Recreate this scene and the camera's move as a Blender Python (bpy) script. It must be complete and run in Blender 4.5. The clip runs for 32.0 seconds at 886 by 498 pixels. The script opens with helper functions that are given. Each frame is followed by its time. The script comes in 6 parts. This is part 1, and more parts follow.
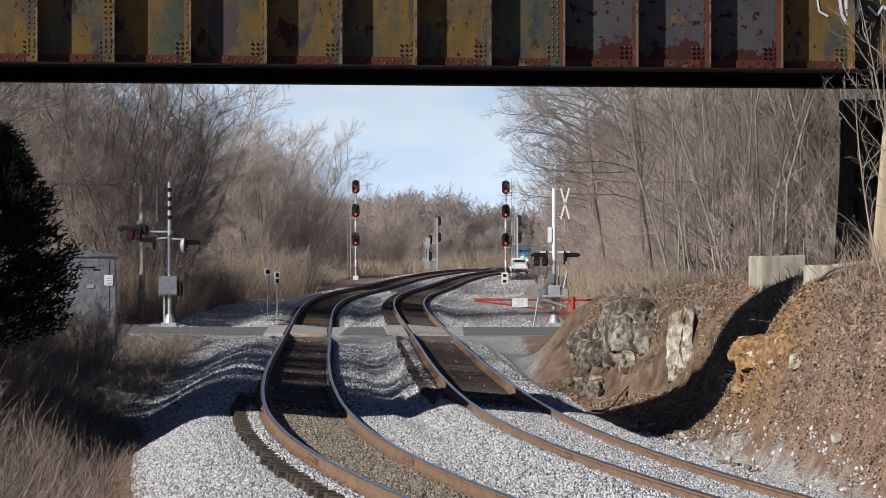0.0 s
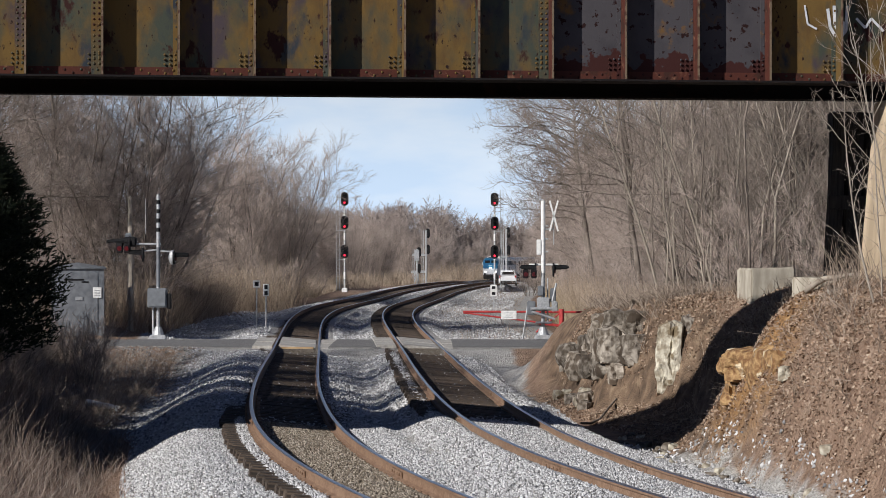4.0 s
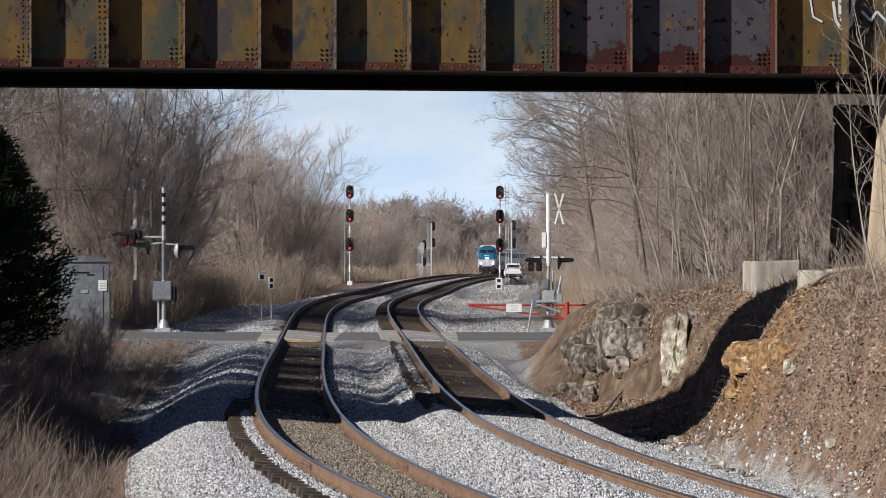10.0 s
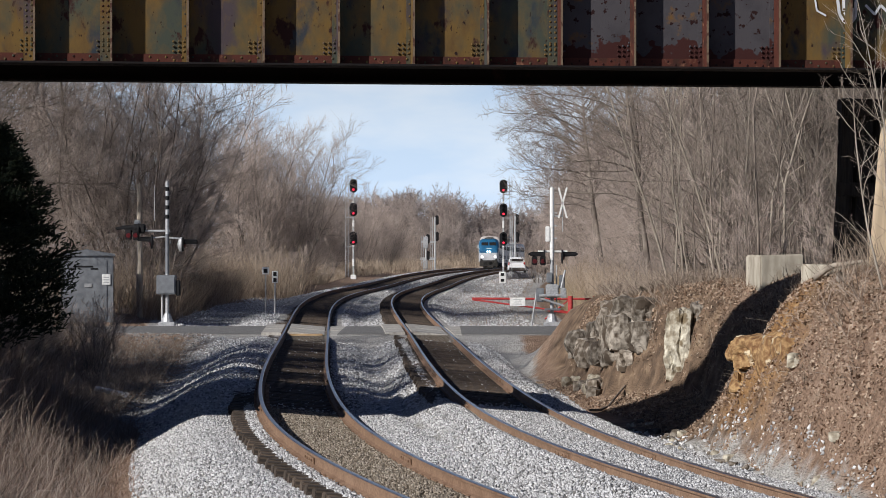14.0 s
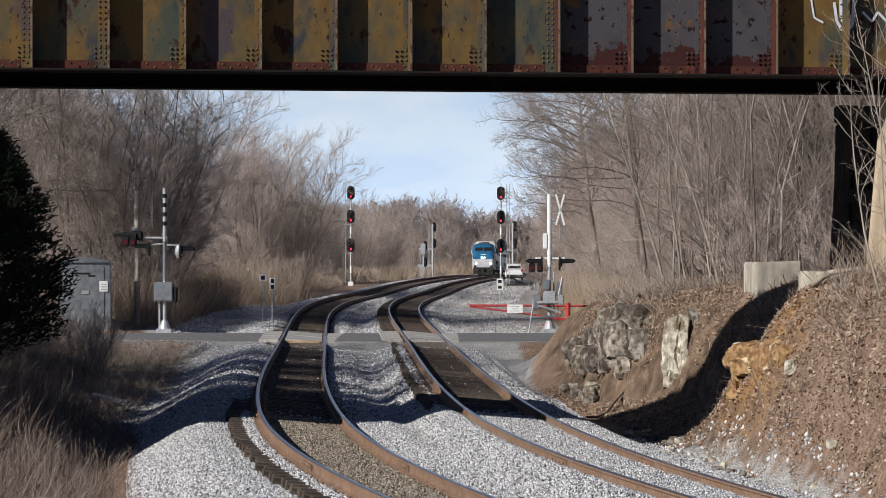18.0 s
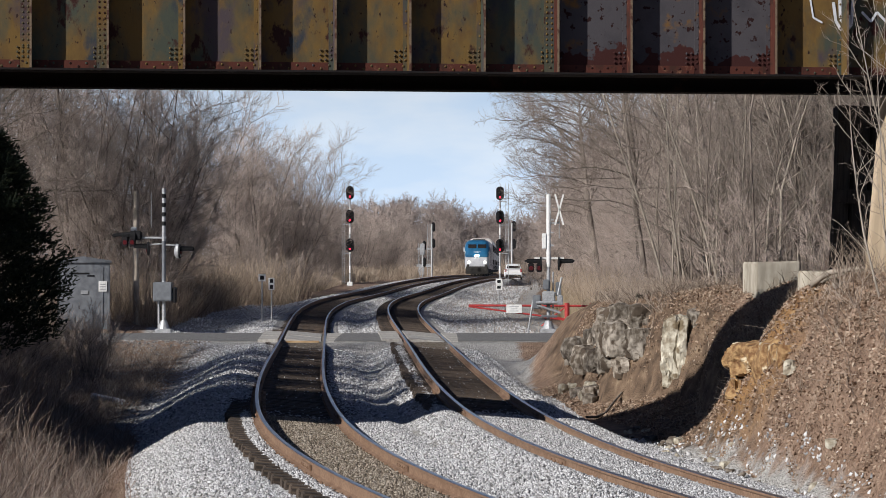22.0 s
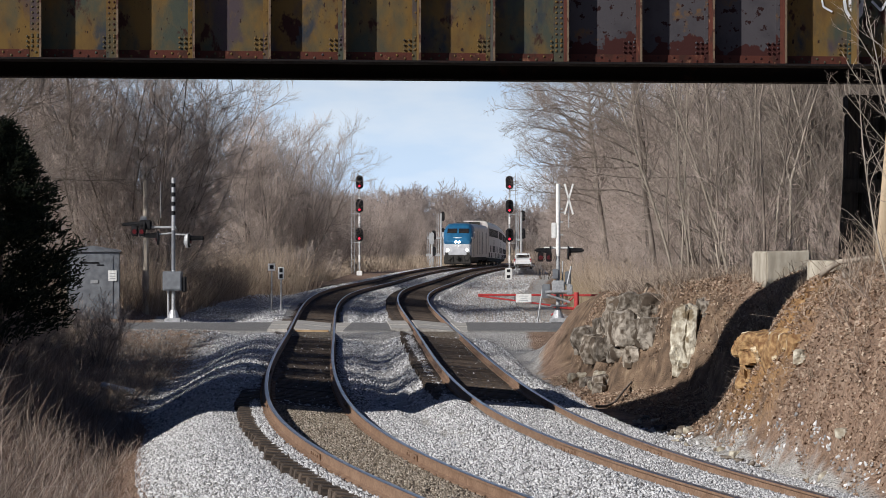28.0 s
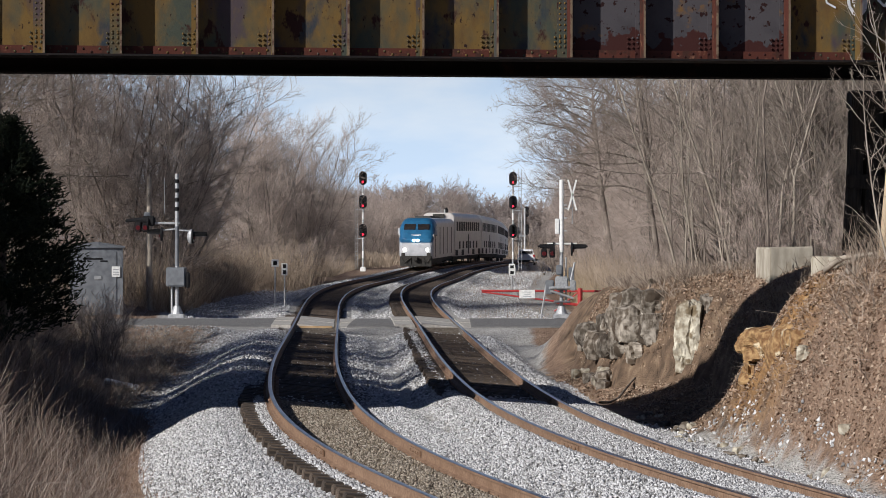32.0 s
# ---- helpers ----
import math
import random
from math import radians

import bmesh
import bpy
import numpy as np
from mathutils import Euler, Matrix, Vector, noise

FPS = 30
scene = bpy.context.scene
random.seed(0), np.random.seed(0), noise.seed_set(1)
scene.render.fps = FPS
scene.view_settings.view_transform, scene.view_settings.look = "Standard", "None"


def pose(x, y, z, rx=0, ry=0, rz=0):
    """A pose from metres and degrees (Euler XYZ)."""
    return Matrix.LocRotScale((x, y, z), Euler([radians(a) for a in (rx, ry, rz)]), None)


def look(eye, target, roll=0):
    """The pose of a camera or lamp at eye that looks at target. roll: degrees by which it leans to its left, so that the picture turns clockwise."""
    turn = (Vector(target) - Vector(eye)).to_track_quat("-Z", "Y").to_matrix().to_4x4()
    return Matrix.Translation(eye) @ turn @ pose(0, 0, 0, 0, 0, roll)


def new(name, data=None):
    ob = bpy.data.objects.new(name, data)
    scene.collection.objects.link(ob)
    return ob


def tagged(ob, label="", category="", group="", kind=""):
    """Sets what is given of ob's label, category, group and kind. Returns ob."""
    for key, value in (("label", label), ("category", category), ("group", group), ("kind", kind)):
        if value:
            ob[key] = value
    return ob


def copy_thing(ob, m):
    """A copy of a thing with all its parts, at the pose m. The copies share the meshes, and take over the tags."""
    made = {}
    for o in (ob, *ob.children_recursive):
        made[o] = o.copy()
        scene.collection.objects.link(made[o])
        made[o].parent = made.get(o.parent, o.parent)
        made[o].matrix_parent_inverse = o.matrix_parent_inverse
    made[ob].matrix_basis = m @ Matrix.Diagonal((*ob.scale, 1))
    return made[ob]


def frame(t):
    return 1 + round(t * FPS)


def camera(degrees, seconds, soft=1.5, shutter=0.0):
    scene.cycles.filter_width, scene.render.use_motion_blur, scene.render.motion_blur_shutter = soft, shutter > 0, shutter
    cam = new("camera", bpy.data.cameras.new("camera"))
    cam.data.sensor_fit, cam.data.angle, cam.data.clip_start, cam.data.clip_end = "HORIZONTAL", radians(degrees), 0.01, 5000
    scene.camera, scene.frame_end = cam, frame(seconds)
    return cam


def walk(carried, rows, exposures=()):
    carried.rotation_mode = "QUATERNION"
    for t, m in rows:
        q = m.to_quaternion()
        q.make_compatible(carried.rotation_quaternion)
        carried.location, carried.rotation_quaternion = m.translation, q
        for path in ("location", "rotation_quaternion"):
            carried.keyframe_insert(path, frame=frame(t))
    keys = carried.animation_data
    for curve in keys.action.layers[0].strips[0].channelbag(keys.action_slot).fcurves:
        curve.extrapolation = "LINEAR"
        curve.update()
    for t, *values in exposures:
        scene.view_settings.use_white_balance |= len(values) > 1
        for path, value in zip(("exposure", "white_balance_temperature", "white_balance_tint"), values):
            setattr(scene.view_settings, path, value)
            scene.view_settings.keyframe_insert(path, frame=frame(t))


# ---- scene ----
# A telephoto view on a tripod, swaying a little.
cam = camera(20.212, 32.0, soft=0.75)
walk(cam, [
    (0, pose(0, 0, 3.058, 89.9251, 0, 0.0000)),
    (0.5, pose(0, 0, 3.058, 89.9647, 0, -0.0328)),
    (1, pose(0, 0, 3.058, 90.0446, 0, -0.0926)),
    (1.5, pose(0, 0, 3.058, 90.1061, 0, -0.1376)),
    (2, pose(0, 0, 3.058, 90.1533, 0, -0.1705)),
    (2.5, pose(0, 0, 3.058, 90.1315, 0, -0.1722)),
    (3, pose(0, 0, 3.058, 90.1842, 0, -0.2320)),
    (3.5, pose(0, 0, 3.058, 90.2240, 0, -0.2720)),
    (5.5, pose(0, 0, 3.058, 90.0246, 0, -0.1322)),
    (6, pose(0, 0, 3.058, 89.9721, 0, -0.1106)),
    (6.5, pose(0, 0, 3.058, 89.9848, 0, -0.1322)),
    (7, pose(0, 0, 3.058, 90.0844, 0, -0.2320)),
    (7.5, pose(0, 0, 3.058, 90.0862, 0, -0.2177)),
    (8, pose(0, 0, 3.058, 90.0844, 0, -0.2520)),
    (8.5, pose(0, 0, 3.058, 90.0790, 0, -0.2104)),
    (9, pose(0, 0, 3.058, 90.0645, 0, -0.1524)),
    (9.5, pose(0, 0, 3.058, 90.0645, 0, -0.1722)),
    (10, pose(0, 0, 3.058, 90.0446, 0, -0.1359)),
    (10.5, pose(0, 0, 3.058, 90.0246, 0, -0.1340)),
    (11, pose(0, 0, 3.058, 90.0048, 0, -0.1305)),
    (11.5, pose(0, 0, 3.058, 89.9776, 0, -0.1322)),
    (12, pose(0, 0, 3.058, 89.9485, 0, -0.1123)),
    (12.5, pose(0, 0, 3.058, 89.9413, 0, -0.0723)),
    (13, pose(0, 0, 3.058, 89.9251, 0, -0.0527)),
    (13.5, pose(0, 0, 3.058, 89.9068, 0, -0.0346)),
    (14, pose(0, 0, 3.058, 89.9049, 0, -0.0527)),
    (14.5, pose(0, 0, 3.058, 89.8868, 0, -0.0381)),
    (16.5, pose(0, 0, 3.058, 89.9922, 0, -0.0018)),
    (17, pose(0, 0, 3.058, 90.0320, 0, -0.0545)),
    (17.5, pose(0, 0, 3.058, 90.0446, 0, -0.0926)),
    (18, pose(0, 0, 3.058, 90.0645, 0, -0.1123)),
    (18.5, pose(0, 0, 3.058, 90.0645, 0, -0.1322)),
    (19, pose(0, 0, 3.058, 90.0555, 0, -0.1123)),
    (19.5, pose(0, 0, 3.058, 90.0663, 0, -0.1160)),
    (20, pose(0, 0, 3.058, 90.0753, 0, -0.1322)),
    (20.5, pose(0, 0, 3.058, 90.0734, 0, -0.1123)),
    (21, pose(0, 0, 3.058, 90.0645, 0, -0.0943)),
    (21.5, pose(0, 0, 3.058, 90.0627, 0, -0.1051)),
    (22, pose(0, 0, 3.058, 90.0645, 0, -0.1322)),
    (22.5, pose(0, 0, 3.058, 90.0446, 0, -0.1524)),
    (23, pose(0, 0, 3.058, 90.0120, 0, -0.1524)),
    (23.5, pose(0, 0, 3.058, 90.0048, 0, -0.1322)),
    (24, pose(0, 0, 3.058, 89.9813, 0, -0.1123)),
    (24.5, pose(0, 0, 3.058, 89.9449, 0, -0.0723)),
    (25, pose(0, 0, 3.058, 89.9647, 0, -0.0723)),
    (25.5, pose(0, 0, 3.058, 89.8652, 0, 0.0488)),
    (27.5, pose(0, 0, 3.058, 89.8359, 0, 0.0670)),
    (28, pose(0, 0, 3.058, 89.8197, 0, 0.0870)),
    (28.5, pose(0, 0, 3.058, 89.8215, 0, 0.0870)),
    (29, pose(0, 0, 3.058, 89.8251, 0, 0.0670)),
    (29.5, pose(0, 0, 3.058, 89.8251, 0, 0.0670)),
    (30, pose(0, 0, 3.058, 89.8053, 0, 0.0870)),
    (30.5, pose(0, 0, 3.058, 89.8179, 0, 0.0870)),
    (31, pose(0, 0, 3.058, 89.8053, 0, 0.1087)),
    (31.5, pose(0, 0, 3.058, 89.7565, 0, 0.1469)),
    (32, pose(0, 0, 3.058, 89.7274, 0, 0.1666)),
])


# ---- sun, sky ----
SUN_TOWARDS = Vector((1.45, 1.25, -1.0)).normalized()   # the way the sunlight travels
world = bpy.data.worlds.new("sky")
scene.world = world
world.use_nodes = True
wn, wl = world.node_tree.nodes, world.node_tree.links
wn.clear()
sky = wn.new("ShaderNodeTexSky")
sky.sky_type = "NISHITA"
sky.sun_disc = False
sky.sun_elevation = radians(27.6)
sky.sun_rotation = radians(229)
sky.air_density, sky.dust_density, sky.ozone_density = 1.0, 0.8, 3.0
bg = wn.new("ShaderNodeBackground")
bg.inputs["Strength"].default_value = 0.028
wout = wn.new("ShaderNodeOutputWorld")
wtc = wn.new("ShaderNodeTexCoord")
wmap = wn.new("ShaderNodeMapping")
wmap.inputs["Scale"].default_value = (9.0, 9.0, 30.0)
cloud = wn.new("ShaderNodeTexNoise")
cloud.inputs["Scale"].default_value, cloud.inputs["Detail"].default_value = 1.6, 5.0
cramp = wn.new("ShaderNodeMapRange")
cramp.inputs["From Min"].default_value, cramp.inputs["From Max"].default_value = 0.4, 0.75
wmix = wn.new("ShaderNodeMixRGB")
wmix.inputs[1].default_value, wmix.inputs[2].default_value = (23.5, 29.5, 37.5, 1), (33.0, 35.5, 38.5, 1)
sep = wn.new("ShaderNodeSeparateXYZ")
haze = wn.new("ShaderNodeMapRange")          # thin bright haze low over the horizon, all round
haze.interpolation_type = "SMOOTHSTEP"
haze.inputs["From Min"].default_value, haze.inputs["From Max"].default_value = 0.0, 0.2
haze.inputs["To Min"].default_value, haze.inputs["To Max"].default_value = 0.95, 0.0
hmix = wn.new("ShaderNodeMixRGB")
wl.new(wtc.outputs["Generated"], wmap.inputs["Vector"])
wl.new(wtc.outputs["Generated"], sep.inputs[0])
wl.new(wmap.outputs[0], cloud.inputs["Vector"])
wl.new(cloud.outputs[0], cramp.inputs["Value"])
wl.new(cramp.outputs[0], wmix.inputs[0])
wl.new(sep.outputs["Z"], haze.inputs["Value"])
wl.new(haze.outputs[0], hmix.inputs[0])
blue = wn.new("ShaderNodeMixRGB")             # a clear winter sky, deeper blue overhead
blue.blend_type = "MULTIPLY"
blue.inputs[0].default_value, blue.inputs[2].default_value = 1.0, (0.86, 1.0, 1.42, 1)
wl.new(sky.outputs[0], blue.inputs[1])
wl.new(blue.outputs[0], hmix.inputs[1])
wl.new(wmix.outputs[0], hmix.inputs[2])
wl.new(hmix.outputs[0], bg.inputs[0])
wl.new(bg.outputs[0], wout.inputs[0])
sun = new("sun", bpy.data.lights.new("sun", "SUN"))
sun.data.energy, sun.data.angle, sun.data.color = 5.0, radians(0.53), (1.0, 0.962, 0.922)
sun.matrix_world = look((0, 0, 0), SUN_TOWARDS)
scene.view_settings.exposure = 0.0


# ---- materials ----
def mat(name, dark, light, scale=8.0, rough=0.85, bump=0.3, metal=0.0, detail=5.0, big=0.6, wear=None, wear_at=0.6, vary=0.0,
        stretch=(1, 1, 1), distance=0.02, spec=0.5):
    """Two tones mixed by fine and broad noise, with relief; wear: a third tone in patches; vary: difference from object to object."""
    m = bpy.data.materials.new(name)
    m.use_nodes = True
    n, l = m.node_tree.nodes, m.node_tree.links
    b = n["Principled BSDF"]
    b.inputs["Roughness"].default_value, b.inputs["Metallic"].default_value = rough, metal
    b.inputs["Specular IOR Level"].default_value = spec
    tc, mp = n.new("ShaderNodeTexCoord"), n.new("ShaderNodeMapping")
    mp.inputs["Scale"].default_value = stretch
    l.new(tc.outputs["Object"], mp.inputs["Vector"])
    fine, broad = n.new("ShaderNodeTexNoise"), n.new("ShaderNodeTexNoise")
    fine.inputs["Scale"].default_value, fine.inputs["Detail"].default_value = scale, detail
    broad.inputs["Scale"].default_value, broad.inputs["Detail"].default_value = scale * 0.11, 3.0
    l.new(mp.outputs[0], fine.inputs["Vector"])
    l.new(mp.outputs[0], broad.inputs["Vector"])
    ramp = n.new("ShaderNodeValToRGB")
    ramp.color_ramp.elements[0].position, ramp.color_ramp.elements[1].position = 0.36, 0.66
    ramp.color_ramp.elements[0].color, ramp.color_ramp.elements[1].color = (*dark, 1), (*light, 1)
    mixf = n.new("ShaderNodeMath")
    mixf.operation = "MULTIPLY_ADD"
    l.new(broad.outputs[0], mixf.inputs[0])
    mixf.inputs[1].default_value = big
    sub = n.new("ShaderNodeMath")
    sub.operation = "SUBTRACT"
    l.new(fine.outputs[0], sub.inputs[0])
    sub.inputs[1].default_value = big * 0.5
    l.new(sub.outputs[0], mixf.inputs[2])
    l.new(mixf.outputs[0], ramp.inputs[0])
    col = ramp.outputs[0]
    if wear:
        w = n.new("ShaderNodeTexNoise")
        w.inputs["Scale"].default_value, w.inputs["Detail"].default_value = scale * 0.3, 8.0
        l.new(mp.outputs[0], w.inputs["Vector"])
        wr = n.new("ShaderNodeValToRGB")
        wr.color_ramp.elements[0].position, wr.color_ramp.elements[1].position = wear_at, wear_at + 0.06
        l.new(w.outputs[0], wr.inputs[0])
        mx = n.new("ShaderNodeMixRGB")
        l.new(wr.outputs[0], mx.inputs[0])
        l.new(col, mx.inputs[1])
        mx.inputs[2].default_value = (*wear, 1)
        col = mx.outputs[0]
    if vary:
        oi, hsv = n.new("ShaderNodeObjectInfo"), n.new("ShaderNodeHueSaturation")
        mr = n.new("ShaderNodeMapRange")
        mr.inputs["To Min"].default_value, mr.inputs["To Max"].default_value = 1 - vary, 1 + vary
        l.new(oi.outputs["Random"], mr.inputs["Value"])
        l.new(mr.outputs[0], hsv.inputs["Value"])
        l.new(col, hsv.inputs["Color"])
        col = hsv.outputs[0]
    l.new(col, b.inputs["Base Color"])
    if bump:
        bp = n.new("ShaderNodeBump")
        bp.inputs["Strength"].default_value, bp.inputs["Distance"].default_value = bump, distance
        l.new(fine.outputs[0], bp.inputs["Height"])
        l.new(bp.outputs[0], b.inputs["Normal"])
    return m


def island_mat(name, tones, rough=0.9, spec=0.3):
    """Tones picked at random for each loose piece of a mesh."""
    m = bpy.data.materials.new(name)
    m.use_nodes = True
    n, l = m.node_tree.nodes, m.node_tree.links
    b = n["Principled BSDF"]
    b.inputs["Roughness"].default_value = rough
    b.inputs["Specular IOR Level"].default_value = spec
    g, r = n.new("ShaderNodeNewGeometry"), n.new("ShaderNodeValToRGB")
    while len(r.color_ramp.elements) < len(tones):
        r.color_ramp.elements.new(0.5)
    for i, c in enumerate(tones):
        r.color_ramp.elements[i].position = i / (len(tones) - 1)
        r.color_ramp.elements[i].color = (*c, 1)
    l.new(g.outputs["Random Per Island"], r.inputs[0])
    l.new(r.outputs[0], b.inputs["Base Color"])
    return m


def glow(name, color, strength):
    m = bpy.data.materials.new(name)
    m.use_nodes = True
    b = m.node_tree.nodes["Principled BSDF"]
    b.inputs["Base Color"].default_value = (*color, 1)
    b.inputs["Emission Color"].default_value = (*color, 1)
    b.inputs["Emission Strength"].default_value = strength
    return m


BALLAST = island_mat("ballast_stone", [(0.16, 0.158, 0.16), (0.39, 0.388, 0.39), (0.53, 0.53, 0.535), (0.7, 0.7, 0.705)])
RAIL_SIDE = mat("rail_rust", (0.17, 0.1, 0.062), (0.27, 0.175, 0.115), 30, 0.8, 0.2)
RAIL_TOP = mat("rail_polished", (0.45, 0.46, 0.5), (0.6, 0.61, 0.65), 40, 0.28, 0.05, metal=1.0)
TIE = mat("tie_creosote", (0.035, 0.026, 0.02), (0.11, 0.08, 0.058), 14, 0.9, 0.6, vary=0.35, stretch=(0.4, 4, 4))
ASPHALT = mat("asphalt", (0.11, 0.107, 0.103), (0.2, 0.196, 0.19), 30, 0.9, 0.4, wear=(0.2, 0.19, 0.17), wear_at=0.62)
CONCRETE = mat("concrete", (0.31, 0.275, 0.22), (0.5, 0.455, 0.375), 5, 0.9, 0.4, wear=(0.27, 0.22, 0.16), wear_at=0.58, stretch=(1, 1, 0.35))
PIER = mat("pier_concrete", (0.36, 0.28, 0.19), (0.55, 0.43, 0.3), 3, 0.9, 0.4, wear=(0.2, 0.15, 0.1), wear_at=0.6, stretch=(1, 1, 0.3))
CROSSING = mat("crossing_panel", (0.32, 0.3, 0.27), (0.48, 0.46, 0.42), 9, 0.85, 0.3)
TIMBER = mat("crossing_timber", (0.3, 0.2, 0.1), (0.48, 0.34, 0.2), 9, 0.85, 0.4, stretch=(0.3, 3, 3))
ROCK = mat("limestone", (0.085, 0.066, 0.048), (0.36, 0.32, 0.27), 7, 0.92, 0.9, wear=(0.06, 0.043, 0.029), wear_at=0.54, distance=0.03, big=0.8, vary=0.35)
PALE_ROCK = mat("pale_limestone", (0.26, 0.22, 0.16), (0.6, 0.56, 0.46), 8, 0.92, 1.0, wear=(0.17, 0.13, 0.08), wear_at=0.56, distance=0.05, vary=0.15)
CLAY_ROCK = mat("ochre_rock", (0.17, 0.085, 0.035), (0.42, 0.27, 0.125), 11, 0.92, 0.9, wear=(0.62, 0.52, 0.36), wear_at=0.58, distance=0.06)
BARK = mat("bark", (0.1, 0.08, 0.066), (0.22, 0.185, 0.155), 9, 0.95, 0.5, vary=0.25, stretch=(1, 1, 0.2))
PALE_BARK = mat("pale_bark", (0.22, 0.187, 0.15), (0.4, 0.35, 0.29), 9, 0.95, 0.5, vary=0.2, stretch=(1, 1, 0.2))
TWIG = mat("twigs", (0.29, 0.232, 0.2), (0.48, 0.4, 0.352), 0.6, 0.95, 0, vary=0.22)
FAR_TWIG = mat("far_twigs", (0.22, 0.178, 0.16), (0.4, 0.335, 0.3), 0.12, 0.95, 0)
MID_TWIG = mat("mid_twigs", (0.15, 0.12, 0.1), (0.3, 0.245, 0.205), 0.6, 0.95, 0, vary=0.2)
PALE_TWIG = mat("pale_twigs", (0.21, 0.17, 0.14), (0.35, 0.29, 0.242), 0.6, 0.95, 0, vary=0.2)
DRY_GRASS = island_mat("dry_grass", [(0.14, 0.1, 0.075), (0.28, 0.21, 0.155), (0.42, 0.34, 0.26), (0.22, 0.15, 0.11)])
STRAW = island_mat("straw", [(0.26, 0.195, 0.125), (0.42, 0.33, 0.215), (0.33, 0.25, 0.165)])
BRUSH = island_mat("brush", [(0.13, 0.095, 0.075), (0.3, 0.235, 0.185), (0.44, 0.365, 0.295)])
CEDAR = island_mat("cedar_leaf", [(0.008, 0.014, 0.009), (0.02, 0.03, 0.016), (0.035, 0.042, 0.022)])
STEEL = mat("galvanised_steel", (0.32, 0.33, 0.34), (0.5, 0.51, 0.52), 12, 0.5, 0.1, metal=0.4)
WHITE = mat("white_paint", (0.66, 0.66, 0.64), (0.8, 0.8, 0.78), 10, 0.5, 0.05)
BLACK = mat("black_paint", (0.008, 0.008, 0.009), (0.02, 0.02, 0.022), 12, 0.75, 0.1, spec=0.2)
RED = mat("red_paint", (0.34, 0.03, 0.03), (0.46, 0.055, 0.05), 10, 0.5, 0.05)
GREY_CAB = mat("grey_cabinet", (0.14, 0.15, 0.165), (0.21, 0.225, 0.24), 4, 0.5, 0.05, metal=0.2)
LAMP_RED = glow("red_lamp", (0.95, 0.03, 0.07), 2.2)
DIM_RED = mat("dull_red_lens", (0.05, 0.003, 0.005), (0.1, 0.006, 0.009), 10, 0.3, 0)
LEAF = island_mat("fallen_leaf", [(0.11, 0.068, 0.047), (0.27, 0.185, 0.13), (0.4, 0.305, 0.225), (0.2, 0.122, 0.08), (0.46, 0.37, 0.285), (0.31, 0.2, 0.135)])
CREOSOTE = mat("creosoted_timber", (0.012, 0.01, 0.009), (0.035, 0.028, 0.023), 8, 0.85, 0.4, stretch=(3, 3, 0.3))
GAUGE_STONE = island_mat("dusty_brown_stone", [(0.09, 0.07, 0.052), (0.2, 0.165, 0.125), (0.3, 0.255, 0.2), (0.46, 0.41, 0.34)])
DARK_STONE = island_mat("dirty_grey_stone", [(0.08, 0.078, 0.075), (0.2, 0.195, 0.19), (0.3, 0.295, 0.285), (0.45, 0.44, 0.43)])
STEMS = island_mat("golden_stems", [(0.2, 0.145, 0.1), (0.38, 0.295, 0.22), (0.48, 0.39, 0.3), (0.3, 0.225, 0.165)])
PALE_WEEDS = island_mat("pale_dry_weeds", [(0.08, 0.055, 0.043), (0.3, 0.235, 0.19), (0.46, 0.385, 0.325), (0.18, 0.12, 0.095), (0.34, 0.27, 0.225), (0.12, 0.085, 0.066)])
WEEDS = island_mat("reddish_dry_weeds", [(0.1, 0.065, 0.05), (0.25, 0.17, 0.13), (0.42, 0.32, 0.255), (0.18, 0.105, 0.08), (0.33, 0.23, 0.175)])


# ---- helpers of this scene ----
def part(name, bm, material, parent=None, label="", smooth=False):
    """Links a bmesh as one mesh object under a thing or a part."""
    me = bpy.data.meshes.new(name)
    bm.to_mesh(me)
    bm.free()
    mats = material if isinstance(material, (list, tuple)) else [material]
    for m in mats:
        me.materials.append(m)
    if smooth:
        for p in me.polygons:
            p.use_smooth = True
    ob = new(name, me)
    if parent:
        ob.parent = parent
    if label:
        ob["label"] = label
    return ob


def raw(name, verts, faces, material, parent=None, label="", smooth=False):
    """The same from vertices and faces."""
    me = bpy.data.meshes.new(name)
    me.from_pydata(verts, [], faces)
    mats = material if isinstance(material, (list, tuple)) else [material]
    for m in mats:
        me.materials.append(m)
    if smooth:
        for p in me.polygons:
            p.use_smooth = True
    me.update()
    ob = new(name, me)
    if parent:
        ob.parent = parent
    if label:
        ob["label"] = label
    return ob


def fast(name, V, F, material, parent=None, label=""):
    """The same from arrays of triangles."""
    me = bpy.data.meshes.new(name)
    V, F = np.asarray(V, np.float32), np.asarray(F, np.int32)
    me.vertices.add(len(V))
    me.vertices.foreach_set("co", V.ravel())
    me.loops.add(F.size)
    me.loops.foreach_set("vertex_index", F.ravel())
    me.polygons.add(len(F))
    me.polygons.foreach_set("loop_start", np.arange(0, F.size, F.shape[1], dtype=np.int32))
    me.update(calc_edges=True)
    me.materials.append(material)
    ob = new(name, me)
    if parent:
        ob.parent = parent
    if label:
        ob["label"] = label
    return ob


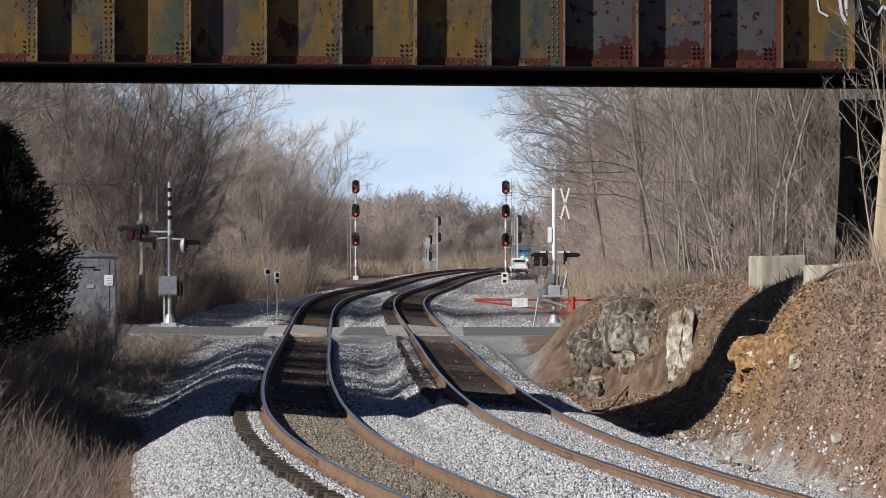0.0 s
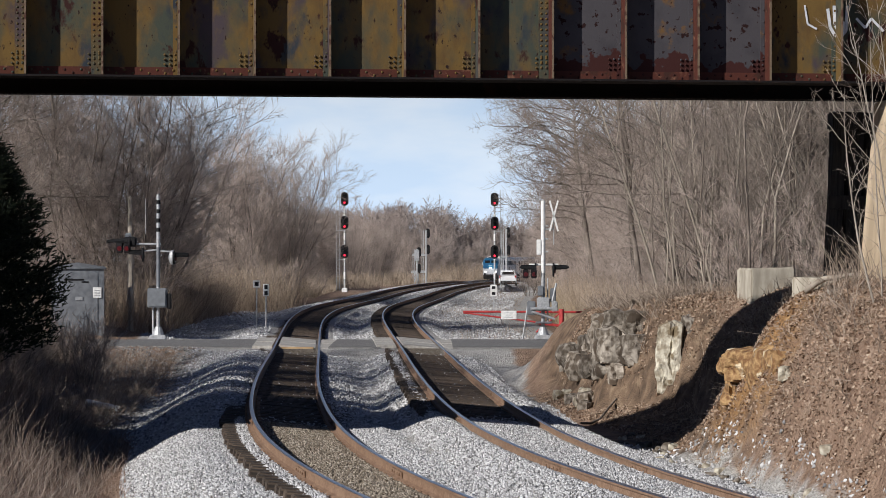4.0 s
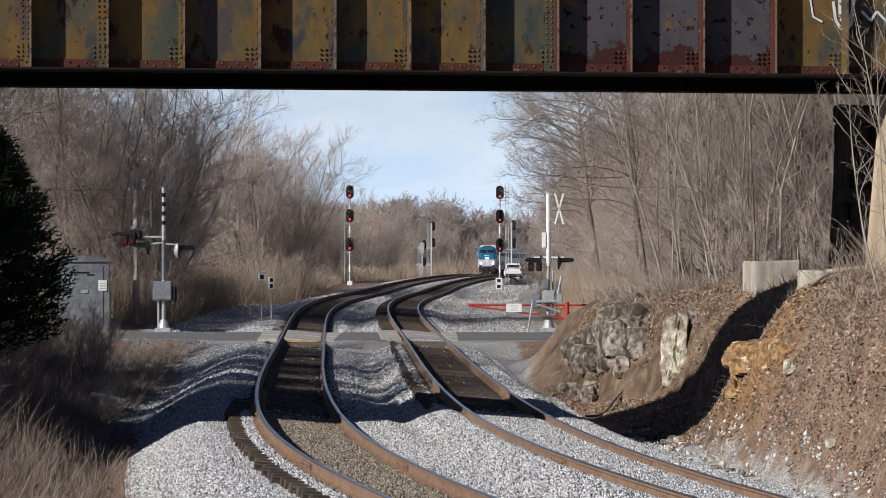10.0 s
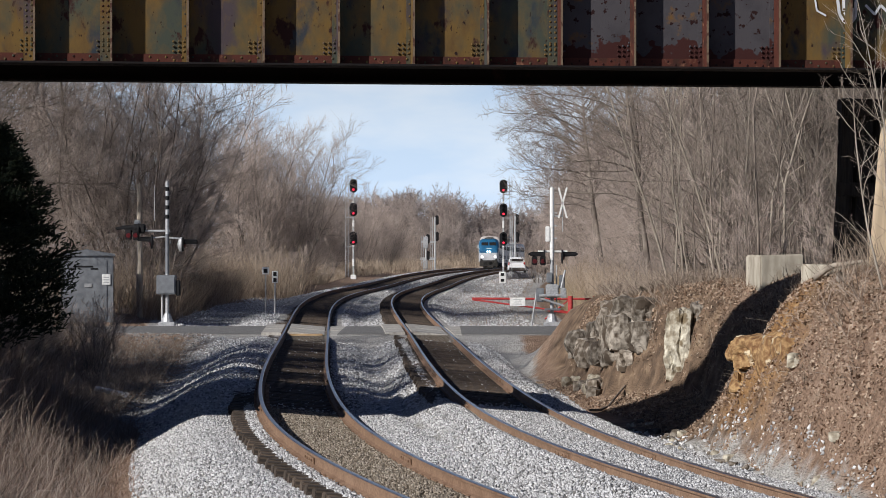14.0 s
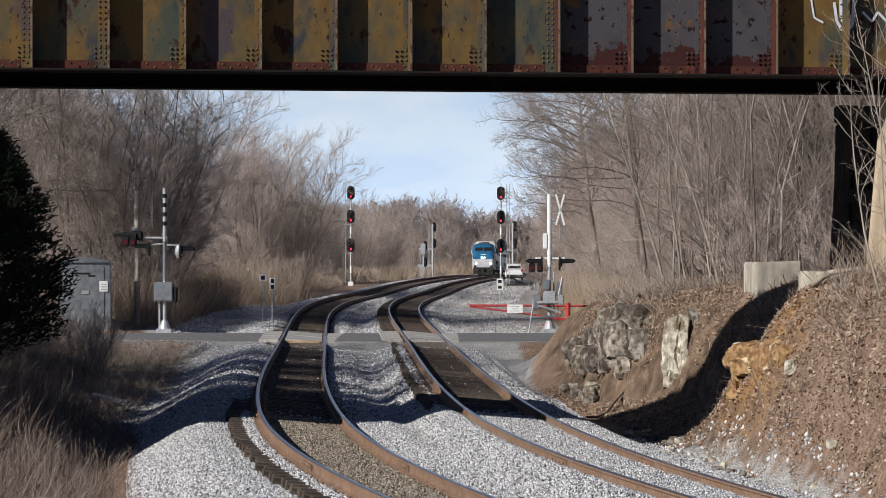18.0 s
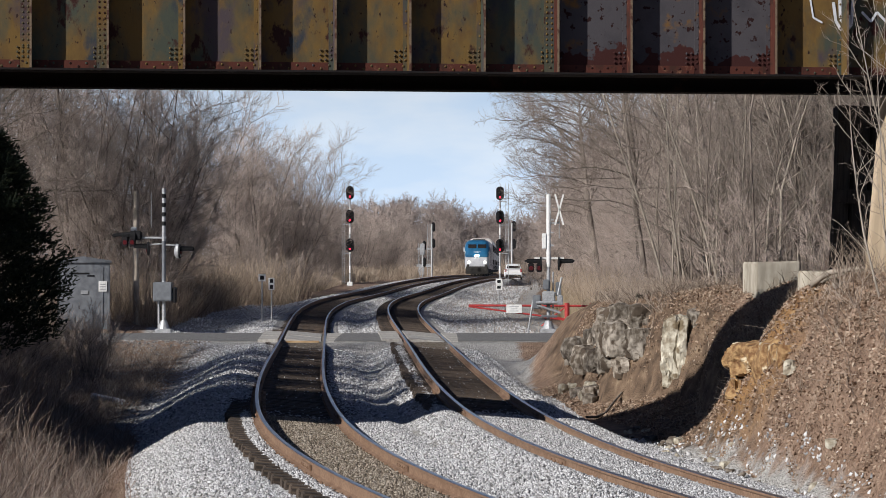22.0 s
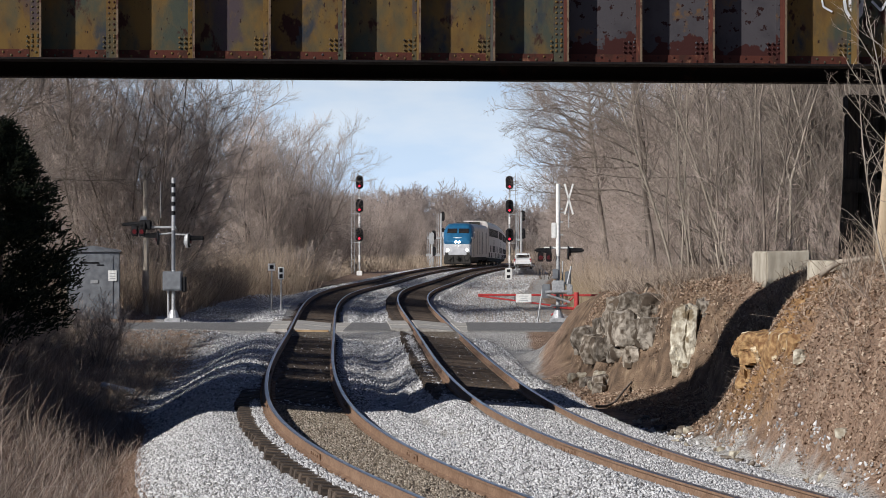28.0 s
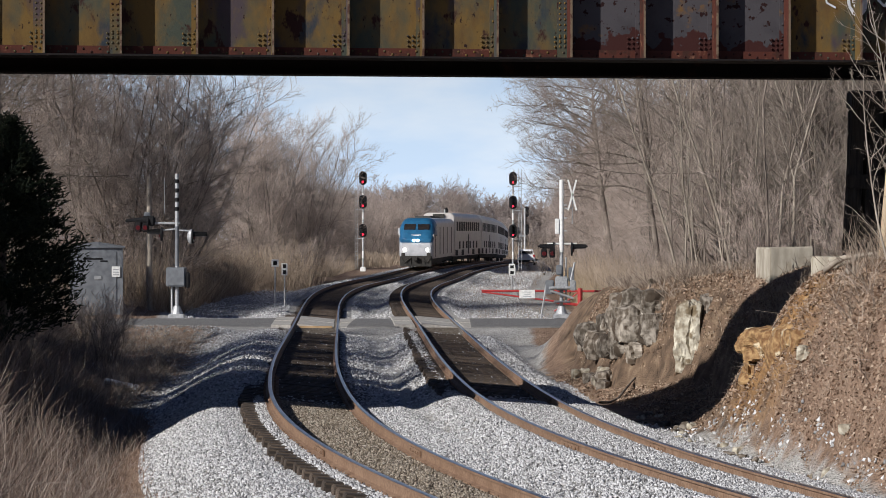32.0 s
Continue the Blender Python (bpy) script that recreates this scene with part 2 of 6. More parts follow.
def box(bm, x0, x1, y0, y1, z0, z1, m=None, bevel=0.0):
    made = bmesh.ops.create_cube(bm, size=1, matrix=(m or Matrix()) @ Matrix.Translation(((x0 + x1) / 2, (y0 + y1) / 2, (z0 + z1) / 2))
                                 @ Matrix.Diagonal((x1 - x0, y1 - y0, z1 - z0, 1)))["verts"]
    if bevel:
        edges = list({e for v in made for e in v.link_edges})
        bmesh.ops.bevel(bm, geom=edges, offset=bevel, segments=2, affect="EDGES")
    return bm


def rod(bm, a, b, r, r2=None, sides=10):
    a, b = Vector(a), Vector(b)
    d = b - a
    m = Matrix.Translation((a + b) / 2) @ d.to_track_quat("Z", "Y").to_matrix().to_4x4()
    bmesh.ops.create_cone(bm, cap_ends=True, segments=sides, radius1=r, radius2=r if r2 is None else r2, depth=d.length, matrix=m)
    return bm


def ball(bm, c, r, scale=(1, 1, 1), seg=10):
    bmesh.ops.create_uvsphere(bm, u_segments=seg, v_segments=max(5, seg * 2 // 3), radius=r,
                              matrix=Matrix.Translation(c) @ Matrix.Diagonal((*scale, 1)))
    return bm


def thing(name, m, label, category, group="", kind=""):
    ob = new(name)
    ob.matrix_basis = m
    return tagged(ob, label, category, group, kind)


def curve_through(ks, vs):
    """A natural cubic spline through the values vs at ks."""
    k, v = np.array(ks, float), np.array(vs, float)
    n, h = len(k), np.diff(k)
    A, b = np.zeros((n, n)), np.zeros(n)
    A[0, 0] = A[-1, -1] = 1
    for i in range(1, n - 1):
        A[i, i - 1], A[i, i], A[i, i + 1] = h[i - 1], 2 * (h[i - 1] + h[i]), h[i]
        b[i] = 6 * ((v[i + 1] - v[i]) / h[i] - (v[i] - v[i - 1]) / h[i - 1])
    M = np.linalg.solve(A, b)

    def at(x):
        x = np.asarray(x, float)
        xc = np.clip(x, k[0], k[-1])
        j = np.clip(np.searchsorted(k, xc) - 1, 0, n - 2)
        t, hh = xc - k[j], h[j]
        r = v[j] + t * ((v[j + 1] - v[j]) / hh - hh * (2 * M[j] + M[j + 1]) / 6) + t * t * M[j] / 2 + t ** 3 * (M[j + 1] - M[j]) / (6 * hh)
        s0 = (v[1] - v[0]) / h[0] - h[0] * M[1] / 6
        return r + np.where(x < k[0], (x - k[0]) * s0, 0)
    return at


# ---- the two tracks in plan and profile ----
WEST_X = curve_through([20, 30, 40, 50, 62, 80, 100, 120, 145, 175, 205, 235, 265, 300, 345, 390, 450, 500],
                       [2.005, -0.401, -1.989, -2.877, -3.591, -4.401, -5.264, -5.972, -5.975, -4.738, -3.439, -1.092, 2.05, 4.605, 6.324, 7.662, 9.613, 12.6])
RAIL_Z = curve_through([20, 50, 80, 130, 200, 260, 320, 400, 520], [0.357, 0.138, 0.0, 0.213, 0.255, 0.484, -0.037, -0.548, -1.692])
SPACING = curve_through([20, 60, 120, 300], [3.05, 4.017, 4.355, 4.925])
CANT = 0.146
GAUGE = 1.505


def track_line():
    """Centre line of the west track: points (x, y) about a metre apart, then a bend to the east."""
    ys = np.arange(-60, 500.5, 1.0)
    pts = [(float(WEST_X(y)), float(y)) for y in ys]
    heading = math.atan2(pts[-1][0] - pts[-2][0], 1.0)
    x, y = pts[-1]
    for i in range(260):
        heading += 1 / 190
        x, y = x + math.sin(heading), y + math.cos(heading)
        pts.append((x, y))
    return np.array(pts)


LINE = track_line()
DIRS = np.gradient(LINE, axis=0)
DIRS /= np.linalg.norm(DIRS, axis=1)[:, None]
SIDE = np.c_[DIRS[:, 1], -DIRS[:, 0]]          # to the east of the line
ALONG = np.r_[0, np.cumsum(np.linalg.norm(np.diff(LINE, axis=0), axis=1))]
LINE_Z = RAIL_Z(np.minimum(LINE[:, 1], 520))
LINE_W = SPACING(np.minimum(LINE[:, 1], 300))


def on_track(s, across=0.0, second=False):
    """Place, side vector and heading at the length s along the west track (or its neighbour)."""
    f = lambda a: np.array([np.interp(s, ALONG, a[:, 0]), np.interp(s, ALONG, a[:, 1])])
    p, n, d = f(LINE), f(SIDE), f(DIRS)
    off = across + (np.interp(s, ALONG, LINE_W) if second else 0)
    q = p + n * off
    return q[0], q[1], float(np.interp(s, ALONG, LINE_Z)), math.atan2(-d[0], d[1])


def smooth_step(a, b, x):
    t = np.clip((x - a) / (b - a), 0, 1)
    return t * t * (3 - 2 * t)


def bumps(x, y, s=1.0):
    return (np.sin(x * 1.7 * s + 1.3 * np.sin(y * 1.1 * s)) * np.sin(y * 1.3 * s + 0.7 * np.cos(x * 0.9 * s + 2)) +
            0.5 * np.sin(x * 4.1 * s + y * 2.3 * s) * np.sin(y * 3.7 * s - x * 1.9 * s + 1))


def offset_of(x, y):
    yy = np.clip(y, -60, 500)
    sl = (WEST_X(yy + 0.5) - WEST_X(yy - 0.5))
    return (x - WEST_X(yy)) / np.sqrt(1 + sl * sl)


def ground_height(x, y):
    """Height of the ground anywhere, ballast beds, ditch and banks included."""
    x, y = np.asarray(x, float), np.asarray(y, float)
    u, w, zr = offset_of(x, y), SPACING(np.clip(y, 20, 300)), RAIL_Z(np.clip(y, 10, 520))
    close = 1 - smooth_step(44, 50, y)
    bed = zr - 0.222 + 0.035 * close - 0.13 * close * smooth_step(-1.0, -1.25, u) - 0.24 * (1 - 0.7 * close) * np.exp(-((u - w / 2) / 0.75) ** 2)
    bed = bed - CANT / GAUGE * np.clip(u, -1.6, 1.2) * (1 - smooth_step(0.9, 1.8, u)) * 0.9
    bed = bed - CANT / GAUGE * np.clip(u - w, -1.2, 1.6) * smooth_step(w - 1.8, w - 0.9, u) * 0.9
    bed = bed + 0.055 * close * np.exp(-((u - w) / 1.5) ** 4)
    before, beyond = 1 - smooth_step(82, 85, y), smooth_step(96, 99, y)
    for c, amounts in ((0.0, ((-1, 0.085 * smooth_step(48, 54, y) * before + 0.06 * beyond), (1, 0.085 * before + 0.06 * beyond))),
                       (w, ((-1, 0.1 * before), (1, 0.085 * before + 0.06 * beyond)))):
        for hand, amount in amounts:
            bed = bed + amount * np.exp(-(((u - c) * hand - 1.3) / 0.42) ** 4)
    near = 1 - smooth_step(70, 82, y)
    far = smooth_step(96, 106, y)
    # west side: shoulder, ditch, bank
    z = bed - (0.75 * near + 0.35 * (1 - near)) * smooth_step(-1.7, -3.6, u)
    ub = u + 2.0 * smooth_step(50, 66, y)
    west = smooth_step(-3.5, -8.0, ub) * 1.9 + smooth_step(-8, -16, ub) * 0.9
    z = z + west * near * (0.5 + 0.5 * smooth_step(36, 45, y)) + smooth_step(-4, -9, u) * (0.62 + 0.22 * bumps(x, y, 0.3)) * far * (1 - smooth_step(120, 150, y))
    # east side: narrow shoulder, then a cutting
    e = u - w
    z = z - (0.33 * near + 0.2 * (1 - near)) * smooth_step(1.4, 2.4, e)
    top = 3.2 - 0.75 * smooth_step(46, 64, y)
    toe = 2.2 + 0.9 * (1 - smooth_step(51, 57, y))
    ee = e - toe + 0.12 * bumps(x, y, 0.8)
    slope = np.clip(ee * (2.6 - 1.1 * smooth_step(41.5, 44, y)), 0, None)
    talus = np.clip(ee * 0.5, 0, None) + np.clip((ee - 1.6 + 0.75 * smooth_step(53, 57, y)) * 3.2, 0, None)
    cliff = smooth_step(45, 49, y) * (1 - smooth_step(66, 72, y))
    rise = slope * (1 - cliff) + talus * cliff
    cut = top * (1 - np.exp(-(rise / top) ** 1.5 * 1.6)) + 0.05 * smooth_step(5, 20, e) * (e - 5)
    z = z + np.where(e > 2, cut, 0) * near
    z = z + 0.035 * bumps(x, y, 2.2) * np.clip(smooth_step(-2.2, -4, u) + smooth_step(2.0, 3.2, e), 0, 1)
    z = z - 0.55 * smooth_step(1.2, 2.6, e) * smooth_step(225, 255, y) * (1 - smooth_step(270, 320, y))
    z = z - 0.55 * np.exp(-((x - 6.0) / 1.3) ** 2 - ((y - 49.2) / 2.2) ** 2)
    # the wide plain round about
    wide = smooth_step(30, 120, np.abs(x - np.clip(WEST_X(np.clip(y, -60, 500)), -10, 13)))
    z = z * (1 - wide) + (zr - 0.8) * wide
    # the level crossing's road
    lane = smooth_step(83.0, 85.5, y) * (1 - smooth_step(95.5, 98.5, y))
    z = z * (1 - lane) - 0.075 * lane
    z = z + 0.46 * np.exp(-((y - 83.2) / 1.7) ** 2) * smooth_step(-2.2, -3.6, u) * (1 - smooth_step(-12, -16, u))
    z = np.where(y > 500, np.minimum(z, -2.0), z)
    return z


def ground_sheet():
    def steps(*spans):
        out = []
        for a, b, d in spans:
            out += list(np.arange(a, b, d))
        return np.array(out)
    ys = steps((-400, -60, 40), (-60, 22, 5), (22, 70, 0.33), (70, 92, 0.5), (92, 150, 1.2), (150, 340, 3), (340, 700, 9), (700, 1500, 80), (1500, 4600, 500))
    xs = steps((-3000, -300, 300), (-300, -60, 24), (-60, -20, 2), (-20, 20, 0.3), (20, 60, 2), (60, 300, 24), (300, 3300, 300))
    X, Y = np.meshgrid(xs, ys)
    Z = ground_height(X, Y)
    V = np.stack([X.ravel(), Y.ravel(), Z.ravel()], 1)
    nx = len(xs)
    i, j = np.meshgrid(np.arange(len(ys) - 1), np.arange(nx - 1), indexing="ij")
    a = (i * nx + j).ravel()
    F = np.stack([a, a + 1, a + nx + 1, a + nx], 1)
    ob = fast("ground", V, F, GROUND)
    for p in ob.data.polygons:
        p.use_smooth = True
    # how much of the surface is ballast, and how much bare cutting
    u, w = offset_of(V[:, 0], V[:, 1]), SPACING(np.clip(V[:, 1], 20, 300))
    e = u - w
    y = V[:, 1]
    farther = smooth_step(94, 104, y)
    left = -2.75 - 0.55 * smooth_step(46, 54, y) - (0.5 + 2.7 * smooth_step(78, 84, y)) * smooth_step(52, 66, y) * (1 - smooth_step(125, 150, y))
    right = 2.1 + 0.9 * (1 - smooth_step(43, 49, y)) + 4.9 * farther * (1 - smooth_step(250, 330, y)) + 0.8 * smooth_step(68, 76, y) * (1 - farther)
    stone = smooth_step(left - 0.5, left + 0.3, u) * (1 - smooth_step(right - 0.3, right + 0.7, e))
    stone = stone * (1 - 0.12 * smooth_step(1.8, 3.0, e) * farther)
    bare = smooth_step(2.4, 3.2, e) * (1 - smooth_step(4.6, 6.0, e)) * smooth_step(37, 43, y) * (1 - smooth_step(68, 74, y))
    gauge = np.maximum(np.exp(-(u / 0.8) ** 6), np.exp(-(e / 0.8) ** 6) * (y > 46))
    stone = stone * (1 - 0.35 * smooth_step(-3.2, -4.2, u) * (1 - farther)) * (1 - 0.42 * smooth_step(-1.9, -3.4, u) * smooth_step(58, 70, y) * (1 - smooth_step(92, 96, y)))
    for name, values in (("stone", stone), ("bare", bare), ("gauge", gauge),
                         ("ochre", 0.95 * np.exp(-((V[:, 0] - 5.5) / 1.0) ** 2 - ((y - 42.0) / 2.8) ** 2))):
        at = ob.data.attributes.new(name, "FLOAT", "POINT")
        at.data.foreach_set("value", values.astype(np.float32))
    return tagged(ob, "gravel ballast, brown leaf litter and earth banks beside the railway", "ground", kind="structure")


def ground_material():
    m = bpy.data.materials.new("ground")
    m.use_nodes = True
    n, l = m.node_tree.nodes, m.node_tree.links
    b = n["Principled BSDF"]
    b.inputs["Roughness"].default_value = 0.95
    b.inputs["Specular IOR Level"].default_value = 0.2
    tc = n.new("ShaderNodeTexCoord")

    def noise_tex(scale, detail=5):
        t = n.new("ShaderNodeTexNoise")
        t.inputs["Scale"].default_value, t.inputs["Detail"].default_value = scale, detail
        l.new(tc.outputs["Object"], t.inputs["Vector"])
        return t

    def ramp(src, stops):
        r = n.new("ShaderNodeValToRGB")
        while len(r.color_ramp.elements) < len(stops):
            r.color_ramp.elements.new(0.5)
        for el, (p, c) in zip(r.color_ramp.elements, stops):
            el.position, el.color = p, (*c, 1)
        l.new(src, r.inputs[0])
        return r.outputs[0]

    def mix(fac, a, c):
        x = n.new("ShaderNodeMixRGB")
        l.new(fac, x.inputs[0])
        l.new(a, x.inputs[1])
        l.new(c, x.inputs[2])
        return x.outputs[0]

    def mask(name, lo=0.35, hi=0.65, scale=2.5):
        a = n.new("ShaderNodeAttribute")
        a.attribute_name = name
        add = n.new("ShaderNodeMath")
        add.operation = "ADD"
        l.new(a.outputs["Fac"], add.inputs[0])
        s = n.new("ShaderNodeMath")
        s.operation = "MULTIPLY_ADD"
        l.new(noise_tex(scale).outputs[0], s.inputs[0])
        s.inputs[1].default_value, s.inputs[2].default_value = 0.9, -0.45
        l.new(s.outputs[0], add.inputs[1])
        r = n.new("ShaderNodeMapRange")
        r.inputs["From Min"].default_value, r.inputs["From Max"].default_value = lo, hi
        l.new(add.outputs[0], r.inputs["Value"])
        return r.outputs[0]

    vor = n.new("ShaderNodeTexVoronoi")
    vor.inputs["Scale"].default_value = 25
    l.new(tc.outputs["Object"], vor.inputs["Vector"])
    bw = n.new("ShaderNodeRGBToBW")
    l.new(vor.outputs["Color"], bw.inputs[0])
    stone = ramp(bw.outputs[0], [(0.1, (0.18, 0.175, 0.168)), (0.45, (0.42, 0.41, 0.395)), (0.9, (0.64, 0.63, 0.61))])
    dust = ramp(noise_tex(0.9).outputs[0], [(0.35, (0.24, 0.22, 0.19)), (0.7, (0.5, 0.485, 0.455))])
    stone2 = n.new("ShaderNodeMixRGB")
    stone2.inputs[0].default_value = 0.4
    l.new(stone, stone2.inputs[1])
    l.new(dust, stone2.inputs[2])
    litter = ramp(noise_tex(11, 9).outputs[0], [(0.3, (0.1, 0.063, 0.045)), (0.5, (0.25, 0.168, 0.118)), (0.7, (0.4, 0.29, 0.215))])
    drift = ramp(noise_tex(1.6, 4).outputs[0], [(0.32, (0.15, 0.1, 0.072)), (0.5, (0.26, 0.175, 0.125)), (0.68, (0.37, 0.28, 0.21))])
    blend = n.new("ShaderNodeMixRGB")
    blend.inputs[0].default_value = 0.5
    l.new(litter, blend.inputs[1])
    l.new(drift, blend.inputs[2])
    litter = blend.outputs[0]
    clay = ramp(noise_tex(3, 8).outputs[0], [(0.3, (0.085, 0.06, 0.043)), (0.55, (0.19, 0.13, 0.088)), (0.75, (0.31, 0.23, 0.155))])
    col = mix(mask("bare", 0.3, 0.8), litter, clay)
    orange = ramp(noise_tex(5, 8).outputs[0], [(0.3, (0.16, 0.085, 0.04)), (0.6, (0.36, 0.21, 0.095)), (0.8, (0.5, 0.36, 0.2))])
    col = mix(mask("ochre", 0.35, 0.8, 3.0), col, orange)
    dirty = ramp(bw.outputs[0], [(0.1, (0.08, 0.062, 0.047)), (0.5, (0.17, 0.14, 0.105)), (0.9, (0.32, 0.275, 0.22))])
    stones = mix(mask("gauge", 0.3, 0.7), stone2.outputs[0], dirty)
    col = mix(mask("stone"), col, stones)
    l.new(col, b.inputs["Base Color"])
    bp = n.new("ShaderNodeBump")
    bp.inputs["Strength"].default_value, bp.inputs["Distance"].default_value = 0.9, 0.04
    l.new(vor.outputs["Distance"], bp.inputs["Height"])
    bp2 = n.new("ShaderNodeBump")
    bp2.inputs["Strength"].default_value, bp2.inputs["Distance"].default_value = 0.7, 0.04
    l.new(noise_tex(6, 8).outputs[0], bp2.inputs["Height"])
    l.new(bp.outputs[0], bp2.inputs["Normal"])
    l.new(bp2.outputs[0], b.inputs["Normal"])
    return m


GROUND = ground_material()
ground_sheet()


# ---- rails ----
def build_rail(track, second, hand):
    """One rail swept along the line; its head is polished."""
    prof = [(-0.075, -0.175), (-0.07, -0.158), (-0.012, -0.14), (-0.01, -0.045), (-0.036, -0.035), (-0.036, -0.006), (-0.028, 0.0),
            (0.028, 0.0), (0.036, -0.006), (0.036, -0.035), (0.01, -0.045), (0.012, -0.14), (0.07, -0.158), (0.075, -0.175)]
    s = np.concatenate([np.arange(40, 130, 0.5), np.arange(130, 220, 1.0), np.arange(220, ALONG[-1] - 80, 3.0)])
    V, F, k = [], [], len(prof)
    for a in s:
        x, y, z, h = on_track(a, hand * GAUGE / 2, second)
        cx, sx = math.cos(h), math.sin(h)
        for px, pz in prof:
            V.append((x + cx * px, y + sx * px, z - hand * CANT / 2 + pz))
    tops = []
    for i in range(len(s) - 1):
        for j in range(k):
            tops.append(j in (5, 6, 7))
            F.append((i * k + j, i * k + (j + 1) % k, (i + 1) * k + (j + 1) % k, (i + 1) * k + j))
    ob = raw("rail", V, F, [RAIL_SIDE, RAIL_TOP], track)
    ob.data.polygons.foreach_set("material_index", np.array(tops, np.int32))
    return ob


TRACKS = []
for second in (False, True):
    tr = thing("railway_track", Matrix(), "curving railway track of rusty steel rails on dark wooden ties", "railway track", "parallel tracks")
    for hand in (-1, 1):
        build_rail(tr, second, hand)
    TRACKS.append(tr)


# ---- the girder bridge overhead ----
def girder_paint(name, tones, seed, stretch=(1, 1, 1), lower=None):
    m = bpy.data.materials.new(name)
    m.use_nodes = True
    n, l = m.node_tree.nodes, m.node_tree.links
    b = n["Principled BSDF"]
    b.inputs["Roughness"].default_value = 0.8
    b.inputs["Specular IOR Level"].default_value = 0.15
    tc, oi, add = n.new("ShaderNodeTexCoord"), n.new("ShaderNodeObjectInfo"), n.new("ShaderNodeVectorMath")
    sc = n.new("ShaderNodeVectorMath")
    sc.operation = "SCALE"
    sc.inputs[0].default_value = (17.0, 31.0, 23.0)
    l.new(oi.outputs["Random"], sc.inputs["Scale"])
    l.new(tc.outputs["Object"], add.inputs[0])
    l.new(sc.outputs[0], add.inputs[1])
    col = None
    for i, (c, scale, at, soft) in enumerate(tones):
        if col is None:
            r = n.new("ShaderNodeRGB")
            r.outputs[0].default_value = (*c, 1)
            col = r.outputs[0]
            continue
        t = n.new("ShaderNodeTexNoise")
        t.inputs["Scale"].default_value, t.inputs["Detail"].default_value, t.inputs["Roughness"].default_value = scale, 7.0, 0.6
        mp = n.new("ShaderNodeMapping")
        mp.inputs["Location"].default_value = (seed + i * 7.3, i * 3.1, 0)
        mp.inputs["Scale"].default_value = stretch
        l.new(add.outputs[0], mp.inputs["Vector"])
        l.new(mp.outputs[0], t.inputs["Vector"])
        r = n.new("ShaderNodeMapRange")
        r.inputs["From Min"].default_value, r.inputs["From Max"].default_value = at, at + soft
        l.new(t.outputs[0], r.inputs["Value"])
        x = n.new("ShaderNodeMixRGB")
        x.inputs[2].default_value = (*c, 1)
        l.new(r.outputs[0], x.inputs[0])
        l.new(col, x.inputs[1])
        col = x.outputs[0]
    if lower:                                   # bare primer along the foot, with a ragged edge
        sx, t, s, r, x = (n.new("ShaderNode" + k) for k in ("SeparateXYZ", "TexNoise", "Math", "MapRange", "MixRGB"))
        t.inputs["Scale"].default_value, t.inputs["Detail"].default_value = 3.0, 6.0
        l.new(add.outputs[0], t.inputs["Vector"])
        l.new(tc.outputs["Object"], sx.inputs[0])
        s.operation = "MULTIPLY_ADD"
        l.new(t.outputs[0], s.inputs[0])
        s.inputs[1].default_value = 1.3
        l.new(sx.outputs["Z"], s.inputs[2])
        r.inputs["From Min"].default_value, r.inputs["From Max"].default_value = lower[1] + 0.65, lower[1] + 0.62
        l.new(s.outputs[0], r.inputs["Value"])
        l.new(r.outputs[0], x.inputs[0])
        l.new(col, x.inputs[1])
        x.inputs[2].default_value = (*lower[0], 1)
        col = x.outputs[0]
    l.new(col, b.inputs["Base Color"])
    bp = n.new("ShaderNodeBump")
    bp.inputs["Strength"].default_value, bp.inputs["Distance"].default_value = 0.25, 0.01
    t = n.new("ShaderNodeTexNoise")
    t.inputs["Scale"].default_value, t.inputs["Detail"].default_value = 25, 6
    l.new(tc.outputs["Object"], t.inputs["Vector"])
    l.new(t.outputs[0], bp.inputs["Height"])
    l.new(bp.outputs[0], b.inputs["Normal"])
    return m


OCHRE = girder_paint("ochre_weathered_paint", [((0.135, 0.083, 0.027), 0, 0, 0), ((0.1, 0.06, 0.024), 4.0, 0.46, 0.2), ((0.05, 0.058, 0.045), 1.1, 0.47, 0.14),
                                               ((0.028, 0.036, 0.045), 2.2, 0.55, 0.12), ((0.06, 0.046, 0.052), 1.3, 0.56, 0.09), ((0.035, 0.014, 0.012), 2.6, 0.6, 0.04),
                                               ((0.02, 0.01, 0.009), 12, 0.64, 0.03)], 0, (1, 1, 0.55))
MAROON = girder_paint("grey_paint_over_maroon_primer", [((0.06, 0.056, 0.062), 0, 0, 0), ((0.042, 0.04, 0.046), 1.5, 0.5, 0.2), ((0.13, 0.07, 0.025), 1.7, 0.6, 0.08),
                                                        ((0.02, 0.008, 0.008), 7, 0.6, 0.02)], 4, lower=((0.042, 0.0145, 0.013), 6.22))
RUST = girder_paint("rusty_red_steel", [((0.075, 0.024, 0.017), 0, 0, 0), ((0.045, 0.02, 0.015), 4, 0.5, 0.1), ((0.17, 0.08, 0.05), 6, 0.6, 0.08)], 9)
EDGE = girder_paint("worn_edge", [((0.15, 0.11, 0.075), 0, 0, 0), ((0.07, 0.035, 0.026), 8, 0.5, 0.1)], 2)
# near-black steel with rust patches; the underside's shade is put into the colour
SHADE_STEEL = girder_paint("shade_dark_steel", [((0.012, 0.01, 0.01), 0, 0, 0), ((0.03, 0.015, 0.012), 3, 0.6, 0.1)], 5)

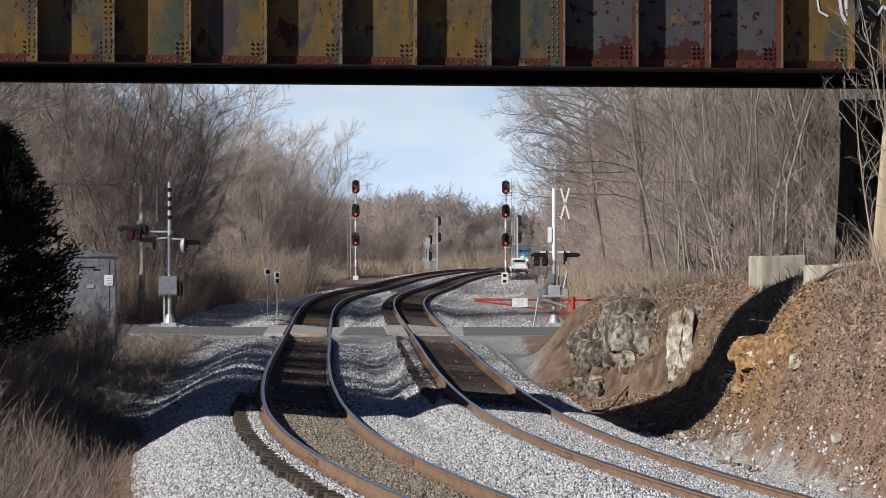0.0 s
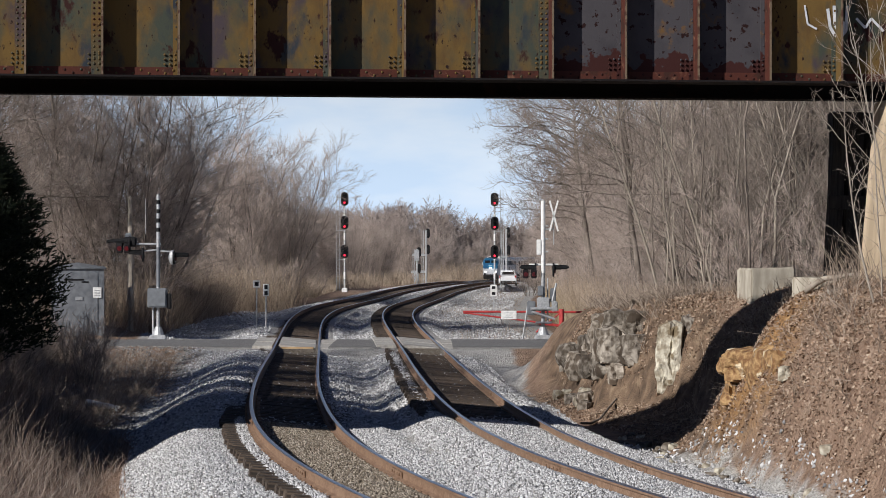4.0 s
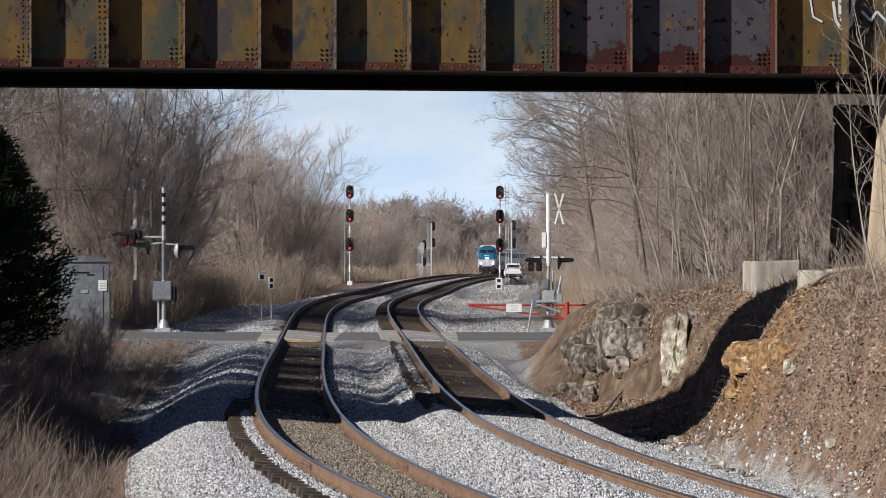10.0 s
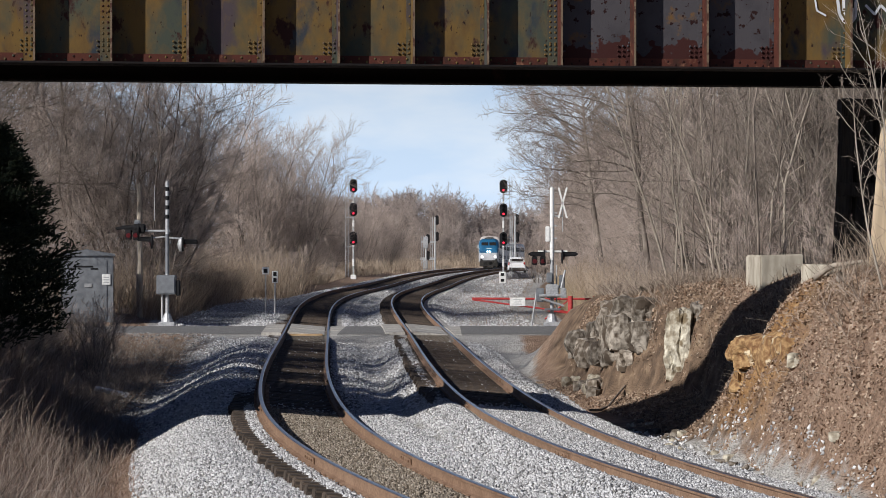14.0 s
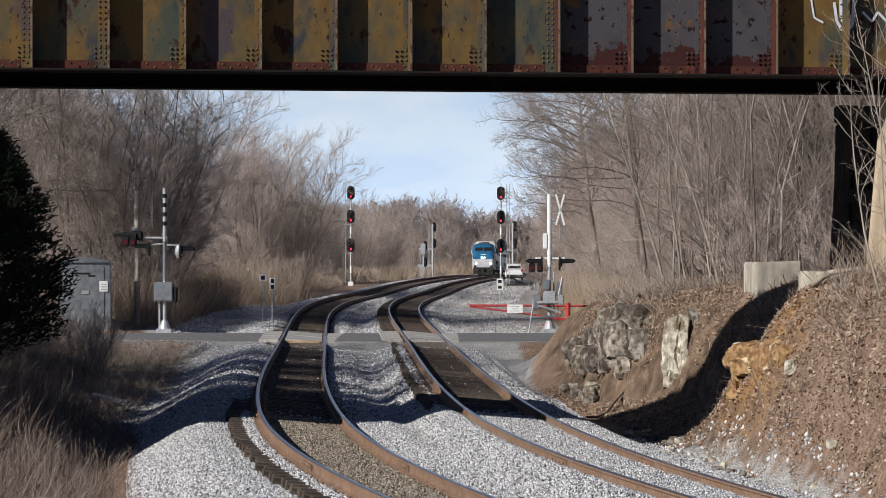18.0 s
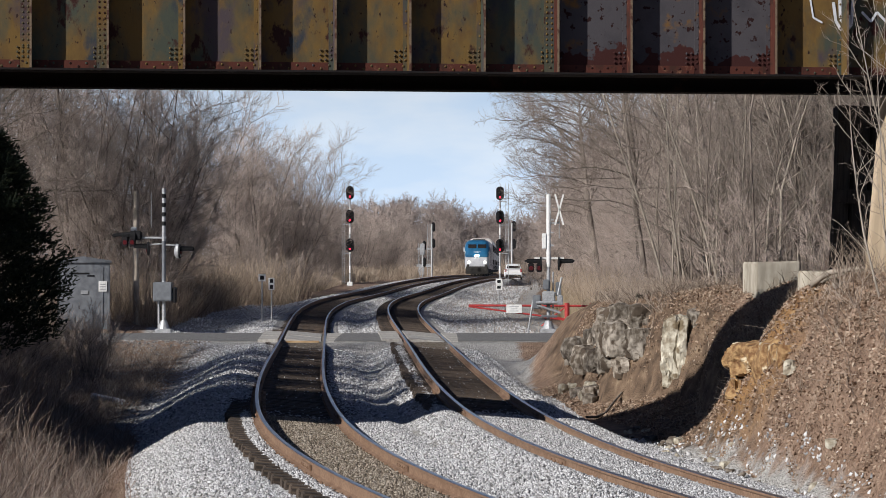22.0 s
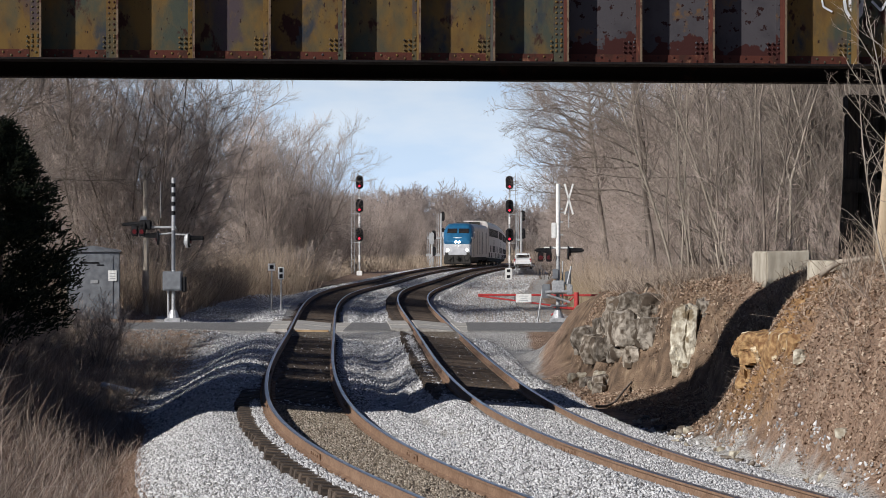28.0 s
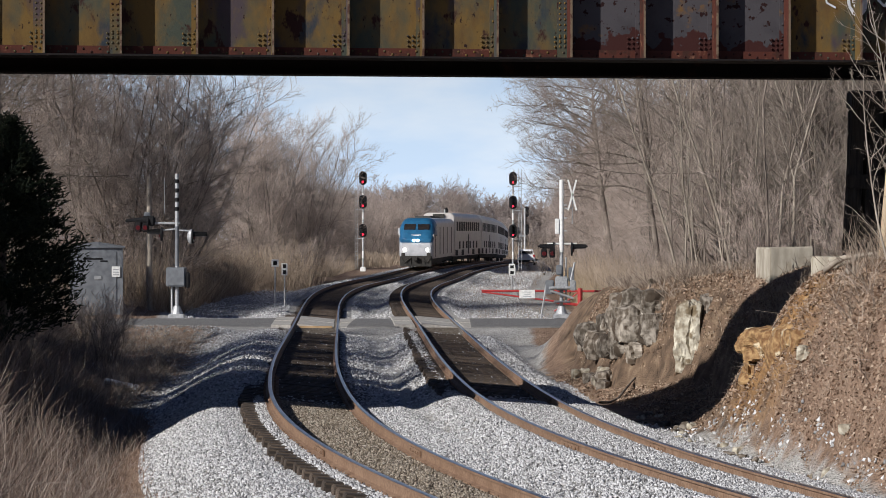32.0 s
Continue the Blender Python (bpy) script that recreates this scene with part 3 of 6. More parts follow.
PITCH, GIRDER_LOW, GIRDER_DEEP = 1.165, 5.865, 2.85
bridge = thing("girder_bridge", pose(0, 39.0, 0, 0, 0, 7.0), "old riveted plate girder bridge with peeling ochre and maroon paint", "bridge")


def girder(name, y, with_detail):
    z0, z1 = GIRDER_LOW, GIRDER_LOW + GIRDER_DEEP
    bm = bmesh.new()
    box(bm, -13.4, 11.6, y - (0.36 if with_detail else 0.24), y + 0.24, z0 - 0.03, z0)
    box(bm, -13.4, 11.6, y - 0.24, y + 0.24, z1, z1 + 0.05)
    g = part(name, bm, SHADE_STEEL, bridge, "bottom and top flange plates")
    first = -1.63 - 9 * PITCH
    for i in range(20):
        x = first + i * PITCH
        m = (MAROON if 13 <= i <= 15 else OCHRE) if with_detail else SHADE_STEEL
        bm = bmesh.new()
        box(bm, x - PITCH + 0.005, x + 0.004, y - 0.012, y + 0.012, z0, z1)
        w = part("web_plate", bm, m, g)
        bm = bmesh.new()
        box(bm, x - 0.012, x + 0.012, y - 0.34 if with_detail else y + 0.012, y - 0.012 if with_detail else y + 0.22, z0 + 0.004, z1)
        st = part("stiffener", bm, (RUST if 12 <= i <= 15 else m) if with_detail else SHADE_STEEL, g)
        if not with_detail:
            continue
        # paler strip with rust specks, for the sunlit edge of the stiffener
        bm = bmesh.new()
        box(bm, x - 0.013, x + 0.018, y - 0.352, y - 0.34, z0 + 0.004, z1)
        part("worn_edge", bm, EDGE, st)
        bm = bmesh.new()
        box(bm, x - (0.17 if i in (5, 6, 12) else 0.08), x - 0.014, y - 0.03, y - 0.013, z0 + 0.004, z1)
        part("stiffener_leg", bm, m, g)
        bm = bmesh.new()
        box(bm, x - PITCH + 0.03, x - (0.175 if i in (5, 6, 12) else 0.085), y - 0.032, y - 0.013, z0 + 0.002, z0 + 0.145)
        part("flange_angle", bm, RUST if with_detail else SHADE_STEEL, g)
        if with_detail:
            bm = bmesh.new()
            splice = i in (5, 6, 12)
            for c in (-0.13, -0.05) if splice else (-0.03,):
                for k in range(30 if splice else 14):
                    ball(bm, (x + c, y - 0.032, z0 + 0.2 + k * (0.085 if splice else 0.19)), 0.019, (1, 0.7, 1), 6)
            for c in (-0.21, -0.13, -0.05):
                for k in range(3):
                    ball(bm, (x + c, y - 0.034, z0 + 0.19 + k * 0.075), 0.02, (1, 0.7, 1), 6)
            for k in range(9):
                ball(bm, (x - PITCH + 0.09 + k * 0.125, y - 0.034, z0 + (0.05 if k % 2 else 0.1)), 0.02, (1, 0.7, 1), 6)
            r = part("rivets", bm, m, g)
            r["kind"] = "stuff"
    return g


front = girder("front_girder", 0.0, True)
SPRAY = mat("spray_paint", (0.5, 0.52, 0.56), (0.66, 0.67, 0.7), 9, 0.6, 0)


def sprayed(points, width):
    """A sprayed line of white paint on the web."""
    bm = bmesh.new()
    for (x0, z0), (x1, z1) in zip(points, points[1:]):
        d = Vector((x1 - x0, 0, z1 - z0))
        n = Vector((-d.z, 0, d.x)).normalized() * width / 2
        a, b = Vector((x0, -0.034, z0)), Vector((x1, -0.034, z1))
        bm.faces.new([bm.verts.new(v) for v in (a - n, b - n, b + n, a + n)])
    return part("graffiti", bm, SPRAY, front, "white spray paint scrawl")


sprayed([(6.38, 7.05), (6.42, 6.75), (6.5, 6.62), (6.6, 6.6), (6.68, 6.7), (6.7, 7.1)], 0.05)
sprayed([(6.52, 7.1), (6.53, 6.8), (6.6, 6.7), (6.64, 6.85)], 0.12)
sprayed([(6.0, 7.1), (6.05, 6.8), (6.2, 6.72)], 0.03)
sprayed([(6.85, 6.9), (7.0, 6.75), (7.1, 6.9), (7.3, 6.7)], 0.04)
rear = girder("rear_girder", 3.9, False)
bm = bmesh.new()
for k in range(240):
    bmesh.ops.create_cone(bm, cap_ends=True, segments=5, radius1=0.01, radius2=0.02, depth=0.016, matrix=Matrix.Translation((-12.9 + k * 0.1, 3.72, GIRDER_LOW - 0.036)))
part("rivets", bm, SHADE_STEEL, rear)["kind"] = "stuff"
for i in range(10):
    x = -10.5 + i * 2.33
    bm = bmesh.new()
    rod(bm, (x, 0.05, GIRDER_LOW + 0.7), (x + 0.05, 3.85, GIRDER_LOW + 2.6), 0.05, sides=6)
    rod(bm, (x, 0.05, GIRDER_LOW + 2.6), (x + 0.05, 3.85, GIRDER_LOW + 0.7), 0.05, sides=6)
    part("cross_frame", bm, SHADE_STEEL, bridge)
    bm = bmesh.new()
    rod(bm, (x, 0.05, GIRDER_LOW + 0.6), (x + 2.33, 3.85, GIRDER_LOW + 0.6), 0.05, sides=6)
    part("lateral_brace", bm, SHADE_STEEL, bridge)


# unseen deck, added so that it shades the girders and their underside
for i in range(50):
    bm = bmesh.new()
    x = -13.4 + i * 0.5
    box(bm, x, x + 0.47, -0.35, 4.25, GIRDER_LOW + GIRDER_DEEP + 0.05, GIRDER_LOW + GIRDER_DEEP + 0.27, bevel=0.015)
    part("unseen_deck_timber", bm, CREOSOTE, bridge)


def pier(x, y, width, deep, z0, z1, batter):
    bm = bmesh.new()
    box(bm, -width / 2, width / 2, -deep / 2, deep / 2, z0, z1, bevel=0.04)
    for v in bm.verts:
        f = (z1 - v.co.z) / (z1 - z0)
        v.co.x += (batter if v.co.x > 0 else -batter) * f
        v.co.y += (batter if v.co.y > 0 else -batter) * f
        v.co += Vector((noise.noise(v.co * 3), noise.noise(v.co * 3 + Vector((9, 0, 0))), 0)) * 0.015
    ob = part("bridge_pier", bm, PIER)
    ob.matrix_basis = pose(x, y, 0, 0, 0, 7)
    tagged(ob, "battered stained concrete pier under the steel girder", "bridge pier", "bridge piers")
    bm = bmesh.new()
    box(bm, -width * 0.35, width * 0.35, -0.3, 0.3, z1, GIRDER_LOW - 0.03)
    part("bearing", bm, RUST, ob)
    return ob


for px, py in ((7.93, 40.1),):
    gz = float(ground_height(px, py))
    pier(px, py, 1.3, 1.1, min(gz, 2.8) - 0.3, 5.6, 0.22)


# timber bent under the rear girder
bent = thing("timber_bent", pose(7.42, 43.8, 0, 0, 1.5, 7), "black creosoted timber bent under the rear girder", "timber pier")
for k in range(5):
    bm = bmesh.new()
    x0 = -0.45 + 0.32 * k
    rod(bm, (x0 - 0.05, 0, 1.2), (x0 + 0.06, 0, 5.3), 0.155, 0.145, sides=10)
    part("timber_post", bm, CREOSOTE, bent)
bm = bmesh.new()
box(bm, -0.55, 1.1, -0.2, 0.2, 5.3, 5.62, bevel=0.03)
part("cap_beam", bm, CREOSOTE, bent)
bm = bmesh.new()
box(bm, -0.62, 1.0, -0.22, -0.15, 3.9, 4.15, bevel=0.02)
part("cross_plank", bm, CREOSOTE, bent)
for k in range(7):
    bm = bmesh.new()
    box(bm, -0.5, 1.3, 0.16, 0.24, 2.3 + k * 0.43, 2.71 + k * 0.43, bevel=0.015)
    part("lagging_plank", bm, CREOSOTE, bent)


# ---- rocks of the cutting ----
def rock(x, y, z, sx, sy, sz, seed, material, label, turn=0.0, fine=3, name="rock_outcrop"):
    """A weathered block: a cube rounded towards a ball, then stepped and roughened in metres."""
    bm = bmesh.new()
    bmesh.ops.create_cube(bm, size=2)
    bmesh.ops.subdivide_edges(bm, edges=bm.edges[:], cuts=2 + 2 * fine, use_grid_fill=True)
    o = Vector((seed * 3.7, seed * 1.9, seed * 5.3))
    half = Vector((sx / 2, sy / 2, sz / 2))
    for v in bm.verts:
        c = v.co.copy()
        c = c.lerp(c.normalized() * 1.15, 0.42 + 0.2 * noise.noise(c * 0.8 + o))
        n = c.normalized()
        p = Vector((c.x * half.x, c.y * half.y, c.z * half.z))
        d = 0.2 * min(half) * 2 * noise.noise(p * 1.6 + o) + 0.05 * noise.fractal(p * 3.5 + o, 1.0, 2.0, 4)
        d += 0.03 * noise.noise(Vector((p.x * 2.5, p.y * 2.5, p.z * 4.0)) + o)
        crack = abs(noise.noise(Vector((p.x * 2.4, p.y * 2.4, p.z * 1.1)) + o))
        v.co = p + n * (d - 0.1 * max(0.0, 0.12 - crack) / 0.12)
    bmesh.ops.triangulate(bm, faces=bm.faces[:])
    ob = part(name, bm, material)
    ob.matrix_basis = pose(x, y, z, 0, 0, turn)
    return tagged(ob, label, "rock", "rocks of the cutting")


LIME = "weathered grey-white limestone outcrop in the earth cutting"
rock(5.26, 54.3, 0.85, 0.62, 1.5, 1.65, 1, PALE_ROCK, "tall pale limestone slab standing in the cutting", -12, 4)
rock(5.75, 54.3, 1.3, 0.8, 1.4, 1.0, 12, ROCK, LIME, 15, 4)
krng = np.random.default_rng(17)
for i in range(22):
    f = krng.random()
    yy = 57.0 + 8.0 * f
    size = krng.uniform(0.3, 0.85)
    face = float(WEST_X(yy) + SPACING(yy)) + 3.45 + krng.uniform(-0.2, 0.35)
    zz = krng.uniform(0.1, 1.6 - 0.7 * f)
    rock(face + 0.35 * zz, yy, zz, size * 1.25, size * 1.3, size * krng.uniform(0.7, 1.3), 20 + i, ROCK if krng.random() < 0.82 else PALE_ROCK, LIME, krng.uniform(0, 180), 3)
for i in range(9):
    yy = krng.uniform(55.6, 58.0)
    size = krng.uniform(0.35, 0.75)
    face = float(WEST_X(yy) + SPACING(yy)) + 3.35 + krng.uniform(-0.15, 0.4)
    zz = krng.uniform(0.35, 1.55)
    rock(face + 0.25 * zz, yy, zz, size * 1.2, size * 1.3, size * krng.uniform(0.8, 1.4), 60 + i, ROCK if krng.random() < 0.85 else PALE_ROCK, LIME, krng.uniform(0, 180), 3)
for i in range(8):
    yy = krng.uniform(57, 64)
    xx = float(WEST_X(yy) + SPACING(yy)) + krng.uniform(2.7, 3.3)
    size = krng.uniform(0.25, 0.5)
    rock(xx, yy, float(ground_height(xx, yy)) + 0.05, size * 1.3, size * 1.2, size, 90 + i, ROCK if i % 3 else PALE_ROCK, LIME, krng.uniform(0, 180), 2)
OCH = "ochre clay-stained rock breaking out of the bank"
rock(5.66, 40.6, 1.12, 0.6, 1.3, 0.9, 8, CLAY_ROCK, OCH, 10, 4)
rock(5.5, 43.3, 1.22, 0.95, 0.8, 0.42, 9, CLAY_ROCK, OCH, -25, 4)
rock(5.15, 42.4, float(ground_height(5.15, 42.4)) + 0.02, 0.4, 0.5, 0.35, 10, CLAY_ROCK, OCH, 15)
rock(5.5, 41.9, 1.22, 0.6, 1.1, 0.5, 11, CLAY_ROCK, OCH, 40, 4)


for i in range(34):
    yy = krng.uniform(33, 52)
    xx = float(WEST_X(yy) + SPACING(yy)) + 2.5 + 0.8 * krng.random() + (2.6 * krng.random() if i % 3 == 0 else 0)
    size = krng.uniform(0.07, 0.2)
    rock(xx, yy, float(ground_height(xx, yy)) + 0.02, size * 1.4, size * 1.2, size, 120 + i, PALE_ROCK if i % 2 else ROCK, "pale broken stone lying at the foot of the bank", krng.uniform(0, 180), 1, "stone")


def footing(x, y, w, d, z0, z1, turn):
    bm = bmesh.new()
    box(bm, 0, w, 0, d, z0, z1, bevel=0.03)
    for v in bm.verts:
        v.co += Vector((noise.noise(v.co * 4), noise.noise(v.co * 4 + Vector((5, 0, 0))), noise.noise(v.co * 3 + Vector((0, 5, 0))))) * 0.03
    ob = part("concrete_footing", bm, CONCRETE)
    ob.matrix_basis = pose(x, y, 0, 0, 0, turn)
    return tagged(ob, "weathered pale concrete footing block on the bank", "concrete block", "concrete footings")


footing(6.6, 51.3, 0.95, 1.0, 1.2, 2.86, 10)
footing(6.38, 41.2, 1.6, 1.2, 1.2, 2.74, 12)


# ---- unseen west abutment, added to shade the bank; carries the girders' other end ----
abut = thing("bridge_abutment", pose(-12.2, 37.7, 0, 0, 0, 7), "unseen tall stained concrete bridge abutment that shades the west bank", "abutment")
for nm, a in (("breast_wall", (-1.2, 0, -0.5, 6.0, -0.5, 5.83)), ("back_wall", (-1.9, -1.2, -0.5, 6.0, -0.5, 8.9)), ("wing_wall", (-7.0, -1.2, 5.2, 6.2, -0.5, 8.3))):
    bm = bmesh.new()
    box(bm, *a, bevel=0.05)
    part(nm, bm, PIER, abut)


# ---- the train ----
TRAIN_BLUE = mat("train_blue", (0.014, 0.09, 0.19), (0.022, 0.125, 0.24), 3, 0.35, 0)
TRAIN_SILVER = mat("train_silver", (0.56, 0.525, 0.49), (0.68, 0.64, 0.6), 3, 0.4, 0, metal=0.2)
TRAIN_WHITE = mat("train_white", (0.4, 0.415, 0.44), (0.5, 0.51, 0.53), 3, 0.4, 0)
DARK_GLASS = mat("dark_glass", (0.014, 0.012, 0.012), (0.026, 0.022, 0.021), 3, 0.55, 0, spec=0.1)
UNDER = mat("underframe_black", (0.015, 0.014, 0.013), (0.04, 0.036, 0.03), 8, 0.8, 0.3)
GRIME = mat("grille_dark", (0.03, 0.03, 0.03), (0.08, 0.075, 0.07), 9, 0.7, 0.2)
HEADLIGHT = glow("headlight_lit", (1.0, 0.95, 0.85), 16.0)


def loft(sections):
    """A body through cross-sections, each the same number of points."""
    bm = bmesh.new()
    rings = [[bm.verts.new(p) for p in s] for s in sections]
    k = len(rings[0])
    for a, b in zip(rings, rings[1:]):
        for j in range(k):
            bm.faces.new((a[j], a[(j + 1) % k], b[(j + 1) % k], b[j]))
    bm.faces.new(rings[0][::-1])
    bm.faces.new(rings[-1])
    bmesh.ops.recalc_face_normals(bm, faces=bm.faces)
    return bm


def shell(y, half, z0, z1, r, tuck=0.0):
    """A rounded-top cross-section at y."""
    pts = [(-half + tuck, y, z0), (-half, y, z0 + 0.3)]
    for i in range(7):
        a = math.pi - i * math.pi / 12
        pts.append((-half + r + r * math.cos(a), y, z1 - r + r * math.sin(a)))
    right = [(-x, yy, z) for x, yy, z in reversed(pts)]
    return pts + right


def bogie(parent, y, wheels):
    bm = bmesh.new()
    L = 1.3 if wheels == 2 else 1.6
    box(bm, -1.15, 1.15, y - L, y + L, 0.35, 0.85, bevel=0.05)
    for sx in (-1.2, 1.2):
        box(bm, sx - 0.1, sx + 0.1, y - L - 0.2, y + L + 0.2, 0.45, 0.75)
    b = part("bogie", bm, UNDER, parent)
    for k in (-1, 1):
        bm = bmesh.new()
        for sx in (-0.75, 0.75):
            rod(bm, (sx - 0.06, y + k * 1.25, 0.5), (sx + 0.06, y + k * 1.25, 0.5), 0.5, sides=18)
        rod(bm, (-0.75, y + k * 1.25, 0.5), (0.75, y + k * 1.25, 0.5), 0.08)
        part("wheelset", bm, UNDER, b)


def locomotive():
    t = thing("locomotive", Matrix(), "blue and silver passenger diesel locomotive with lit headlights", "locomotive")
    secs = [shell(-10.5, 1.2, 1.0, 2.5, 0.45, 0.25), shell(-10.4, 1.38, 0.95, 2.68, 0.5, 0.2), shell(-10.0, 1.48, 0.9, 3.25, 0.7, 0.1),
            shell(-9.6, 1.52, 0.9, 3.78, 0.85, 0.05), shell(-9.25, 1.53, 0.9, 4.15, 0.9, 0.05), shell(-8.9, 1.53, 0.9, 4.32, 0.9), shell(-8.4, 1.53, 0.9, 4.4, 0.85),
            shell(-7.6, 1.53, 0.9, 4.4, 0.7), shell(-6.4, 1.53, 0.9, 4.4, 0.6),
            shell(10.4, 1.53, 0.9, 4.37, 0.5), shell(10.5, 1.45, 0.95, 4.25, 0.5)]
    bm = loft(secs)
    for f in bm.faces:
        c = f.calc_center_median()
        f.material_index = 2 if (c.y < -8.6 and c.z > 2.35) or (c.y < -7.5 and c.z > 3.5) else (1 if c.y < -9.9 else 0)
    body = part("body", bm, [TRAIN_SILVER, TRAIN_WHITE, TRAIN_BLUE], t)
    bm = bmesh.new()
    box(bm, -1.36, 1.36, -10.54, -10.3, 1.15, 2.2, bevel=0.1)
    part("nose_panel", bm, TRAIN_WHITE, body, "white nose panel")
    bm = bmesh.new()
    box(bm, -1.34, 1.34, -10.53, -10.2, 2.2, 2.6, bevel=0.08)
    part("nose_band", bm, TRAIN_BLUE, body, "blue band above the nose")
    for sx in (-1, 1):
        bm = bmesh.new()
        box(bm, -0.5, 0.5, -0.03, 0.03, -0.3, 0.3, bevel=0.02)
        w = part("windscreen", bm, DARK_GLASS, body, "dark windscreen")
        w.matrix_basis = pose(sx * 0.6, -9.73, 3.62, -37, 0, sx * 4)
        bm = bmesh.new()
        box(bm, -0.03, 0.03, -0.45, 0.45, -0.35, 0.35, bevel=0.02)
        w = part("cab_window", bm, DARK_GLASS, body)
        w.matrix_basis = pose(sx * 1.53, -7.9, 3.2)
        bm = bmesh.new()
        rod(bm, (sx * 0.98, -10.58, 1.66), (sx * 0.98, -10.5, 1.66), 0.13)
        part("ditch_light", bm, HEADLIGHT, body, "lit ditch light")
        bm = bmesh.new()
        box(bm, sx * 1.1 - 0.16, sx * 1.1 + 0.16, -10.56, -10.5, 1.12, 1.4)
        part("step_well", bm, UNDER, body)
        bm = bmesh.new()
        box(bm, sx * 1.62 - 0.09, sx * 1.62 + 0.09, -9.1, -9.0, 2.95, 3.5, bevel=0.02)
        part("mirror", bm, TRAIN_WHITE, body)
        for gy, gl in ((-4.4, 0.3), (-1.0, 0.25), (3.0, 0.3), (7.5, 0.35)):
            bm = bmesh.new()
            box(bm, sx * 1.53 - 0.012, sx * 1.53 + 0.012, gy - gl, gy + gl, 1.2, 3.6)
            part("side_grille", bm, GRIME, body)
    bm = bmesh.new()
    for sx in (-0.17, 0.17):
        rod(bm, (sx, -10.62, 2.47), (sx, -10.5, 2.47), 0.125)
    part("headlight", bm, HEADLIGHT, body, "bright twin headlight")
    bm = bmesh.new()
    box(bm, -0.42, 0.42, -10.5, -10.44, 2.9, 2.97)
    box(bm, -0.26, 0.26, -10.52, -10.46, 2.82, 2.9)
    box(bm, -0.1, 0.1, -10.54, -10.48, 2.75, 2.82)
    bar = part("emblem", bm, TRAIN_WHITE, body, "pale emblem shape")
    bar.matrix_basis = pose(0, 0.24, 0)
    bm = bmesh.new()
    box(bm, -1.38, 1.38, -10.6, -10.2, 0.22, 1.15, bevel=0.06)
    part("pilot", bm, UNDER, t, "black pilot plate")
    for sx in (-1, 1):
        bm = bmesh.new()
        rod(bm, (sx * 0.45, -10.72, 0.95), (sx * 1.0, -10.66, 0.55), 0.05)
        rod(bm, (sx * 1.0, -10.66, 0.55), (sx * 1.25, -10.62, 0.95), 0.05)
        part("air_hose", bm, UNDER, t)
        bm = bmesh.new()
        rod(bm, (sx * 1.45, -9.95, 1.3), (sx * 1.45, -9.95, 3.0), 0.03, sides=6)
        part("grab_rail", bm, WHITE, body)
        bm = bmesh.new()
        box(bm, sx * 1.535 - 0.012, sx * 1.535 + 0.012, -8.9, -8.45, 1.0, 3.4)
        part("cab_door", bm, GRIME, body)
    bm = bmesh.new()
    box(bm, -0.18, 0.18, -11.0, -10.5, 0.7, 1.05, bevel=0.05)
    for sx in (-0.7, -0.4, 0.4, 0.7):
        rod(bm, (sx, -10.62, 1.0), (sx * 1.1, -10.68, 0.45), 0.035)
    part("coupler", bm, UNDER, t)
    bm = bmesh.new()
    box(bm, -1.35, 1.35, -10, 10.3, 0.55, 0.95)
    box(bm, -1.1, 1.1, -2.5, 2.5, 0.25, 0.6, bevel=0.08)
    part("underframe", bm, UNDER, t)
    bm = bmesh.new()
    for y in (2.0, 4.0, 6.5):
        rod(bm, (0, y, 4.35), (0, y, 4.55), 0.6)
    box(bm, -0.7, 0.7, -4.5, -0.5, 4.33, 4.6, bevel=0.05)
    part("roof_fans", bm, GRIME, t)
    for y in (-6.6, 6.6):
        bogie(t, y, 2)
    return t


def passenger_car():
    t = thing("passenger_car", Matrix(), "tall silver bilevel passenger railcar with dark window bands", "railcar", "cars of the train")
    bm = loft([shell(-12.9, 1.45, 0.9, 4.85, 0.55), shell(-12.8, 1.54, 0.8, 4.93, 0.6), shell(12.8, 1.54, 0.8, 4.93, 0.6), shell(12.9, 1.45, 0.9, 4.85, 0.55)])
    body = part("body", bm, TRAIN_SILVER, t)
    for sx in (-1, 1):
        for k in range(11):
            y = -10.6 + k * 2.12
            bm = bmesh.new()
            box(bm, sx * 1.545 - 0.015, sx * 1.545 + 0.015, y - 0.72, y + 0.72, 3.22, 4.1)
            part("upper_window", bm, DARK_GLASS, body)
        for k in range(6):
            y = -8.5 + k * 3.4
            bm = bmesh.new()
            box(bm, sx * 1.545 - 0.015, sx * 1.545 + 0.015, y - 0.6, y + 0.6, 1.5, 2.2)
            part("lower_window", bm, DARK_GLASS, body)
        bm = bmesh.new()
        box(bm, sx * 1.545 - 0.012, sx * 1.545 + 0.012, -0.5, 0.5, 0.95, 2.9)
        part("door", bm, GRIME, body)
        for y in (-11.3, -5.6, 5.0, 11.0):
            bm = bmesh.new()
            box(bm, sx * 1.545 - 0.012, sx * 1.545 + 0.012, y - 1.1, y + 1.1, 0.85, 1.4)
            part("equipment_bay", bm, UNDER, body)
    bm = bmesh.new()
    box(bm, -0.55, 0.55, -13.1, -12.85, 2.7, 4.8)
    box(bm, -0.55, 0.55, 12.85, 13.1, 2.7, 4.8)
    part("gangway", bm, UNDER, t)
    bm = bmesh.new()
    box(bm, -1.3, 1.3, -12.5, 12.5, 0.45, 0.85)
    part("underframe", bm, UNDER, t)
    for y in (-9.1, 9.1):
        bogie(t, y, 2)
    return t


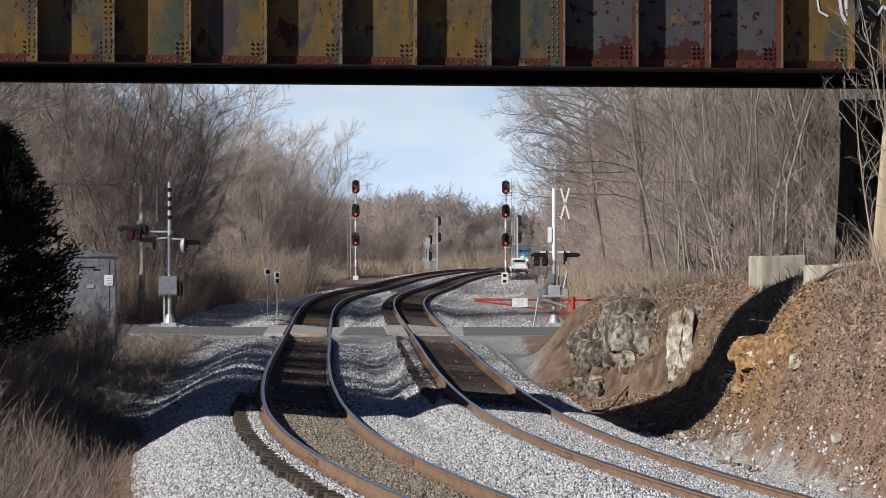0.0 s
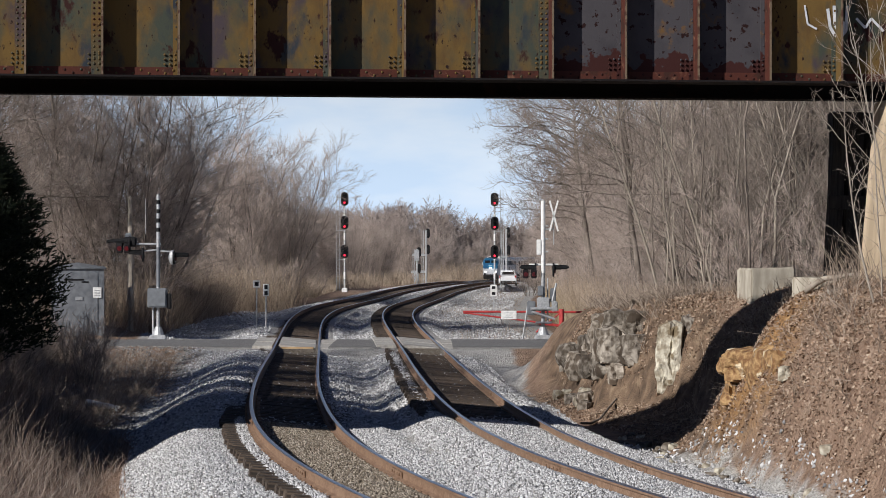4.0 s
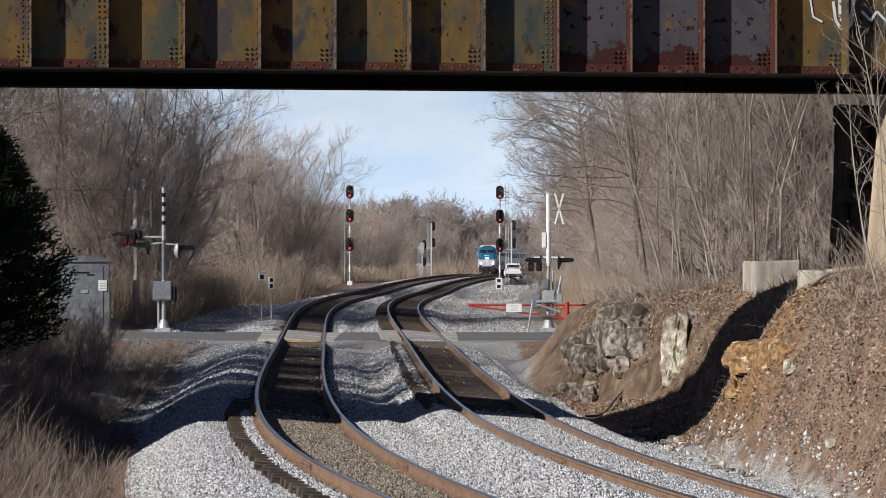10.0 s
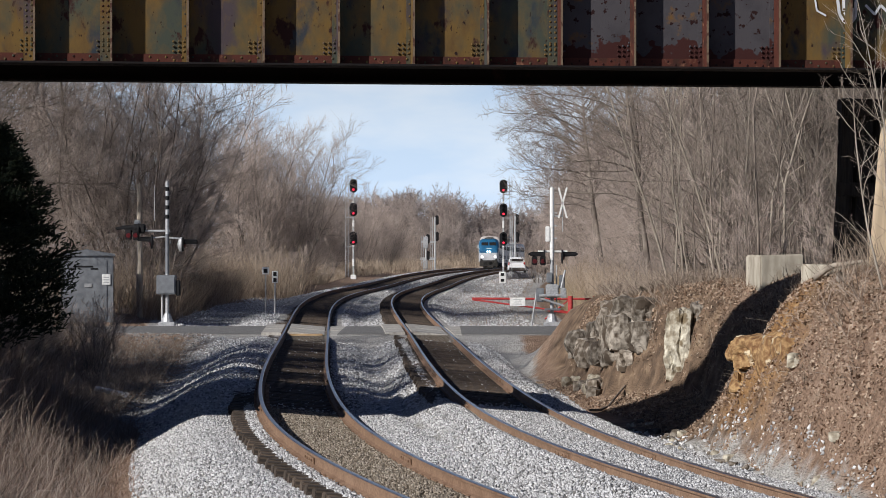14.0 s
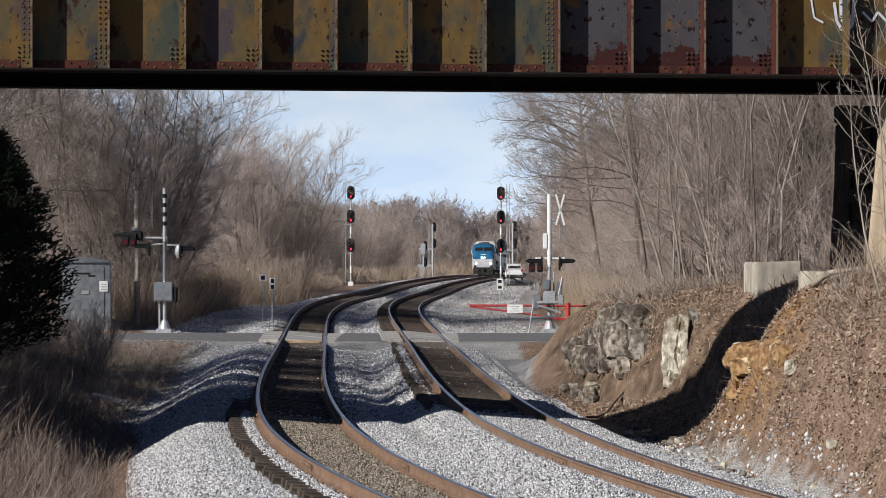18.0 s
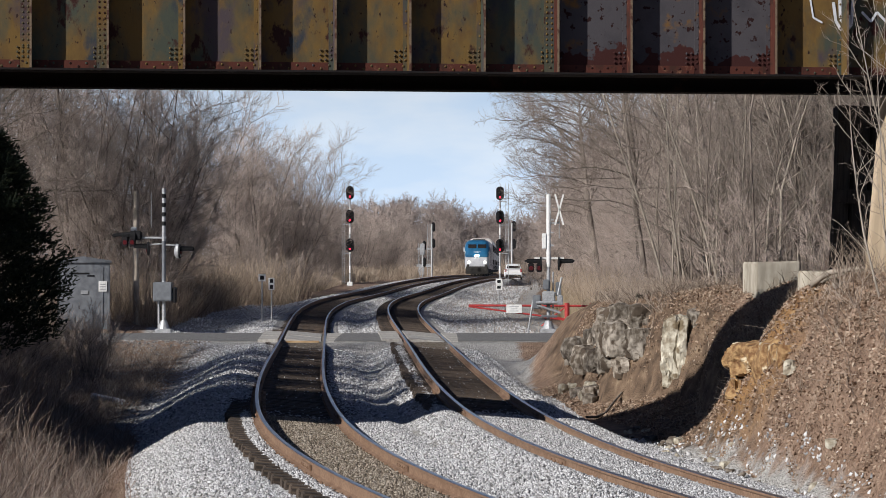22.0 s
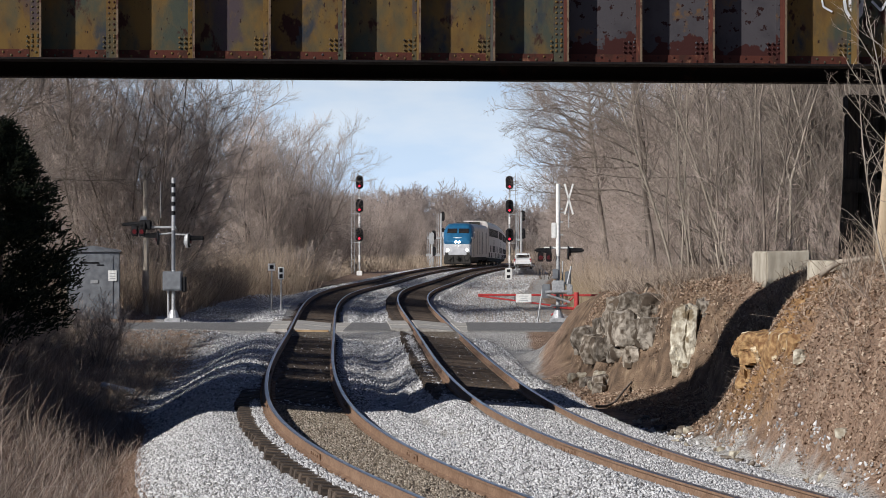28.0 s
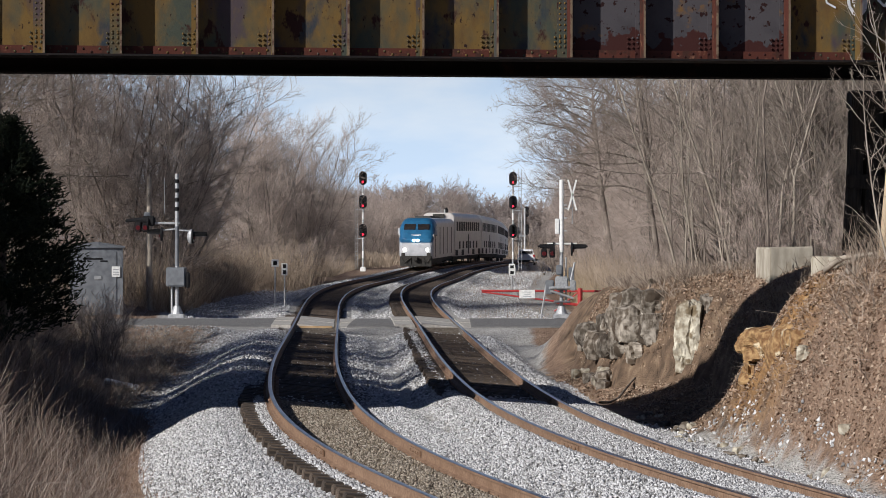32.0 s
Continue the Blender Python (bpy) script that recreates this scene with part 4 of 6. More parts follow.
LOCO = locomotive()
CARS = [passenger_car()]
for i in range(4):
    CARS.append(copy_thing(CARS[0], Matrix()))


def motions():
    """The train rolls along the west track towards the camera."""
    ahead = curve_through([0, 2, 3.5, 6, 9, 13, 19, 23, 28, 32], [530, 505, 487, 456, 423, 384, 331, 296, 255, 213.5])

    def rows(behind, wheel):
        out = []
        for k in range(33):
            s = float(np.interp(ahead(k), LINE[:, 1], ALONG)) + behind
            x0, y0, z0, _ = on_track(s - wheel)
            x1, y1, z1, _ = on_track(s + wheel)
            turn = math.degrees(math.atan2(-(x1 - x0), y1 - y0))
            tilt = math.degrees(math.atan2(z1 - z0, 2 * wheel))
            out.append((k, pose((x0 + x1) / 2, (y0 + y1) / 2, (z0 + z1) / 2, tilt, 0, turn)))
        return out
    walk(LOCO, rows(10.7, 6.6))
    for i, c in enumerate(CARS):
        walk(c, rows(21.6 + 13.1 + 26.3 * i, 9.1))


# ---- ties ----
def tie_mesh():
    bm = bmesh.new()
    box(bm, -1.3, 1.3, -0.115, 0.115, -0.18, 0.0, bevel=0.012)
    me = bpy.data.meshes.new("tie")
    bm.to_mesh(me)
    bm.free()
    me.materials.append(TIE)
    return me


TIE_MESH = tie_mesh()
trng = np.random.default_rng(3)
for second, tr in zip((False, True), TRACKS):
    far_v, far_f = [], []
    s = 80.0
    while s < 420:
        x, y, z, h = on_track(s, trng.normal(0, 0.025), second)
        m = Matrix.Translation((x, y, z - 0.185)) @ Matrix.Rotation(h + trng.normal(0, 0.012), 4, "Z") @ Matrix.Rotation(math.atan2(CANT, GAUGE), 4, "Y")
        if s < 172:
            t = new("tie", TIE_MESH)
            t.parent = tr
            t.matrix_basis = m
        else:
            o = len(far_v)
            for dx, dy, dz in ((-1.3, -.115, 0), (1.3, -.115, 0), (1.3, .115, 0), (-1.3, .115, 0), (-1.3, -.115, -.15), (1.3, -.115, -.15)):
                far_v.append(tuple(m @ Vector((dx, dy, dz))))
            far_f += [(o, o + 1, o + 2, o + 3), (o + 4, o + 5, o + 1, o)]
        s += 0.5
    far = raw("far_tie", far_v, far_f, TIE, tr)
    far["kind"] = "stuff"
    # rail joints: bolted bars on the rails
    for hand in (-1, 1):
        for s in (96.6 + 0.7 * hand, 108.5 + hand, 120.4):
            x, y, z, h = on_track(s, hand * GAUGE / 2, second)
            bm = bmesh.new()
            for q in (-1, 1):
                box(bm, q * 0.028 - 0.012, q * 0.028 + 0.012, -0.45, 0.45, -0.13, -0.05, bevel=0.006)
                for k in range(4):
                    ball(bm, (q * 0.05, -0.33 + 0.22 * k, -0.09), 0.018, seg=6)
            j = part("joint_bar", bm, RAIL_SIDE, tr)
            j.matrix_basis = Matrix.Translation((x, y, z - hand * CANT / 2)) @ Matrix.Rotation(h, 4, "Z")
    # spikes and tie plates
    pv, pf = [], []
    s = 80.0
    while s < 118:
        for hand in (-1, 1):
            x, y, z, h = on_track(s, hand * GAUGE / 2, second)
            z = z - hand * CANT / 2 - 0.178
            c, sn = math.cos(h), math.sin(h)
            o = len(pv)
            for dx, dy, dz in ((-.18, -.09, 0), (.18, -.09, 0), (.18, .09, 0), (-.18, .09, 0), (-.18, -.09, -.02), (.18, -.09, -.02)):
                pv.append((x + c * dx - sn * dy, y + sn * dx + c * dy, z + dz))
            pf += [(o, o + 1, o + 2, o + 3), (o + 4, o + 5, o + 1, o)]
            for dx in (-0.1, 0.1):
                o = len(pv)
                cx, cy = x + c * dx, y + sn * dx
                for k in range(4):
                    pv.append((cx + (-.02, .02, .02, -.02)[k], cy + (-.02, -.02, .02, .02)[k], z))
                for k in range(4):
                    pv.append((cx + (-.02, .02, .02, -.02)[k], cy + (-.02, -.02, .02, .02)[k], z + 0.04))
                pf += [(o + 4, o + 5, o + 6, o + 7), (o, o + 1, o + 5, o + 4), (o + 1, o + 2, o + 6, o + 5), (o + 3, o, o + 4, o + 7)]
        s += 0.5
    pl = raw("tie_plate", pv, pf, RAIL_SIDE, tr)
    pl["kind"] = "stuff"


# ---- loose stones of the ballast ----
def scatter_stones(name, xs, ys, lift, size, rng, material, label):
    n = len(xs)
    base = np.array([(1, 0, 0), (-1, 0, 0), (0, 1, 0), (0, -1, 0), (0, 0, 1), (0, 0, -1)], float)
    tris = np.array([(0, 2, 4), (2, 1, 4), (1, 3, 4), (3, 0, 4), (2, 0, 5), (1, 2, 5), (3, 1, 5), (0, 3, 5)])
    q = rng.normal(0, 1, (n, 4))
    q /= np.linalg.norm(q, axis=1)[:, None]
    w, x, y, z = q.T
    R = np.stack([1 - 2 * (y * y + z * z), 2 * (x * y - z * w), 2 * (x * z + y * w), 2 * (x * y + z * w), 1 - 2 * (x * x + z * z), 2 * (y * z - x * w),
                  2 * (x * z - y * w), 2 * (y * z + x * w), 1 - 2 * (x * x + y * y)], 1).reshape(n, 3, 3)
    V = base[None] * rng.uniform(0.55, 1.2, (n, 6, 1)) * (size * rng.uniform(0.6, 1.35, n))[:, None, None] * np.array([1.2, 0.9, 0.75])
    V = np.einsum("nij,nkj->nki", R, V)
    V += np.stack([xs, ys, ground_height(xs, ys) + lift], 1)[:, None, :]
    F = (tris[None] + (np.arange(n) * 6)[:, None, None]).reshape(-1, 3)
    return tagged(fast(name, V.reshape(-1, 3), F, material), label, "gravel", kind="stuff")


def ballast_points(rng, y0, y1, n):
    ys = y0 + (y1 - y0) * rng.random(n) ** 1.15
    w = SPACING(ys)
    u = rng.uniform(-3.0 - 0.5 * smooth_step(46, 54, ys), w + 2.1 + 0.8 * (1 - smooth_step(43, 49, ys)), n)
    on_rail = np.zeros(n, bool)
    for c in (np.zeros(n), w):
        for hnd in (-1, 1):
            on_rail |= np.abs(u - c - hnd * GAUGE / 2) < 0.11
        on_rail |= (np.abs(u - c) < 0.6) & (rng.random(n) < np.where(ys < 46, 0.0, 0.75))
    keep = ~on_rail
    u, ys = u[keep], ys[keep]
    return WEST_X(ys) + u * np.sqrt(1 + (WEST_X(ys + .5) - WEST_X(ys - .5)) ** 2), ys


srng = np.random.default_rng(8)
bx, by = ballast_points(srng, 26, 46, 105000)
inside = np.abs(offset_of(bx, by)) < 0.72
scatter_stones("gauge_stones", bx[inside], by[inside], 0.014, 0.022, srng, GAUGE_STONE, "dusty brown crushed stone between the rails")
bx, by = bx[~inside], by[~inside]
scatter_stones("ballast_stones", bx, by, 0.02, 0.023, srng, BALLAST, "loose light grey crushed stone ballast round the ties")
bx, by = ballast_points(srng, 46, 84, 30000)
scatter_stones("ballast_stones", bx, by, 0.0, 0.04, srng, BALLAST, "loose light grey crushed stone ballast round the ties")
n = 3600
by = srng.uniform(27, 62, n)
bx = WEST_X(by) + SPACING(by) + 2.0 + (0.4 + 1.1 * (1 - smooth_step(43, 49, by))) * srng.random(n) ** 1.2
scatter_stones("fallen_stones", bx, by, 0.015, 0.045, srng, BALLAST, "fallen pale stones along the foot of the cutting")

n = 30000
by = 96 + 64 * srng.random(n) ** 1.3
bu = srng.uniform(-6.2, SPACING(by) + 5.5, n)
keep = np.ones(n, bool)
for c in (0, SPACING(by)):
    keep &= np.abs(bu - c) > 1.3
by, bu = by[keep], bu[keep]
scatter_stones("ballast_stones", WEST_X(by) + bu, by, 0.0, 0.05, srng, BALLAST, "loose light grey crushed stone beyond the crossing")

n = 16000
by = 160 + 120 * srng.random(n)
bu = srng.uniform(-2.4, SPACING(by) + 6.0, n)
keep = np.ones(n, bool)
for c in (0, SPACING(by)):
    keep &= np.abs(bu - c) > 1.3
by, bu = by[keep], bu[keep]
scatter_stones("ballast_stones", WEST_X(by) + bu, by, 0.0, 0.07, srng, BALLAST, "loose light grey crushed stone along the distant bend")

n = 9000
by = srng.uniform(52, 84, n)
bu = -3.4 - srng.random(n) * 3.4 * smooth_step(50, 66, by)
scatter_stones("ditch_stones", WEST_X(by) + bu, by, 0.0, 0.036, srng, DARK_STONE, "scattered dark grey gravel on the flat beside the track")

# ---- road and level crossing ----
def slab(x0, x1, y0, y1, z0, z1, material, name, parent, bevel=0.01):
    bm = bmesh.new()
    box(bm, x0, x1, y0, y1, z0, z1, bevel=bevel)
    return part(name, bm, material, parent)


ROAD_Y0, ROAD_Y1 = 86.0, 94.6
road = thing("road", Matrix(), "worn grey asphalt road over the level crossing", "road", kind="structure")
edges = [(-60, float(WEST_X(90)) - 1.25), (float(WEST_X(90)) + 1.25, float(WEST_X(90) + SPACING(90)) - 1.25), (float(WEST_X(90) + SPACING(90)) + 1.25, 45)]
for a, b in edges:
    n = max(2, int((b - a) / 1.5))
    V, F = [], []
    for i in range(n + 1):
        x = a + (b - a) * i / n
        for y, z in ((ROAD_Y0 - 0.04, -0.3), (ROAD_Y0, -0.035), (90, 0.0), (ROAD_Y1, -0.035), (ROAD_Y1 + 0.6, -0.3)):
            V.append((x, y + 0.12 * noise.noise(Vector((x * 0.7, y, 0))), z + 0.01 * noise.noise(Vector((x, y, 3)))))
    for i in range(n):
        for k in range(4):
            F.append((i * 5 + k, i * 5 + k + 5, i * 5 + k + 6, i * 5 + k + 1))
    raw("road_surface", V, [f[::-1] for f in F], ASPHALT, road, smooth=False)
crossing = thing("level_crossing", Matrix(), "concrete panels and timbers of a level crossing between the rails", "level crossing")
for second in (False, True):
    for k in range(2):
        s = float(np.interp(ROAD_Y0, LINE[:, 1], ALONG)) + 1.75 + 4.2 * k
        for c0, c1 in ((-0.64, 0.64), (-1.55, -0.86), (0.86, 1.55)):
            x, y, z, h = on_track(s + 0.35, (c0 + c1) / 2, second)
            bm = bmesh.new()
            hw = (c1 - c0) / 2
            box(bm, -hw, hw, -2.096, 2.096, -0.17, -0.012, bevel=0.006)
            p = part("crossing_panel", bm, CROSSING, crossing)
            middle = abs(c0 + c1) < 0.1
            lift = 0.0 if middle else (0.03 if c0 < 0 else -0.05)
            p.matrix_basis = Matrix.Translation((x, y, z + lift)) @ Matrix.Rotation(h, 4, "Z") @ Matrix.Rotation(math.atan2(CANT, GAUGE) if middle else 0.0, 4, "Y")
x, y, z, h = on_track(float(np.interp(ROAD_Y0, LINE[:, 1], ALONG)) + 0.0)
bm = bmesh.new()
box(bm, -0.58, 0.58, -0.28, 0.1, -0.2, -0.02, bevel=0.02)
p = part("end_timber", bm, TIMBER, crossing, "pale worn timber at the crossing's end")
p.matrix_basis = Matrix.Translation((x, y, z)) @ Matrix.Rotation(h, 4, "Z")


# ---- crossing signals ----
def hooded_lamp(parent, x, z, facing, lit):
    """A flashing lamp seen from the side: backing disc, long hood, lens. facing: -1 west, 1 east."""
    bm = bmesh.new()
    rod(bm, (x - 0.03, 0, z), (x + 0.03, 0, z), 0.27, sides=18)
    d = part("backing_disc", bm, BLACK, parent)
    bm = bmesh.new()
    n = 9
    rings = []
    for q, r in ((0.03, 0.2), (0.55, 0.16)):
        rings.append([bm.verts.new((x + facing * q, r * math.cos(a), z + r * math.sin(a) + (0.02 if q > 0.1 else 0))) for a in [math.pi * (i / (n - 1)) for i in range(n)]])
    for i in range(n - 1):
        bm.faces.new((rings[0][i], rings[0][i + 1], rings[1][i + 1], rings[1][i]))
    bmesh.ops.solidify(bm, geom=bm.faces[:], thickness=0.02)
    part("hood", bm, BLACK, d)
    bm = bmesh.new()
    ball(bm, (x + facing * 0.05, 0, z - 0.02), 0.13, (0.5, 1, 1), 12)
    part("lens", bm, LAMP_RED if lit else DIM_RED, d, "red lens")
    return d


def crossing_mast(x, y, z0, top, label):
    t = thing("crossing_signal", pose(x, y, z0), label, "crossing signal", "crossing signals")
    bm = bmesh.new()
    rod(bm, (0, 0, 0), (0, 0, top), 0.075, sides=14)
    part("mast", bm, STEEL, t)
    bm = bmesh.new()
    box(bm, -0.32, 0.32, -0.32, 0.32, 0, 0.18, bevel=0.03)
    rod(bm, (0, 0, 0.15), (0, 0, 0.5), 0.26, 0.12, sides=12)
    part("base", bm, STEEL, t, "grey cast mast base")
    return t


west = crossing_mast(-10.67, 97, -0.12, 5.65, "grey crossing signal mast with hooded red lamps and control box")
bm = bmesh.new()
rod(bm, (-1.35, 0, 3.72), (0.1, 0, 3.72), 0.045)
part("lamp_arm", bm, STEEL, west)
for lx, lz, fc, lit in ((-1.12, 3.75, -1, False), (-0.6, 3.3, -1, False), (0.62, 3.2, 1, False)):
    hooded_lamp(west, lx, lz, fc, lit)
bm = bmesh.new()
box(bm, -1.35, -0.85, -0.18, 0.18, 3.62, 4.0, bevel=0.05)
part("lamp_housing", bm, BLACK, west)
bm = bmesh.new()
box(bm, -0.5, 0.45, -0.17, 0.17, -0.05, 0.07, bevel=0.03)
p = part("hood_top", bm, BLACK, west, "long black lamp hood")
p.matrix_basis = pose(-1.5, 0, 3.86, 0, -6, 0)
for lx in (-1.5, -1.22):
    bm = bmesh.new()
    box(bm, lx - 0.12, lx + 0.12, -0.16, 0.12, 3.38, 3.82, bevel=0.03)
    p = part("lamp_case", bm, BLACK, west)
    bm = bmesh.new()
    rod(bm, (lx, -0.178, 3.55), (lx, -0.16, 3.55), 0.09, sides=12)
    part("lens", bm, DIM_RED, p, "dull red lens")
bm = bmesh.new()
rod(bm, (-0.55, 0, 3.45), (0, 0, 3.5), 0.035)
rod(bm, (0, 0, 3.45), (0.62, 0, 3.42), 0.035)
part("lower_arm", bm, STEEL, west)
bm = bmesh.new()
ball(bm, (0.55, 0, 3.2), 0.22, (0.7, 0.7, 1.3), 12)
part("bell", bm, STEEL, west, "silver crossing bell")
bm = bmesh.new()
box(bm, -0.4, 0.35, -0.25, 0.25, 1.25, 2.0, bevel=0.03)
cbx = part("control_box", bm, GREY_CAB, west, "light grey control box")
bm = bmesh.new()
box(bm, -0.36, 0.31, -0.275, -0.252, 1.3, 1.95, bevel=0.01)
part("box_door", bm, GREY_CAB, cbx)
bm = bmesh.new()
rod(bm, (-0.2, 0, 0.05), (-0.2, 0, 1.3), 0.04)
part("conduit", bm, STEEL, west)
bm = bmesh.new()
box(bm, 0.36, 0.5, -0.2, 0.2, 1.2, 1.8, bevel=0.03)
part("counterweight", bm, BLACK, west)
for k in range(4):
    bm = bmesh.new()
    rod(bm, (0, 0, 4.2 + k * 0.36), (0, 0, 4.36 + k * 0.36), 0.079, sides=14)
    part("dark_band", bm, BLACK, west, "dark band")
# dark grey sleeve round the galvanised mast, in place of its shaded side
bm = bmesh.new()
rod(bm, (0, 0, 2.05), (0, 0, 3.6), 0.078, sides=14)
part("shade_sleeve", bm, GREY_CAB, west, "lower mast coloured dark grey for its shade")
bm = bmesh.new()
rod(bm, (-0.5, 0.1, 4.1), (-0.5, 0.1, 5.5), 0.012, sides=5)
part("whip_aerial", bm, STEEL, west)

east = crossing_mast(4.34, 97, -0.12, 5.4, "white-grey crossing mast with crossbuck, lamps and gate mechanism")
bm = bmesh.new()
rod(bm, (0, -0.02, 2.6), (0, -0.02, 5.42), 0.085, sides=14)
part("white_sleeve", bm, WHITE, east, "white painted upper mast")
for a in (-17, 17):
    bm = bmesh.new()
    box(bm, -0.03, 0.03, -0.1, 0.1, -0.62, 0.62)
    p = part("crossbuck_board", bm, WHITE, east, "white crossbuck board")
    p.matrix_basis = pose(0.42, 0, 4.82, 0, a * 0.9, 0)
bm = bmesh.new()
rod(bm, (0, 0, 4.3), (0.42, 0, 4.3), 0.03)
rod(bm, (0.42, 0, 3.7), (0.42, 0, 4.9), 0.02)
part("bracket", bm, STEEL, east)
for lx, fc in ((-0.3, -1), (0.4, 1)):
    hooded_lamp(east, lx, 2.72, fc, False)
    bm = bmesh.new()
    box(bm, min(lx, lx + fc * 0.62), max(lx, lx + fc * 0.62), -0.17, 0.17, 2.78, 2.86, bevel=0.02)
    part("hood_top", bm, BLACK, east, "long black lamp hood")
for lx in (-0.68, -0.36):
    bm = bmesh.new()
    box(bm, lx - 0.11, lx + 0.11, -0.16, 0.1, 2.38, 2.74, bevel=0.03)
    h = part("lamp_case", bm, BLACK, east)
    bm = bmesh.new()
    rod(bm, (lx, -0.175, 2.54), (lx, -0.16, 2.54), 0.085, sides=12)
    part("lens", bm, DIM_RED, h, "dull red lens")
bm = bmesh.new()
rod(bm, (-0.55, 0, 2.92), (0.6, 0, 2.92), 0.04)
box(bm, -0.25, -0.08, -0.12, 0.12, 3.3, 3.9, bevel=0.02)
part("lamp_arm", bm, WHITE, east)
bm = bmesh.new()
box(bm, -0.24, 0.26, -0.25, 0.25, 1.1, 1.65, bevel=0.05)
mech = part("gate_mechanism", bm, STEEL, east, "grey gate motor housing")
bm = bmesh.new()
rod(bm, (-0.5, -0.33, 1.2), (0.55, -0.33, 1.22), 0.06)
box(bm, 0.32, 0.55, -0.4, -0.25, 1.1, 1.5, bevel=0.03)
part("gate_pivot", bm, STEEL, mech)
bm = bmesh.new()
rod(bm, (0.35, -0.35, 1.5), (0.5, -0.35, 2.2), 0.04)
part("counterweight_arm", bm, STEEL, east)
bm = bmesh.new()
rod(bm, (-0.8, 0, 0), (-0.6, 0, 1.3), 0.035)
part("stay", bm, STEEL, east)

for nm, a in (("junction_box", (-0.62, -0.3, -0.2, 0.15, 0.95, 1.5)), ("cable_box", (0.28, 0.5, -0.15, 0.15, 1.45, 2.0)), ("side_box", (-0.22, 0.02, -0.3, -0.12, 1.7, 2.1)), ("foot_plate", (-0.3, 0.35, -0.3, 0.3, 0.62, 0.7))):
    bm = bmesh.new()
    box(bm, *a, bevel=0.03)
    part(nm, bm, GREY_CAB, east)
bm = bmesh.new()
rod(bm, (-0.45, -0.28, 1.1), (0.45, -0.28, 0.8), 0.05)
rod(bm, (0.18, 0, 0.6), (0.18, 0, 2.4), 0.03)
part("push_rod", bm, STEEL, east)
bm = bmesh.new()
for z in (3.4, 3.9, 4.4):
    box(bm, 0.06, 0.2, -0.04, 0.04, z, z + 0.06)
part("step", bm, STEEL, east)

gate = thing("swing_gate", pose(1.25, 99.0, 0), "red steel swing gate with a white sign beside the crossing", "gate")
for nm, a, b, r in (("top_rail", (0, 0, 0.92), (4.9, 0, 0.9), 0.045), ("lower_rail", (0, 0, 0.88), (4.1, 0, 0.35), 0.035), ("foot_rail", (3.0, 0, 0.45), (4.9, 0, 0.2), 0.035),
                    ("brace", (2.9, 0, 0.1), (3.9, 0, 0.9), 0.03)):
    bm = bmesh.new()
    rod(bm, a, b, r)
    part(nm, bm, RED, gate)
for px in (3.92, 4.9):
    bm = bmesh.new()
    rod(bm, (px, 0, -0.3), (px, 0, 1.02), 0.1, sides=12)
    part("gate_post", bm, RED, gate)
bm = bmesh.new()
box(bm, 1.5, 2.12, -0.08, -0.055, 0.62, 0.96, bevel=0.006)
sg = part("sign_plate", bm, WHITE, gate, "white sign plate")
bm = bmesh.new()
for k, wd in enumerate((0.34, 0.24, 0.38)):
    box(bm, 1.81 - wd / 2, 1.81 + wd / 2, -0.088, -0.082, 0.69 + k * 0.085, 0.715 + k * 0.085)
part("lettering_bar", bm, STEEL, sg)

# ---- relay hut, pole and small signs ----
hut = thing("relay_hut", pose(-15.3, 100, -0.1, 0, 0, 8.6), "grey metal railway relay hut with a low peaked roof", "equipment hut")
bm = bmesh.new()
box(bm, 0, 2.12, 0, 2.4, 0, 2.72, bevel=0.02)
part("body", bm, GREY_CAB, hut)
bm = loft([[(-0.06, -0.08, 2.72), (2.18, -0.08, 2.72), (2.18, -0.08, 2.8), (1.06, -0.08, 2.98), (-0.06, -0.08, 2.8)],
           [(-0.06, 2.48, 2.72), (2.18, 2.48, 2.72), (2.18, 2.48, 2.8), (1.06, 2.48, 2.98), (-0.06, 2.48, 2.8)]])
part("roof", bm, GREY_CAB, hut)
for nm, a, m in (("door", (0.28, 1.85, -0.03, 0.0, 0.15, 2.55), GREY_CAB), ("notice", (1.66, 2.0, -0.045, -0.03, 1.55, 1.98), WHITE),
                 ("vent", (0.5, 1.3, -0.05, -0.03, 2.25, 2.32), BLACK), ("handle", (0.95, 1.25, -0.06, -0.03, 1.45, 1.6), STEEL),
                 ("hinge", (1.2, 1.5, -0.05, -0.03, 2.16, 2.22), BLACK), ("latch", (0.45, 0.55, -0.05, -0.03, 1.5, 1.6), STEEL)):
    bm = bmesh.new()
    box(bm, *a, bevel=0.008)
    part(nm, bm, m, hut)
bm = bmesh.new()
for k in range(3):
    box(bm, 1.72, 1.94, -0.052, -0.046, 1.63 + k * 0.1, 1.67 + k * 0.1)
part("notice_bar", bm, STEEL, hut)

pole = thing("utility_pole", pose(-12.6, 104, -0.1), "weathered pale wooden pole without wires", "pole")
bm = bmesh.new()
rod(bm, (0, 0, 0), (0, 0, 5.7), 0.15, 0.1, sides=12)
part("shaft", bm, PALE_BARK, pole)
bm = bmesh.new()
box(bm, -0.2, 0.05, -0.2, -0.1, 3.9, 4.2, bevel=0.03)
part("bracket", bm, STEEL, pole)


